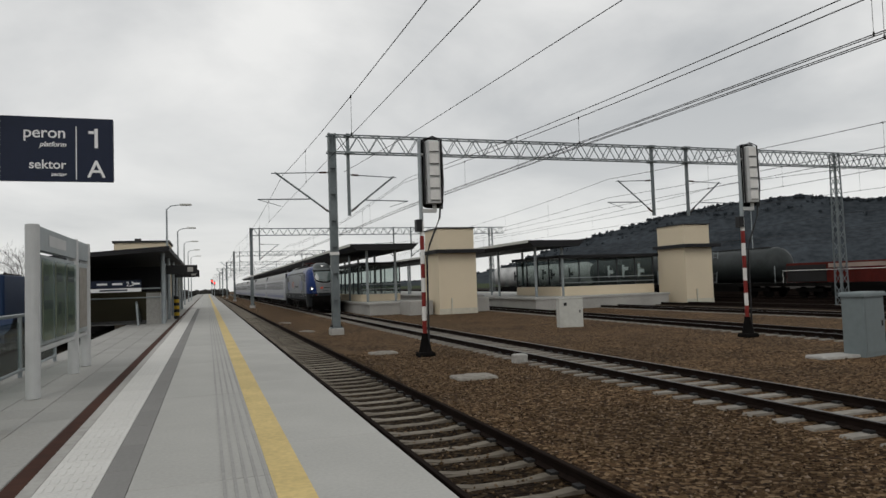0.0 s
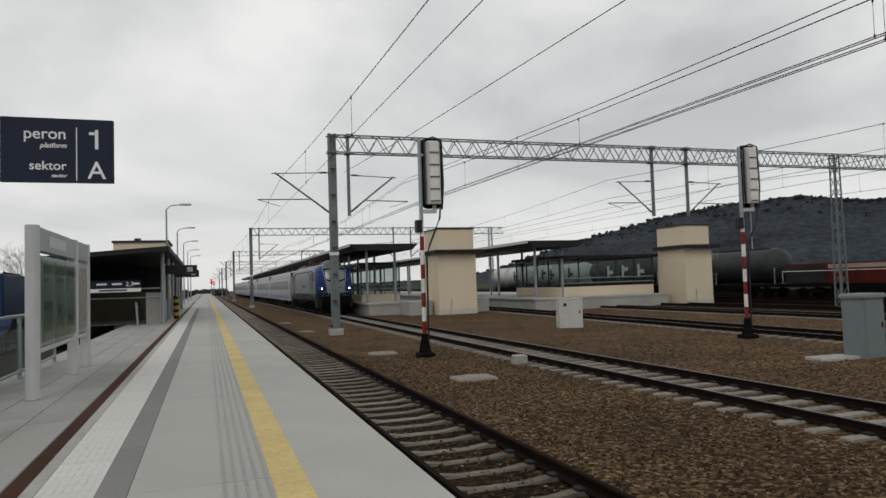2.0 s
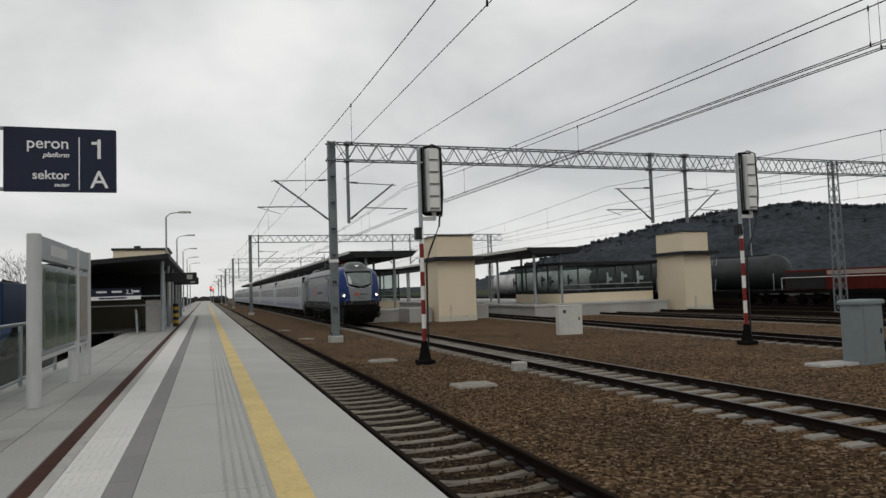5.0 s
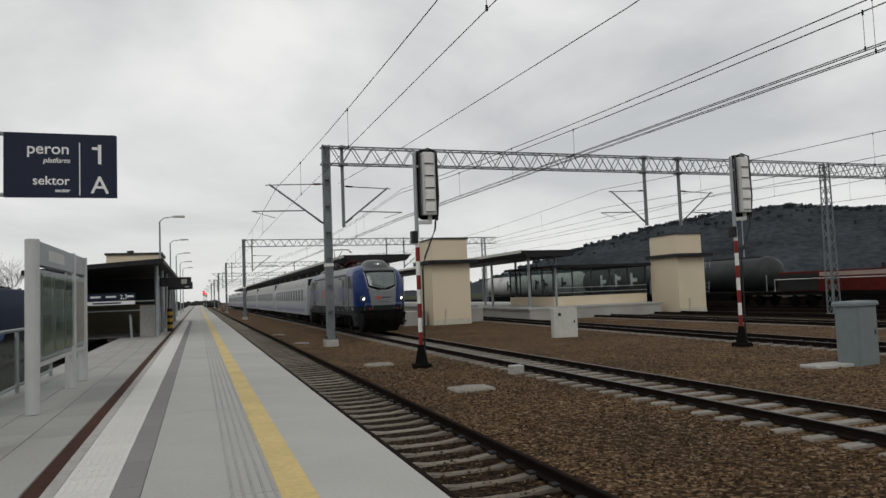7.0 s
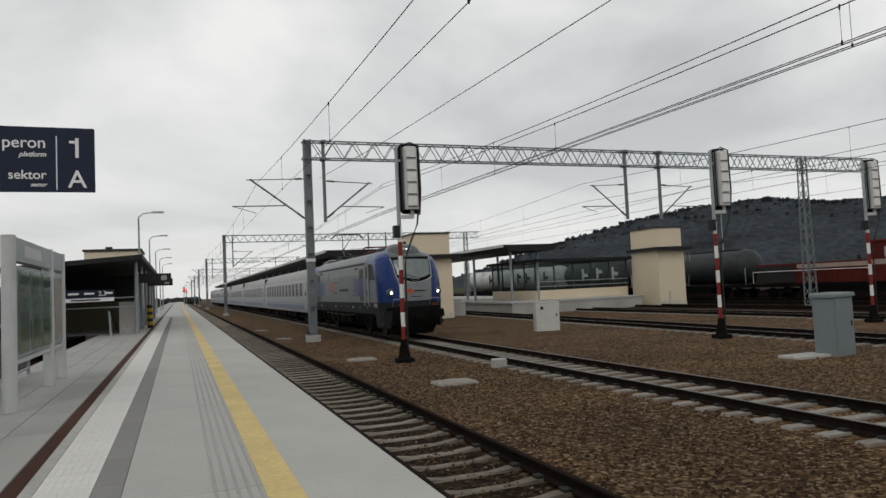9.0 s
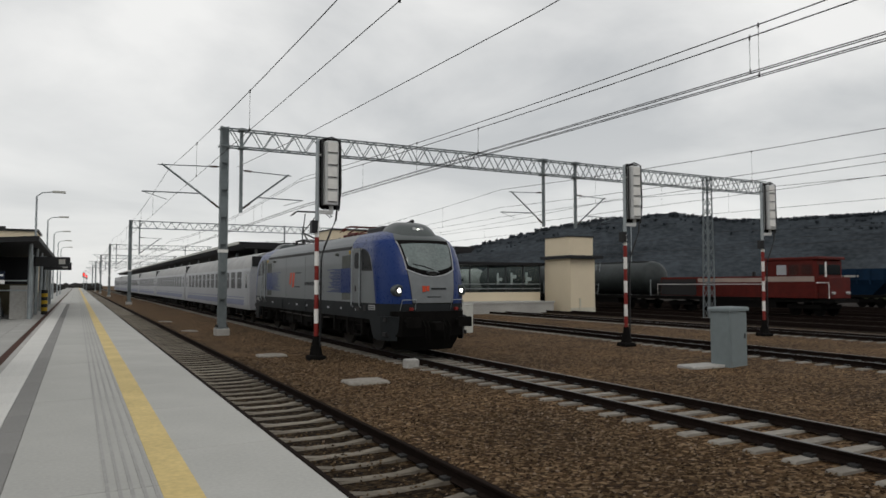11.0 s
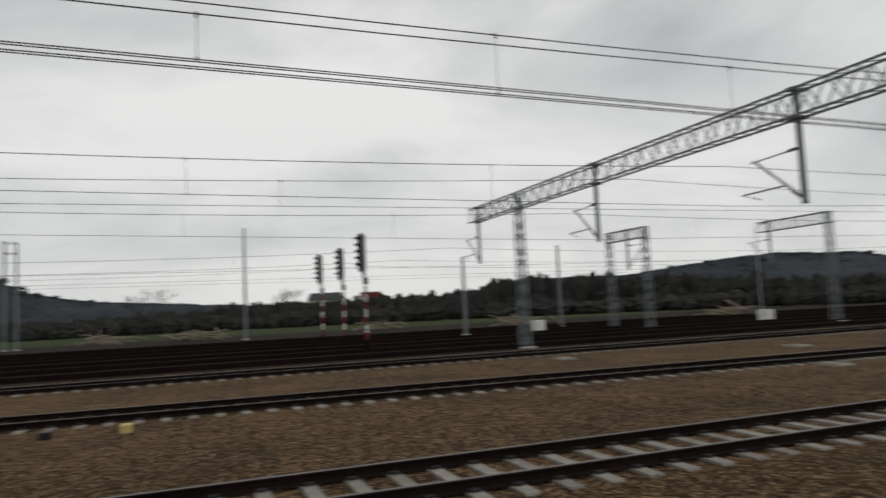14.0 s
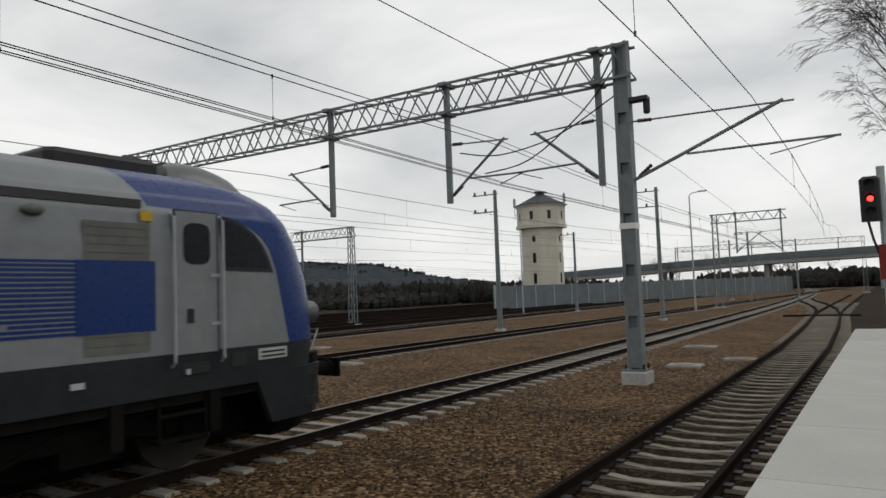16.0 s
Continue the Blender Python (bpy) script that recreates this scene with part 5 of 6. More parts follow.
        for q in (0.7, 1.45):
            i.lathe([(0.04, 0), (0.09, 0.04), (0.05, 0.1), (0.09, 0.15), (0.04, 0.22)], (d * q, 0, z + 0.02), 8)
        part("insulator", i, INSUL, p)
    return p


pg = pole(24.6, 7.9, 7.2, "grey catenary mast with a bracket arm", 0)
cantilever(pg, 0, 0, 4.6, 1, 2.6, 1.7)
b = B()
b.path([(0.05, 0, 7.1), (0.25, -0.2, 7.75), (0.1, -0.7, 7.8), (0.0, -1.4, 7.6)], 0.025, 5)
part("anchor_arm", b, DSTEEL, pg)
pole(21.4, -39, 8.6)
pole(14.4, -50, 9.2)
pole(18.0, -57, 8.6, arms=0)
pole(29.5, -72, 8.4, arms=1)
pole(15.6, -95, 8.6, arms=1)
pole(20.5, -110, 8.6, arms=1)
pole(12.5, -118, 8.6, arms=1)
pole(84, 18.4, 11.3, arms=2, d=-1)
pole(84, 16.5, 11.2, arms=2)
pole(84, 15.4, 11.0, arms=2, d=-1)
pole(55.7, -23, 6.5, arms=0)
pole(77.5, -6.9, 11.7, arms=0)
pole(62, -36, 8.0, arms=0)


def lamp(x, y, h, d, label="tall platform lamp post with a flat head"):
    p = thing("lamp_post", label, "lamp post", (x, y, 0), "lamp posts")
    b = B()
    b.bar((0, 0, 0.0), (0, 0, h), 0.09, 8, r2=0.05)
    b.path([(0, 0, h), (0.25 * d, 0, h + 0.22), (0.8 * d, 0, h + 0.3)], 0.035, 6)
    part("post", b, GALV, p)
    b = B()
    b.box(*sorted((0.75 * d, 1.45 * d)), -0.14, 0.14, h + 0.25, h + 0.36, 0, 0.04)
    part("lamp_head", b, LCAB, p)
    return p


for k in range(5):
    lamp(-2.0, 46.5 + 17 * k, 7.2, 1)
lamp(15.2, -63.4, 10.0, -1, "tall galvanised lamp post")
lamp(32, -64, 8.5, -1, "tall galvanised lamp post")
lamp(60, -60, 9.5, -1, "tall galvanised lamp post")
lamp(66, 72, 11, 1, "tall galvanised lamp post")


# ---- signals, cabinets, covers ----
def signal_post():
    s = thing("signal_post", "light signal on a red and white banded post seen from behind", "railway signal", (6.95, 22.5, 0), "banded light signals")
    b = B()
    b.prism([(-0.26, -0.26), (0.26, -0.26), (0.26, 0.26), (-0.26, 0.26)], -0.25, -0.05, 0, 0.04)
    b.lathe([(0.22, -0.06), (0.2, 0.05), (0.11, 0.45), (0.10, 0.55)], n=12)
    part("base", b, UNDER, s)
    n = 8
    for k in range(n):
        b = B()
        z0, z1 = 0.5 + k * 0.46, 0.5 + (k + 1) * 0.46
        b.lathe([(0.072, z0), (0.072, z1)], n=14)
        part("band", b, RED if k % 2 == 0 else WHITE, s)
    b = B()
    b.lathe([(0.068, 4.17), (0.062, 6.85), (0.03, 6.9)], n=14)
    part("tube", b, GALV, s)
    b = B()
    b.box(-0.2, 0.0, -0.12, 0.14, 3.85, 4.25, 0, 0.02)
    part("junction_box", b, BLACK, s)
    h = B()
    pts = [(0.26, -0.2), (0.62, -0.2), (0.67, -0.13), (0.67, 0.1), (0.21, 0.1), (0.21, -0.13)]
    h.prism(pts, 4.78, 6.86, 0, 0.05)
    hd = part("signal_head", h, HEADG, s, "pale grey signal case with a row of hatches")
    for k in range(5):
        b = B()
        b.box(0.28, 0.60, -0.222, -0.198, 4.86 + k * 0.4, 5.2 + k * 0.4, 0, 0.02)
        part("hatch", b, WHITE, hd)
        b = B()
        b.box(0.28, 0.60, -0.232, -0.2225, 4.86 + k * 0.4, 4.885 + k * 0.4)
        part("hatch_handle", b, DSTEEL, hd)
    b = B()
    o = []
    for cx, cz, a0 in ((0.62, 6.74, 0), (0.26, 6.74, 90), (0.26, 4.88, 180), (0.62, 4.88, 270)):
        o += [(cx + 0.2 * math.cos(radians(a0 + d)), cz + 0.24 * math.sin(radians(a0 + d))) for d in (0, 22, 45, 68, 90)]
    n = len(o)
    b.add([(x, y, z) for y in (0.1, 0.15) for x, z in o], [tuple(range(n)), tuple(range(n, 2 * n))] + [(i, (i + 1) % n, n + (i + 1) % n, n + i) for i in range(n)])
    part("backboard", b, UNDER, s, "black rounded backboard")
    for k in range(5):
        b = B()
        z = 5.02 + k * 0.4
        b.add([(0.44 + 0.15 * math.cos(a), yy, z + 0.16 * math.sin(a)) for yy in (0.14, 0.42) for a in np.linspace(0, math.pi, 9)],
              [(i, i + 1, 10 + i, 9 + i) for i in range(8)])
        part("hood", b, BLACK, s)
    b = B()
    b.box(0.0, 0.5, -0.06, 0.06, 4.48, 4.6)
    b.bar((0.47, 0, 4.5), (0.47, 0, 4.8), 0.07, 8)
    b.bar((0.0, 0, 6.4), (0.2, 0, 6.4), 0.04, 6)
    part("bracket", b, HEADG, s)
    b = B()
    b.path([(0.66, -0.05, 4.78), (0.6, -0.1, 4.3), (0.42, -0.12, 3.9), (0.22, -0.1, 3.4), (0.12, -0.1, 3.0), (0.1, -0.1, 0.2)], 0.032, 6)
    part("cable", b, BLACK, s)
    b = B()
    b.path([(0.14, -0.08, 4.75), (0.12, -0.1, 5.4), (0.14, -0.08, 6.9), (0.45, -0.05, 7.0), (0.74, -0.08, 6.9), (0.76, -0.1, 5.4), (0.7, -0.08, 4.6)], 0.03, 6)
    part("cable_loop", b, BLACK, s)
    return s


S1 = signal_post()
S2 = copy_thing(S1, pose(19.1, 21.6, 0, 0, 0, -4))
S3 = copy_thing(S1, pose(28.5, 22.7, 0, 0, 0, -8))
for x, y in ((41.5, -10.7), (51.0, -11.5), (56.5, -11.0)):
    copy_thing(S1, pose(x, y, 0, 0, 0, 4))
copy_thing(S1, pose(60, 18.4, 0, 0, 0, 0))


def cabinet(name, x, y, w, d, h, m, label, cap, rz=0):
    c = thing(name, label, "cabinet", (x, y, -0.2), rz=rz)
    b = B()
    b.box(-w / 2, w / 2, -d / 2, d / 2, 0, h, 0, 0.02)
    part("body", b, m, c)
    b = B()
    if cap:
        b.prism([(-w / 2 - 0.05, -d / 2 - 0.05), (w / 2 + 0.05, -d / 2 - 0.05), (w / 2 + 0.05, d / 2 + 0.05), (-w / 2 - 0.05, d / 2 + 0.05)], h + 0.001, h + 0.12, 0, 0.05)
    else:
        b.box(-w / 2 - 0.02, w / 2 + 0.02, -d / 2 - 0.02, d / 2 + 0.02, h + 0.001, h + 0.04, 0, 0.01)
    part("lid", b, m, c)
    b = B()
    b.box(-w / 2 + 0.06, w / 2 - 0.06, -d / 2 - 0.012, -d / 2 - 0.001, 0.12, h - 0.06)
    dd = part("door", b, m, c)
    b = B()
    b.box(w / 2 - 0.2, w / 2 - 0.14, -d / 2 - 0.03, -d / 2 - 0.012, h * 0.5, h * 0.5 + 0.14)
    part("latch", b, DSTEEL, dd)
    return c


cabinet("signal_cabinet", 17.3, 15.25, 1.02, 0.6, 1.62, GCAB, "grey green metal trackside cabinet with a sloped lid", True, 12)
wc = cabinet("signal_cabinet", 17.1, 31.3, 1.2, 0.5, 1.38, LCAB, "pale concrete trackside cabinet with vents", False, -12)
b = B()
b.box(-0.36, -0.22, -0.285, -0.263, 1.05, 1.2)
part("vent", b, DSTEEL, wc)
b = B()
b.box(0, 1.3, 0, 0.7, -0.3, -0.12, 0, 0.05)
o = solid("concrete_plate", b, CONC, "flat concrete plate beside the cabinet", "plate")
o.location = (15.6, 15.0, 0)
for x, y, r in ((6.45, 16.9, 0.5), (5.95, 24.2, 0.45), (5.2, 38, 0.4), (5.1, 48, 0.4), (5.0, -24, 0.5), (6.2, -22, 0.5), (17.5, -20, 0.45), (26.0, 15.0, 0.5), (27, -15.5, 0.5), (7.2, -28.5, 0.6), (24.5, -26, 0.5)):
    b = B()
    b.prism([(-r, -r * 0.75), (r, -r * 0.75), (r, r * 0.75), (-r, r * 0.75)], -0.3, -0.13, 0, 0.04)
    o = thing("manhole", "pale concrete cable pit with a lid", "manhole", (x, y, 0), "cable pits")
    part("frame", b, SLEEP, o)
    b = B()
    b.lathe([(r * 0.62, -0.129), (r * 0.6, -0.11), (r * 0.2, -0.10)], n=14)
    part("lid", b, SLEEP, o)
b = B()
b.box(-0.16, 0.16, -0.12, 0.12, -0.2, -0.02, 0, 0.03)
o = solid("track_box", b, YEL, "small yellow box beside the yard track", "box")
o.location = (17.9, 1.0, 0)
b = B()
b.box(-0.16, 0.16, -0.12, 0.12, -0.2, -0.04, 0, 0.03)
o = solid("track_box", b, BLACK, "small black box beside the yard track", "box")
o.location = (18.0, 2.6, 0)
b = B()
b.box(8.55, 8.95, 19.0, 19.35, -0.22, 0.05, 0, 0.05)
solid("point_motor", b, CONC, "small pale block beside the main track", "block")


# ---- island platforms, lift towers, canopies ----
def lift_tower(x0, x1, y0, y1, label):
    t = thing("lift_tower", label, "tower", group="lift towers")
    b = B()
    b.box(x0, x1, y0, y1, -0.2, 4.55)
    part("lower_wall", b, BEIGE, t)
    b = B()
    b.box(x0 + 0.05, x1 - 0.1, y0 + 0.1, y1, 4.55, 6.2)
    part("upper_wall", b, BEIGE, t)
    b = B()
    b.box(x0 - 0.35, x1 + 0.55, y0 - 0.5, y1 + 0.2, 4.35, 4.62, 0, 0.03)
    part("eave", b, ROOF, t)
    b = B()
    b.box(x0 - 0.03, x1, y0 + 0.02, y1, 6.2, 6.28)
    part("coping", b, DSTEEL, t)
    b = B()
    b.box(x0 + 0.9, x0 + 1.0, y0 - 0.12, y0 - 0.02, -0.2, 1.0)
    b.box(x0 - 0.02, x1 + 0.02, y0 - 0.025, y0 - 0.001, -0.2, 0.22)
    part("plinth", b, PLAST, t)
    return t


lift_tower(16.6, 19.6, 50.0, 53.4, "cream rendered lift tower at the end of the island platform")
lift_tower(36.7, 39.3, 47.6, 51.2, "cream rendered lift tower on the far platform")


def island(x0, x1, y0, y1, name, label):
    p = thing(name, label, "platform", kind="structure")
    b = B()
    b.box(x0, x1, y0, y1, -0.4, 0.62)
    part("platform_wall", b, CONC, p)
    b = B()
    b.box(x0 - 0.12, x1 + 0.12, y0 - 0.05, y1, 0.62, 0.76, 0, 0.02)
    part("platform_top", b, SLAB, p)
    return p


island(12.2, 16.5, 54, 260, "platform_middle", "concrete island platform beyond the main track")
island(24.0, 36.0, 49, 260, "platform_far", "concrete island platform between the yard tracks")
b = B()
b.box(19.7, 22.0, 54.5, 55.0, -0.2, 1.05)
b.box(14.6, 16.4, 51.0, 53.9, -0.2, 0.85, 0, 0.02)
b.box(19.75, 21.6, 52.5, 54.4, -0.2, 0.9, 0, 0.02)
solid("ramp_wall", b, CONC, "low grey concrete ramp walls beside the lift tower", "wall", "structure")


def canopy(x0, x1, y0, y1, z, step, label):
    c = thing("platform_canopy", label, "canopy", group="platform canopies")
    b = B()
    b.add([(x0, y0, z + 0.5), (x1, y0, z + 0.5), (x1 - 0.5, y0, z), (x0 + 0.5, y0, z), (x0, y1, z + 0.5), (x1, y1, z + 0.5), (x1 - 0.5, y1, z), (x0 + 0.5, y1, z)],
          [(0, 1, 2, 3), (4, 7, 6, 5), (0, 4, 5, 1), (3, 2, 6, 7), (0, 3, 7, 4), (1, 5, 6, 2)])
    part("roof", b, ROOF, c)
    b = B()
    b.box(x0 - 0.06, x0 - 0.001, y0, y1, z + 0.3, z + 0.52)
    part("fascia", b, LCAB, c)
    xm = (x0 + x1) / 2
    y = y0 + 1.5
    while y < min(y1, y0 + step * 9):
        for dx in ((-1.2, 1.2) if x1 - x0 > 4 else (0,)):
            b = B()
            b.bar((xm + dx, y, 0.76), (xm + dx, y, z + 0.05), 0.11, 8)
            part("column", b, GALV, c)
        y += step
    return c


canopy(11.2, 16.9, 56, 240, 5.0, 7.5, "long dark flat canopy over the island platform")
canopy(24.0, 29.0, 50, 240, 4.75, 7.5, "dark flat canopy over the far platform")


def glass_shelter(x0, x1, y0, y1, z0, zt, label, wall=0.0):
    s = thing("stair_shelter", label, "shelter", group="glazed stair shelters")
    b = B()
    b.box(x0 - 0.3, x1 + 0.3, y0 - 0.4, y1 + 0.3, zt, zt + 0.22, 0, 0.02)
    part("roof", b, ROOF, s)
    if wall:
        b = B()
        b.box(x0, x1, y0, y0 + 0.15, z0, z0 + wall)
        b.box(x0, x0 + 0.15, y0 + 0.151, y1, z0, z0 + wall)
        part("parapet", b, BEIGE, s)
    nx = max(2, int((x1 - x0) / 1.6))
    for k in range(nx + 1):
        x = x0 + (x1 - x0) * k / nx
        b = B()
        b.box(x - 0.05, x + 0.05, y0 + 0.02, y0 + 0.12, z0 + wall, zt)
        part("post", b, ANTH, s)
        if k < nx:
            b = B()
            b.box(x + 0.06, x + (x1 - x0) / nx - 0.06, y0 + 0.06, y0 + 0.075, z0 + wall + 0.05, zt - 0.05)
            part("pane", b, PGLASS, s)
    ny = max(2, int((y1 - y0) / 2.0))
    for k in range(1, ny + 1):
        y = y0 + (y1 - y0) * k / ny
        b = B()
        b.box(x0 + 0.02, x0 + 0.12, y - 0.05, y + 0.05, z0 + wall, zt)
        part("post", b, ANTH, s)
        b = B()
        b.box(x0 + 0.06, x0 + 0.075, y - (y1 - y0) / ny + 0.06, y - 0.06, z0 + wall + 0.05, zt - 0.05)
        part("pane", b, PGLASS, s)
    for z in (1.05, 1.45):
        b = B()
        b.bar((x0 - 0.05, y0 - 0.06, z0 + z), (x1, y0 - 0.06, z0 + z), 0.035, 6)
        part("handrail", b, GALV, s)
    return s


glass_shelter(27.5, 36.4, 51.5, 60, 0.76, 3.85, "glazed stair shelter with dark roof on the far platform", 0.75)
glass_shelter(12.9, 16.3, 60, 72, 0.76, 3.9, "glazed stair shelter with dark roof on the island platform", 0.6)

# ---- platform one: shelter, board, signs ----
sh = thing("underpass_shelter", "dark roofed shelter over the underpass stairs", "shelter")
b = B()
b.add([(-6.6, 33, 3.55), (-1.25, 33, 3.95), (-1.25, 33, 4.15), (-6.6, 33, 3.75), (-6.6, 62, 3.55), (-1.25, 62, 3.95), (-1.25, 62, 4.15), (-6.6, 62, 3.75)],
      [(0, 1, 2, 3), (4, 7, 6, 5), (0, 4, 5, 1), (3, 2, 6, 7), (0, 3, 7, 4), (1, 5, 6, 2)])
part("roof", b, ROOF, sh)
b = B()
b.box(-6.5, -6.3, 33.6, 61, -0.2, 3.5)
b.box(-6.3, -1.9, 60.8, 61, PZ, 3.6)
part("back_wall", b, ROOF, sh)
b = B()
b.box(-6.29, -1.9, 40, 40.2, PZ + 0.001, 2.2)
part("inner_wall", b, OLIVE, sh, "olive rendered wall above the stairs")
b = B()
b.box(-6.29, -1.9, 43, 43.2, 2.2, 3.6)
part("dark_screen", b, ROOF, sh)
for y in (35, 40, 45, 50, 55, 60):
    b = B()
    b.bar((-1.62, y, PZ), (-1.62, y, 3.95), 0.09, 8)
    part("column", b, GALV, sh)
b = B()
b.box(-2.35, -1.75, 35.2, 36.2, PZ, 2.15)
b.box(-1.85, -1.75, 36.21, 58, PZ, 1.75)
part("parapet", b, CONC, sh)
for z in (2.35, 1.95):
    b = B()
    b.bar((-6.2, 34.6, z), (-1.7, 34.6, z), 0.03, 6)
    part("beam", b, GALV, sh)
b = B()
b.path([(-2.6, 34.0, PZ), (-2.65, 34.0, PZ + 0.95), (-2.75, 35.0, PZ + 1.0), (-2.75, 38, PZ - 0.2)], 0.05, 8)
part("handrail", b, GALV, sh)
b = B()
b.box(-4.6, -2.45, 33.9, 33.98, 2.42, 2.72)
sg = part("direction_sign", b, SIGNB, sh, "navy sign to platforms 2 and 3")
lettering("lettering", "2,3", 0.26, (-3.05, 33.895, 2.47), sg)
for k, (x0, x1) in enumerate(((-4.2, -3.8), (-3.6, -3.2), (-2.75, -2.5))):
    b = B()
    b.box(x0, x1, 33.885, 33.899, 2.53, 2.61)
    part("text_bar", b, TXT, sg)
b = B()
b.box(-4.45, -2.45, 33.9, 33.98, 2.22, 2.38)
sg = part("white_sign", b, TXT, sh, "white information strip")
b = B()
b.box(-4.1, -3.0, 33.88, 33.899, 2.27, 2.33)
part("text_bar", b, SIGNB, sg)
b = B()
b.box(-6.4, -1.95, 36.0, 44.5, PZ - 0.02, PZ + 0.012)
part("stair_floor", b, DARKP, sh)
bd = thing("lift_house", "cream rendered block above the underpass roof", "building")
b = B()
b.box(-5.6, -2.2, 52, 57, -0.2, 5.55)
part("wall", b, BEIGE, bd)
b = B()
b.box(-5.7, -2.1, 51.9, 57.1, 5.55, 5.68)
part("coping", b, DSTEEL, bd)
b = B()
b.box(-4.4, -4.0, 53, 53.4, 5.68, 5.9)
part("vent", b, DSTEEL, bd)
b = B()
b.box(-9.5, -6.0, 58, 66, 2.6, 3.05)
b.bar((-9, 59, -0.2), (-9, 59, 2.6), 0.08)
b.bar((-6.4, 59, -0.2), (-6.4, 59, 2.6), 0.08)
solid("bus_shelter", b, ROOF, "small dark flat roof behind the platform", "shelter")

ib = thing("information_board", "tall grey steel timetable board with glazed cases", "information board")
for k, y in enumerate((11.55, 14.35, 15.55)):
    b = B()
    b.lathe([(0.095, PZ + 0.002), (0.095, 3.05 if k != 1 else 3.0), (0.08, 3.06)], (-2.0, y, 0), 16)
    part("post", b, HEADG, ib)
b = B()
b.box(-2.07, -1.93, 11.6, 15.5, 2.72, 3.04, 0, 0.03)
part("header", b, GALV, ib, "brushed steel header board")
b = B()
b.box(-2.075, -1.925, 12.2, 13.4, 2.80, 2.96)
part("header_text_bar", b, HEADG, ib)
for k in range(3):
    y0 = 11.75 + k * 0.82
    cse = B()
    cse.box(-2.06, -1.94, y0, y0 + 0.78, 1.42, 2.66, 0, 0.01)
    cs_ = part("display_case", cse, GALV, ib)
    b = B()
    b.box(-1.938, -1.93, y0 + 0.06, y0 + 0.72, 1.5, 2.58)
    part("timetable", b, POST, cs_, "yellowish printed timetable sheet")
    gl_ = B()
    gl_.box(-1.915, -1.909, y0 + 0.03, y0 + 0.75, 1.47, 2.61)
    part("case_glass", gl_, PGLASS, cs_)
    for j in range(3):
        b = B()
        b.box(-1.928, -1.924, y0 + 0.1 + 0.07 * (j * k % 3), y0 + 0.42 + 0.12 * ((j + k) % 3), 2.3 - j * (0.2 + 0.05 * k), 2.37 + 0.06 * ((k + 2 * j) % 3) - j * (0.2 + 0.05 * k))
        part("print_bar", b, CONC if j % 2 else DARKP, cs_)
b = B()
b.box(-2.06, -1.94, 14.5, 15.4, 1.42, 2.66, 0, 0.01)
cs_ = part("display_case", b, GALV, ib)
b = B()
b.box(-1.938, -1.93, 14.58, 15.32, 1.5, 2.58)
part("map_sheet", b, SLEEP, cs_)
b = B()
b.bar((-2.0, 11.6, 1.36), (-2.0, 15.5, 1.36), 0.05, 6)
part("lower_rail", b, HEADG, ib)
ib.matrix_basis = Matrix.Translation((-0.06, -1.05, PZ)) @ Matrix.Diagonal((1, 1.125, 1.058, 1)) @ Matrix.Translation((0, 0, -PZ))

sp_ = thing("platform_sign", "navy platform and sector sign on a steel pole", "sign", (0, 9.15, 0))
b = B()
b.lathe([(0.085, PZ + 0.002), (0.085, 5.6)], (-2.01, 0, 0), 16)
part("pole", b, GALV, sp_)
for k in range(9):
    b = B()
    z = PZ + 0.003 + k * 0.14
    pts = [(0.0, z), (0.0, z + 0.14)]
    b.lathe([(0.155, z), (0.155, z + 0.139)], (-2.01, 0, 0), 18)
    part("hazard_band", b, HAZY if k % 2 == 0 else BLACK, sp_)
b = B()
b.box(-1.775, -0.68, -0.03, 0.03, 3.40, 4.095, 0, 0.012)
pn = part("panel", b, SIGNB, sp_, "navy panel with white lettering")
for z in (3.425, 4.08):
    b = B()
    b.bar((-2.01, 0, z), (-1.77, 0, z), 0.022, 6)
    part("bracket", b, GALV, sp_)
lettering("lettering", "peron", 0.17, (-1.145, -0.034, 3.87), pn, align="RIGHT")
lettering("lettering", "platform", 0.074, (-1.145, -0.034, 3.775), pn, shear=0.25, align="RIGHT")
lettering("lettering", "sektor", 0.136, (-1.145, -0.034, 3.535), pn, align="RIGHT")
lettering("lettering", "sector", 0.057, (-1.145, -0.034, 3.455), pn, shear=0.25, align="RIGHT")
lettering("numeral", "1", 0.31, (-0.85, -0.034, 3.77), pn, align="CENTER")
b = B()
b.prism([(-0.925, -0.036), (-0.925, -0.034), (-0.87, -0.034), (-0.87, -0.036)], 3.925, 3.955)
part("numeral_flag", b, TXT, pn)
lettering("letter", "A", 0.27, (-0.85, -0.034, 3.445), pn, align="CENTER")
b = B()
b.box(-1.052, -1.042, -0.036, -0.0305, 3.42, 4.0)
part("divider", b, TXT, pn)
ld = thing("loudspeaker", "dark grey horn loudspeaker on the sign pole", "loudspeaker")
b = B()
b.lathe([(0.05, 0.0), (0.13, 0.03), (0.15, 0.15), (0.14, 0.27), (0.05, 0.3)], (-1.97, 8.9, 4.3), 14)
part("horn", b, DSTEEL, ld)
b = B()
b.path([(-1.9, 8.95, 4.55), (-1.82, 8.95, 4.45), (-1.84, 8.97, 4.28), (-1.95, 9.0, 4.12)], 0.012, 5)
part("lead", b, BLACK, ld)
b = B()
b.bar((-2.01, 9.1, 4.38), (-1.97, 8.95, 4.38), 0.03, 5)
part("mount", b, GALV, ld)

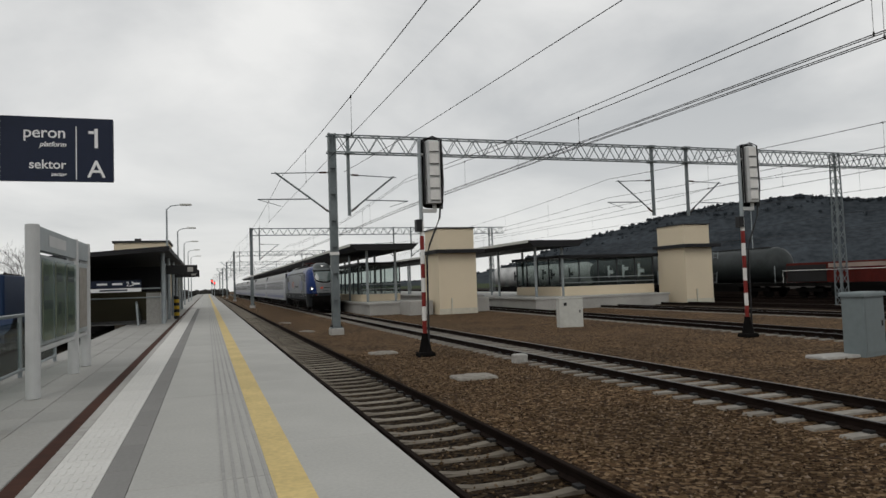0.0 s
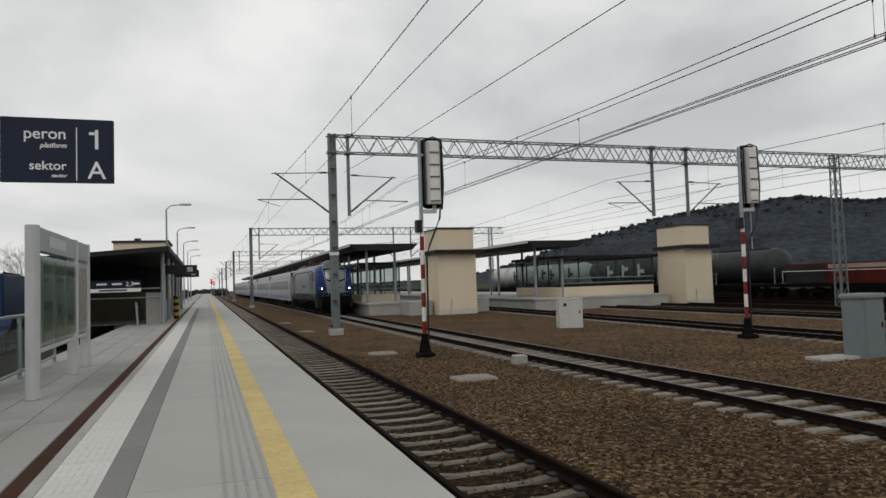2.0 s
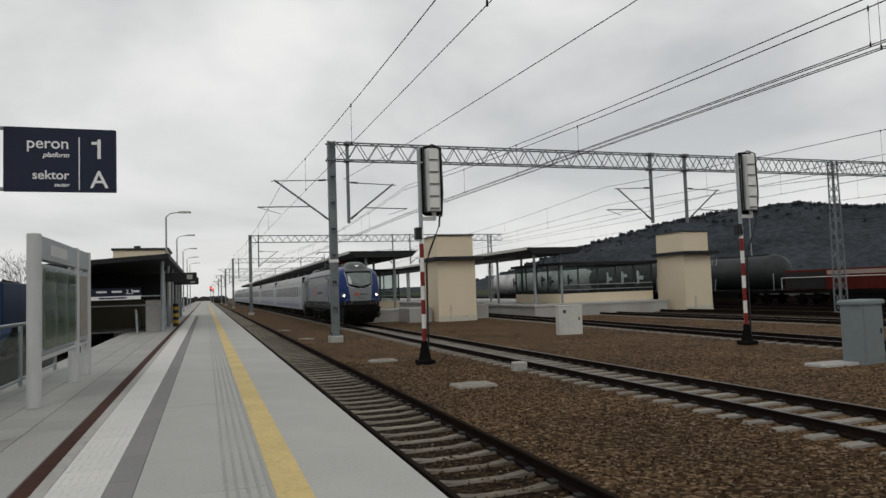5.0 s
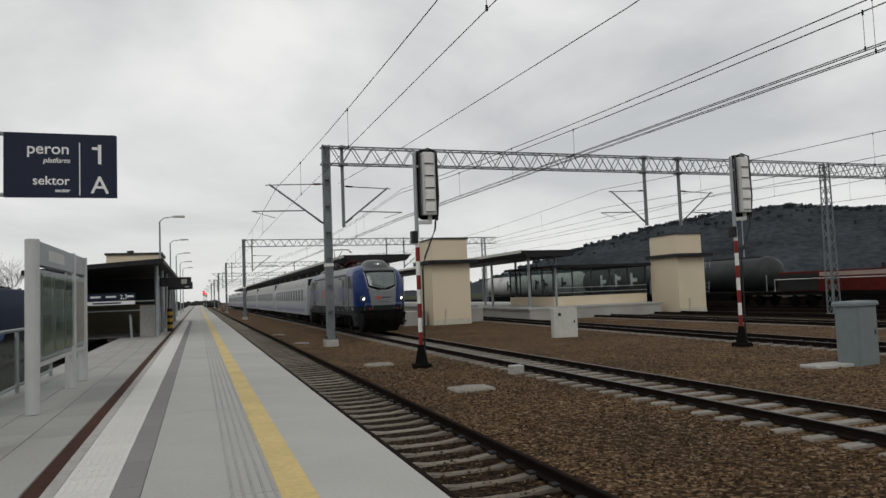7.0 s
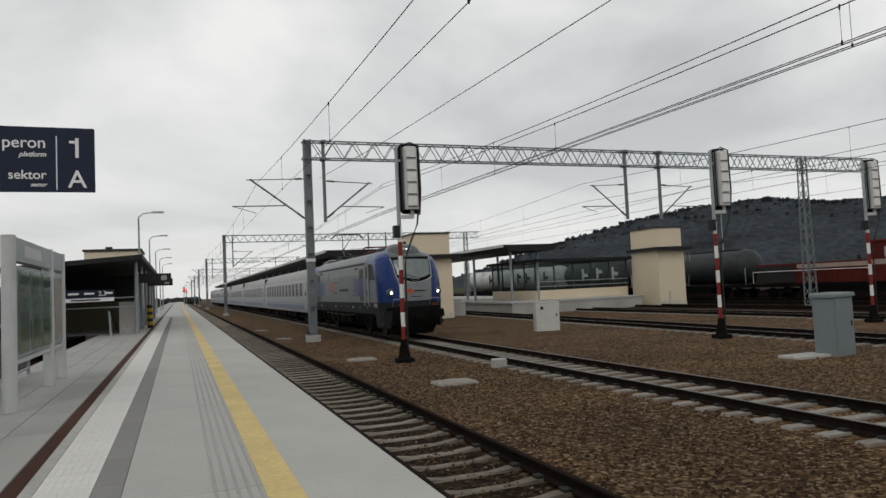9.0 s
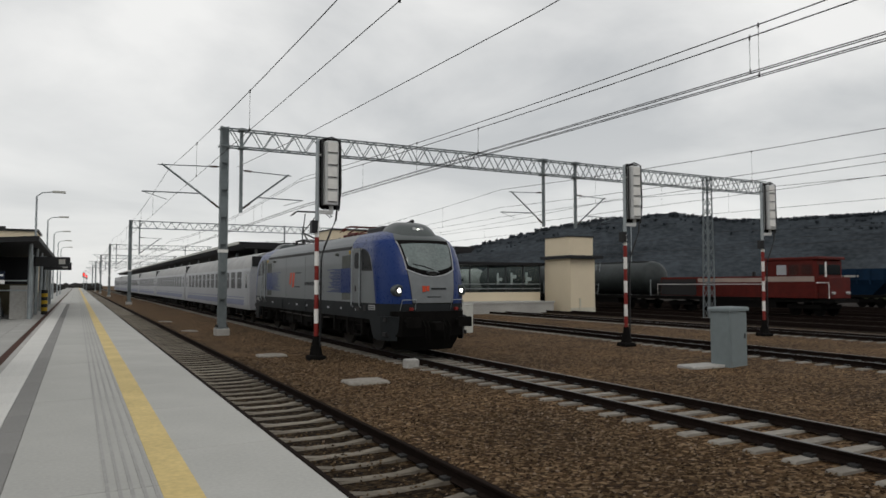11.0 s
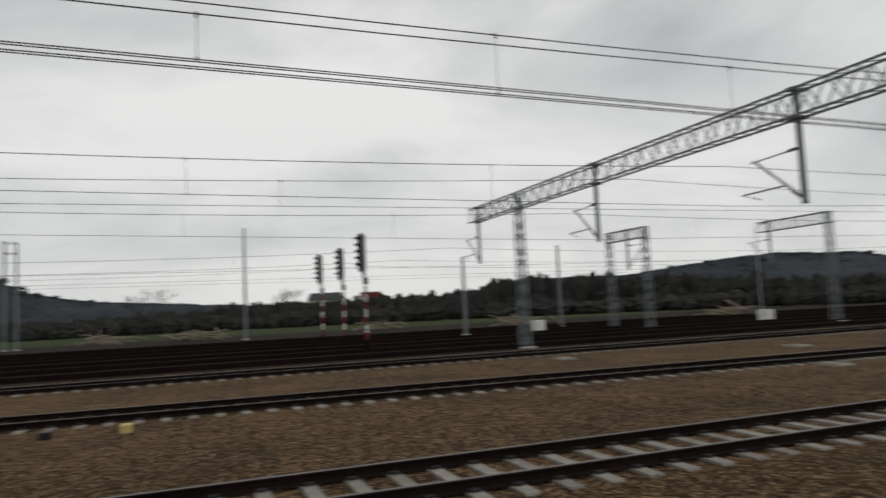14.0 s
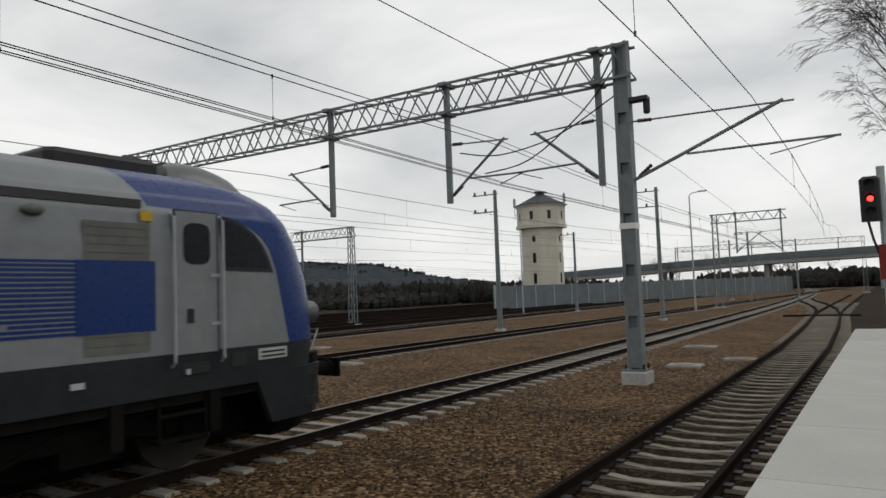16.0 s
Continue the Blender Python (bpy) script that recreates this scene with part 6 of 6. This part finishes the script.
for k in range(2):
    dsp = thing("departure_display", "dark hanging departure display", "display", (0, 36.5 + 9 * k, 0), "departure displays")
    b = B()
    b.box(-1.55, -0.15, -0.1, 0.1, 3.0, 3.42, 0, 0.02)
    part("case", b, BLACK, dsp)
    b = B()
    b.bar((-1.6, 0, 3.3), (-1.55, 0, 3.3), 0.04, 5)
    b.bar((-1.62, 0, PZ), (-1.62, 0, 3.5), 0.06, 6)
    part("post", b, GALV, dsp)
    b = B()
    b.box(-0.6, -0.35, -0.12, -0.101, 3.1, 3.32)
    part("text_bar", b, CONC, dsp)
hp = thing("hazard_post", "short post with black and yellow bands", "post", (-1.25, 40, PZ))
for k in range(7):
    b = B()
    b.lathe([(0.14, 0.002 + k * 0.17), (0.14, 0.17 + k * 0.17)], n=12)
    part("band", b, HAZY if k % 2 else BLACK, hp)

fn = thing("platform_railing", "galvanised railing with clear panels along the platform back", "railing")
for k in range(9):
    y = 6 + k * 1.5
    b = B()
    b.box(-2.93, -2.87, y - 0.03, y + 0.03, PZ, PZ + 1.1)
    part("post", b, GALV, fn)
    if k < 8:
        b = B()
        b.box(-2.906, -2.894, y + 0.06, y + 1.44, PZ + 0.18, PZ + 0.98)
        part("clear_panel", b, PGLASS, fn)
for z in (0.12, 1.1):
    b = B()
    b.bar((-2.9, 6, PZ + z), (-2.9, 18.0, PZ + z), 0.03, 6)
    part("rail", b, GALV, fn)
cabinet("white_box", -3.6, 13.5, 0.7, 0.7, 1.7, WHITE, "white utility box behind the railing", False)


def car(x, y, rz, m, label):
    c = thing("parked_car", label, "car", (x, y, -0.2), rz=rz)
    prof = [(-2.1, 0.35), (-2.05, 0.75), (-1.2, 0.9), (-0.55, 1.38), (0.9, 1.42), (1.6, 0.98), (2.1, 0.9), (2.15, 0.35)]
    b = B()
    n = len(prof)
    b.add([(-0.85, px, pz) for px, pz in prof] + [(0.85, px, pz) for px, pz in prof], [tuple(range(n))[::-1], tuple(range(n, 2 * n))] + [(i, (i + 1) % n, n + (i + 1) % n, n + i) for i in range(n)])
    part("body", b, m, c)
    for s in (-1, 1):
        b = B()
        xo = s * 0.853
        w = [(-1.1, 0.92), (-0.55, 1.3), (0.85, 1.34), (1.4, 0.98)]
        b.add([(xo, py, pz) for py, pz in w] + [(xo + s * 0.01, py, pz) for py, pz in w], [(0, 1, 2, 3), (4, 5, 6, 7), (0, 1, 5, 4), (1, 2, 6, 5), (2, 3, 7, 6), (3, 0, 4, 7)])
        part("side_window", b, VGLASS, c)
        for yy in (-1.3, 1.3):
            b = B()
            b.lathe([(0.12, s * 0.6), (0.31, s * 0.62), (0.31, s * 0.84), (0.2, s * 0.87)], (0, yy, 0.31), 14, "x")
            part("wheel", b, BLACK, c)
    return c


car(-7.5, 24, 20, CARW, "white parked car behind the railing")
car(-8.2, 30, 10, CARW, "pale parked car behind the railing")
car(-9.0, 38, 0, TARP, "dark blue parked car behind the platform")
b = B()
b.box(-22, -12.0, 52, 62, -0.2, 3.6, 0, 0.1)
solid("blue_container", b, TARP, "dark blue covered lorry body behind the platform", "container")

# ---- red light signal by the platform end ----
rs = thing("platform_signal", "black light signal showing red on a grey post", "railway signal", (1.07, -13.5, 0))
b = B()
b.bar((-0.16, -0.04, PZ), (-0.16, -0.04, 4.0), 0.06, 10)
part("post", b, GALV, rs)
b = B()
b.prism([(0.145 * math.cos(a), 0.09 + 0.08 * math.sin(a)) for a in np.linspace(0, 2 * math.pi, 13)[:-1]], 3.12, 3.84, 0, 0.05)
hd = part("signal_head", b, BLACK, rs)
for k, m in enumerate((BLACK, REDL, BLACK)):
    b = B()
    b.lathe([(0.045, 0.17), (0.045, 0.182), (0.02, 0.186)], (0, 0, 3.26 + k * 0.22), 14, "y")
    part("lens", b, m, hd, "glowing red lens" if k == 1 else "")
    b = B()
    b.add([(0.085 * math.cos(a), yy, 3.26 + k * 0.22 + 0.085 * math.sin(a)) for yy in (0.165, 0.30) for a in np.linspace(0.2, 2.94, 9)], [(i, i + 1, 10 + i, 9 + i) for i in range(8)])
    part("hood", b, BLACK, hd)
b = B()
b.path([(0.05, 0.05, 3.12), (0.0, 0.02, 2.85), (-0.1, 0.02, 2.5)], 0.022, 6)
part("cable", b, BLACK, rs)
b = B()
b.box(-0.26, -0.06, 0.04, 0.06, 2.2, 2.75)
part("marker_plate", b, RED, rs)

# ---- freight in the yard ----
def wagon_frame(parent, y0, y1, x=0.0):
    b = B()
    b.box(x - 1.3, x + 1.3, y0, y1, 0.95, 1.2)
    b.box(x - 1.2, x + 1.2, y0 + 4.5, y1 - 4.5, 0.5, 0.95)
    part("underframe", b, UNDER, parent)
    for yc in (y0 + 2.4, y1 - 2.4):
        b = B()
        for yy in (yc - 0.9, yc + 0.9):
            for s in (-1, 1):
                b.lathe([(0.2, s * 0.66), (0.46, s * 0.68), (0.46, s * 0.8), (0.2, s * 0.82)], (x, yy, 0.46), 16, "x")
        b.box(x - 1.1, x + 1.1, yc - 1.3, yc + 1.3, 0.5, 0.8)
        part("bogie", b, UNDER, parent)


def tank_wagon(x, y0, L_, m, label, letters):
    w = thing("tank_wagon", label, "tank wagon", (x, y0, 0), "freight wagons")
    wagon_frame(w, 0, L_)
    b = B()
    b.lathe([(0.3, 0.35), (1.0, 0.5), (1.4, 0.85), (1.5, 1.3), (1.5, L_ - 1.3), (1.4, L_ - 0.85), (1.0, L_ - 0.5), (0.3, L_ - 0.35)], (0, 0, 2.75), 28, "y")
    part("tank", b, m, w, smooth=True)
    b = B()
    b.box(-0.5, 0.5, 1.5, L_ - 1.5, 4.2, 4.27)
    part("walkway", b, DSTEEL, w)
    b = B()
    for s in (-0.3, 0.3):
        b.bar((-1.55, L_ / 2 + s, 1.2), (-1.2, L_ / 2 + s, 4.2), 0.03, 4)
    for k in range(8):
        u = (k + 0.5) / 8
        b.bar((-1.55 + 0.35 * u, L_ / 2 - 0.3, 1.2 + 3 * u), (-1.55 + 0.35 * u, L_ / 2 + 0.3, 1.2 + 3 * u), 0.02, 4)
    part("ladder", b, GALV, w)
    for s in (-1.3, 1.3):
        b = B()
        b.bar((s, 0.2, 1.2), (s, 0.2, 2.6), 0.04, 4)
        part("end_post", b, GALV, w)
    for k, y in enumerate(letters):
        b = B()
        b.box(-1.56, -1.50, y, y + 0.35, 2.1, 3.5)
        b.box(-1.56, -1.50, y - 0.75, y - 0.001, 2.55 + 0.3 * (k % 2), 2.95 + 0.3 * (k % 2))
        part("mark", b, TXT if m is TANKD else BLACK, w, "plain letter-sized mark")
    return w


tank_wagon(46, 46.4, 14.5, TANKD, "dark tank wagon with a pale mark", [10.2])
tank_wagon(46, 62.2, 14.5, TANKD, "dark tank wagon with pale marks", [3, 6, 9])
tank_wagon(46, 78, 14.5, TANKW, "dirty white tank wagon with dark marks", [2.5, 5, 7.5, 10])
tank_wagon(46, 93.4, 14.5, TANKW, "dirty white tank wagon with dark marks", [4])

sl_ = thing("shunting_locomotive", "red diesel shunting locomotive with a cream band", "locomotive", (46, 29.8, 0))
wagon_frame(sl_, 0, 16)
b = B()
b.box(-1.2, 1.2, 5.31, 15.8, 1.25, 2.78, 0, 0.12)
part("long_hood", b, LRED, sl_)
b = B()
b.box(-1.24, -1.201, 11.8, 15.6, 1.3, 2.6)
part("engine_louvre", b, BLACK, sl_, "sooty louvred engine panel")
for k in range(5):
    b = B()
    b.box(-1.225, -1.201, 5.7 + k * 1.2, 6.6 + k * 1.2, 1.45, 2.2)
    part("hood_door", b, LRED, sl_)
b = B()
b.bar((0.3, 7.5, 2.78), (0.3, 7.5, 3.15), 0.14, 10)
part("exhaust", b, BLACK, sl_)
b = B()
b.box(-1.3, 1.3, 0.5, 1.3, 1.25, 2.7, 0, 0.12)
part("short_hood", b, LRED, sl_)
b = B()
b.box(-1.5, 1.5, 1.2, 5.3, 1.25, 3.9, 0, 0.15)
b.box(-1.55, 1.55, 1.0, 5.5, 3.9, 4.08, 0, 0.1)
cb = part("cab", b, LRED, sl_)
for y in (1.5, 2.45, 3.4):
    b = B()
    b.box(-1.53, -1.499, y, y + 0.75, 2.85, 3.55)
    part("cab_window", b, PGLASS if y < 3 else COACH, cb)
b = B()
b.box(-1.15, 1.15, 1.16, 1.199, 2.85, 3.55)
part("cab_window", b, VGLASS, cb)
b = B()
b.box(-1.52, -1.501, 1.3, 5.2, 2.38, 2.74)
part("cream_band", b, CREAM, sl_)
b = B()
b.box(-1.222, -1.201, 5.5, 11.6, 2.36, 2.66)
part("cream_band", b, CREAM, sl_)
b = B()
b.path([(-1.45, 0.3, 1.25), (-1.45, 0.3, 2.3), (-1.45, 1.2, 2.3)], 0.03, 4)
b.path([(-1.45, 4.6, 1.25), (-1.45, 4.6, 2.2), (-1.45, 15.8, 2.2), (-1.45, 15.8, 1.25)], 0.025, 4)
part("handrail", b, WHITE, sl_)
for s in (-0.8, 0.8):
    b = B()
    b.lathe([(0.05, 0.3), (0.1, 0.32), (0.1, 0.5)], (s, 0, 1.6), 10, "y")
    part("headlight", b, HEADG, sl_)
b = B()
b.bar((-1.3, 0.6, 2.7), (-1.3, 0.6, 3.7), 0.05, 6)
part("antenna", b, WHITE, sl_)


def hopper(x, y0, L_, label):
    h = thing("hopper_wagon", label, "hopper wagon", (x, y0, 0), "freight wagons")
    wagon_frame(h, 0, L_)
    b = B()
    zt = 3.65
    b.add([(-1.4, 0.4, zt), (1.4, 0.4, zt), (1.4, L_ - 0.4, zt), (-1.4, L_ - 0.4, zt), (-1.45, 0.4, 2.6), (1.45, 0.4, 2.6), (1.45, L_ - 0.4, 2.6), (-1.45, L_ - 0.4, 2.6),
           (-0.9, 2.2, 1.2), (0.9, 2.2, 1.2), (0.9, L_ - 2.2, 1.2), (-0.9, L_ - 2.2, 1.2)],
          [(0, 1, 2, 3), (0, 4, 5, 1), (1, 5, 6, 2), (2, 6, 7, 3), (3, 7, 4, 0), (4, 8, 9, 5), (5, 9, 10, 6), (6, 10, 11, 7), (7, 11, 8, 4), (8, 11, 10, 9)])
    part("hopper_body", b, HBLUE, h)
    for k in range(8):
        b = B()
        y = 0.8 + k * (L_ - 1.6) / 7
        b.box(-1.53, -1.42, y - 0.06, y + 0.06, 2.2, 3.6)
        part("rib", b, HBLUE, h)
    b = B()
    b.box(-1.5, -1.451, L_ * 0.3, L_ * 0.62, 2.85, 3.05)
    part("mark", b, CONC, h)
    b = B()
    b.add([(-1.2, 0.0, 3.75), (1.2, 0.0, 3.75), (1.2, 1.4, 3.5), (-1.2, 1.4, 3.5), (-1.2, 0.0, 3.68), (1.2, 0.0, 3.68), (1.2, 1.4, 3.43), (-1.2, 1.4, 3.43)],
          [(0, 1, 2, 3), (4, 7, 6, 5), (0, 4, 5, 1), (1, 5, 6, 2), (2, 6, 7, 3), (3, 7, 4, 0)])
    part("end_platform", b, COACH, h)
    return h


hopper(67, 26.0, 10.4, "blue hopper wagon with ribbed sides")
hopper(67, 37.9, 10.4, "dark blue hopper wagon with ribbed sides")

# ---- yard background ----
wt = thing("water_tower", "old cream plastered water tower with a slate roof", "water tower", (57.7, -126, 0))
b = B()
oct_ = [(math.cos(math.pi / 8 + k * math.pi / 4), math.sin(math.pi / 8 + k * math.pi / 4)) for k in range(8)]
b.prism([(x * 4.0, y * 4.0) for x, y in oct_], -0.2, 14.2)
part("shaft", b, PLAST, wt)
b = B()
b.prism([(x * 4.7, y * 4.7) for x, y in oct_], 14.9, 18.4)
part("tank_storey", b, PLAST, wt)
b = B()
b.prism([(x * 4.95, y * 4.95) for x, y in oct_], 14.2, 14.9)
b.prism([(x * 4.95, y * 4.95) for x, y in oct_], 18.4, 18.75)
part("cornice", b, PLAST, wt)
b = B()
b.add([(x * 5.3, y * 5.3, 18.75) for x, y in oct_] + [(x * 1.3, y * 1.3, 20.7) for x, y in oct_], [(i, (i + 1) % 8, 8 + (i + 1) % 8, 8 + i) for i in range(8)] + [tuple(range(8))[::-1], tuple(range(8, 16))])
part("roof", b, SLATE, wt)
b = B()
b.prism([(x * 0.9, y * 0.9) for x, y in oct_], 20.7, 21.3)
b.prism([(x * 1.3, y * 1.3) for x, y in oct_], 21.3, 21.5)
part("lantern", b, SLATE, wt)
for k in range(8):
    a = k * math.pi / 4
    for r, z0, z1 in ((4.32, 15.8, 17.4), (3.66, 11.5, 12.6), (3.66, 7.5, 9.4), (3.66, 3.5, 5.5)):
        if z0 < 13 and k % 2:
            continue
        b = B()
        dx, dy = math.cos(a), math.sin(a)
        c = Vector((dx * r, dy * r, 0))
        u = Vector((-dy, dx, 0)) * 0.33
        nrm = Vector((dx, dy, 0)) * 0.08
        vs = [c - u, c + u, c + u + nrm, c - u + nrm]
        b.add([(v.x, v.y, z) for z in (z0, z1) for v in vs], [(0, 1, 2, 3), (4, 5, 6, 7), (0, 1, 5, 4), (1, 2, 6, 5), (2, 3, 7, 6), (3, 0, 4, 7)])
        part("window", b, VGLASS, wt)
for sx in (-5.2, 5.4):
    b = B()
    b.bar((sx, 0.5, 16.5), (sx, 0.5, 20.8), 0.06, 5)
    b.box(sx - 0.2, sx + 0.2, 0.3, 0.7, 18.9, 20.6)
    b.bar((sx, 0.5, 17.3), (sx * 0.82, 0.4, 17.3), 0.06, 5)
    b.bar((sx, 0.5, 19.0), (sx * 0.82, 0.4, 19.0), 0.06, 5)
    part("antenna", b, GALV, wt)

nw = thing("noise_wall", "grey panelled noise wall along the yard", "wall")
A, C = Vector((46, -84, 0)), Vector((20, -182, 0))
nseg = 24
for k in range(nseg):
    p, q = A.lerp(C, k / nseg), A.lerp(C, (k + 1) / nseg)
    d = (q - p).normalized()
    nr = Vector((-d.y, d.x, 0)) * 0.06
    a, e = p + d * 0.12, q - d * 0.12
    b = B()
    b.add([(v.x, v.y, z) for z in (-0.2, 3.0 + 0.12 * (k // 6)) for v in (a - nr, e - nr, e + nr, a + nr)], [(0, 1, 2, 3), (4, 5, 6, 7), (0, 1, 5, 4), (1, 2, 6, 5), (2, 3, 7, 6), (3, 0, 4, 7)])
    part("panel", b, NOISEW, nw)
    b = B()
    b.box(p.x - 0.12, p.x + 0.12, p.y - 0.12, p.y + 0.12, -0.2, 3.15 + 0.12 * (k // 6))
    part("post", b, GALV, nw)

vd = thing("road_viaduct", "pale concrete road viaduct across the tracks", "bridge")
vx = [-70, -30, 2, 26, 50, 78, 110, 150]
vz = [8.2, 8.2, 8.1, 7.6, 6.6, 5.4, 4.2, 3.2]
vy = [-205, -200, -192, -190, -188, -185, -180, -170]
for k in range(len(vx) - 3):
    b = B()
    vs = []
    for i in (k, k + 1):
        vs += [(vx[i], vy[i] + o, vz[i] + z) for o, z in ((-5, -1.0), (5, -1.0), (5, 0.1), (-5, 0.1))]
    b.add(vs, [(0, 1, 2, 3), (4, 7, 6, 5), (0, 4, 5, 1), (1, 5, 6, 2), (2, 6, 7, 3), (3, 7, 4, 0)])
    dk_ = part("deck", b, BRID, vd)
    b = B()
    vs = []
    for i in (k, k + 1):
        vs += [(vx[i], vy[i] + o, vz[i] + z) for o, z in ((5.02, -0.1), (5.2, -0.1), (5.2, 1.5), (5.02, 1.5))]
    b.add(vs, [(0, 1, 2, 3), (4, 7, 6, 5), (0, 4, 5, 1), (1, 5, 6, 2), (2, 6, 7, 3), (3, 7, 4, 0)])
    part("noise_screen", b, NOISEW, vd)
    if 0 < k < 6:
        for o in (-3, 3):
            b = B()
            b.bar((vx[k], vy[k] + o, -0.3), (vx[k], vy[k] + o, vz[k] - 1.0), 0.6, 10)
            part("pier", b, BRID, vd)

ft = thing("distant_train", "pale multiple unit train with lit headlights", "train", (22.6, -258, 0), rz=-5)
b = B()
prof = [(-1.4, 0.5), (-1.45, 2.6), (-1.2, 3.7), (-0.6, 4.1), (0.6, 4.1), (1.2, 3.7), (1.45, 2.6), (1.4, 0.5)]
b.sweep(prof, -60, -0.6)
# darker grey than the coaches, stands for the viaduct's shade on the train
part("body", b, GRILL, ft)
b = B()
b.sweep([(x * 0.97, z * 0.98 + 0.02) for x, z in prof], -0.6, 0.0)
part("nose", b, COACHR, ft)
b = B()
b.box(-1.1, 1.1, 0.0, 0.03, 2.2, 3.4)
part("windscreen", b, VGLASS, ft)
for s in (-0.95, 0.95):
    b = B()
    b.lathe([(0.2, 0.0), (0.2, 0.05)], (s, 0, 1.5), 10, "y")
    part("headlight", b, LAMPG, ft)


def bare_tree(x, y, h, seed, label, deep=6, droop=0.0):
    t = thing("tree", label, "tree", (x, y, -0.2))
    rng = random.Random(seed)
    tr_, cr = B(), B()

    def grow(p, d, ln, r, depth):
        q = p + d * ln
        (tr_ if depth < 2 else cr).bar(p, q, r, 5 if depth < 3 else 3, r2=r * 0.7)
        if depth >= deep:
            return
        for _ in range(3):
            nd = d + Vector((rng.uniform(-1, 1), rng.uniform(-1, 1), rng.uniform(-0.35, 0.6))) * 0.62
            nd.z -= droop * max(0, depth - 3)
            grow(p.lerp(q, rng.uniform(0.45, 1.0)), nd.normalized(), ln * rng.uniform(0.62, 0.85), max(0.007, r * 0.55), depth + 1)
    grow(Vector((0, 0, 0)), Vector((0, 0, 1)), h * 0.27, h * 0.012, 0)
    part("trunk", tr_, BARK, t)
    part("crown", cr, BARK, t, "fine bare twigs")


bare_tree(-0.1, -30, 20, 4, "large bare birch with hanging twigs beside the platform end", 8, 0.13)
bare_tree(46, -170, 14, 7, "bare tree beside the viaduct")
bare_tree(34, -215, 14, 8, "bare tree beyond the viaduct")
bare_tree(24, -222, 13, 9, "bare tree beyond the viaduct")
bare_tree(-24, 110, 12, 10, "bare tree behind the platform")
for x, y, h, q in ((62, -205, 15, 21), (54, -212, 14, 22), (44, -218, 15, 23), (28, -226, 15, 24), (70, -196, 13, 25), (84, -170, 10, 26), (92, -150, 9, 27), (14, -236, 13, 28)):
    bare_tree(x, y, h, q, "tall bare tree beyond the viaduct", 5)
for x, y, h, q in ((126, -52, 9, 31), (132, -60, 10, 32), (120, -74, 9, 33), (112, -90, 10, 34), (104, -104, 9, 35), (140, -30, 8, 36)):
    bare_tree(x, y, h, q, "dark bare tree in the scrub beyond the yard", 5)
bare_tree(95, 4, 9, 12, "bare tree beyond the sidings")
bare_tree(98, -14, 9, 13, "bare tree beyond the sidings")

RP = random.Random(9)
for x, y, n in ((86, -2, 26), (90, 8, 18), (72, -38, 22), (64, -60, 26), (88, -24, 24)):
    pl = B()
    for k in range(n):
        a = RP.uniform(0, 3.14)
        c = Vector((RP.uniform(-3, 3), RP.uniform(-3, 3), RP.uniform(0, 0.8)))
        d = Vector((math.cos(a), math.sin(a), RP.uniform(-0.1, 0.4))) * RP.uniform(0.8, 2.2)
        pl.bar(c - d, c + d, RP.uniform(0.04, 0.11), 6)
    o = solid("log_pile", pl, LOG, "heap of felled branches and logs in the grass", "logs", "stuff")
    o.location = (x, y, 0)
for x, y in ((53.0, -28.5), (47.3, -47.6)):
    cabinet("relay_box", x, y, 1.0, 0.8, 1.0, WHITE, "white relay box by the sidings", False)


def house(x, y, w, d, h, rz, label):
    hs = thing("house", label, "house", (x, y, -0.2), "houses beyond the yard", rz=rz)
    b = B()
    b.box(-w / 2, w / 2, -d / 2, d / 2, 0, h)
    part("wall", b, PLAST, hs)
    b = B()
    b.add([(-w / 2 - 0.4, -d / 2 - 0.4, h), (w / 2 + 0.4, -d / 2 - 0.4, h), (w / 2 + 0.4, d / 2 + 0.4, h), (-w / 2 - 0.4, d / 2 + 0.4, h), (-w / 2 - 0.4, 0, h + d * 0.4), (w / 2 + 0.4, 0, h + d * 0.4)],
          [(0, 1, 5, 4), (2, 3, 4, 5), (0, 4, 3), (1, 2, 5), (0, 3, 2, 1)])
    part("roof", b, LRED if w < 12 else SLATE, hs)
    for k in range(3):
        b = B()
        b.box(-w / 3 + k * w / 3 - 0.5, -w / 3 + k * w / 3 + 0.5, -d / 2 - 0.05, -d / 2 - 0.001, 1.2, 2.6)
        part("window", b, VGLASS, hs)


house(330, -88, 9, 7, 9, 70, "small pale house with a red roof among trees")
house(300, -60, 13, 8, 8, 60, "long pale house with a dark roof among trees")
house(310, -130, 13, 8, 7, 60, "low pale building among trees")

# small red signals at the far end of the platform
for x, y in ((1.25, 150), (2.1, 190)):
    fs_ = thing("far_signal", "small light signal showing red far along the platform", "railway signal", (x, y, 0))
    b = B()
    b.bar((0, 0, -0.2), (0, 0, 4.4), 0.07, 8)
    part("post", b, GALV, fs_)
    b = B()
    b.box(-0.2, 0.2, -0.1, 0.1, 3.4, 4.4, 0, 0.05)
    part("signal_head", b, BLACK, fs_)
    b = B()
    b.lathe([(0.15, -0.101), (0.15, -0.115), (0.05, -0.12)], (0, 0, 4.0), 12, "y")
    part("lens", b, REDL, fs_, "glowing red lens")

motions()
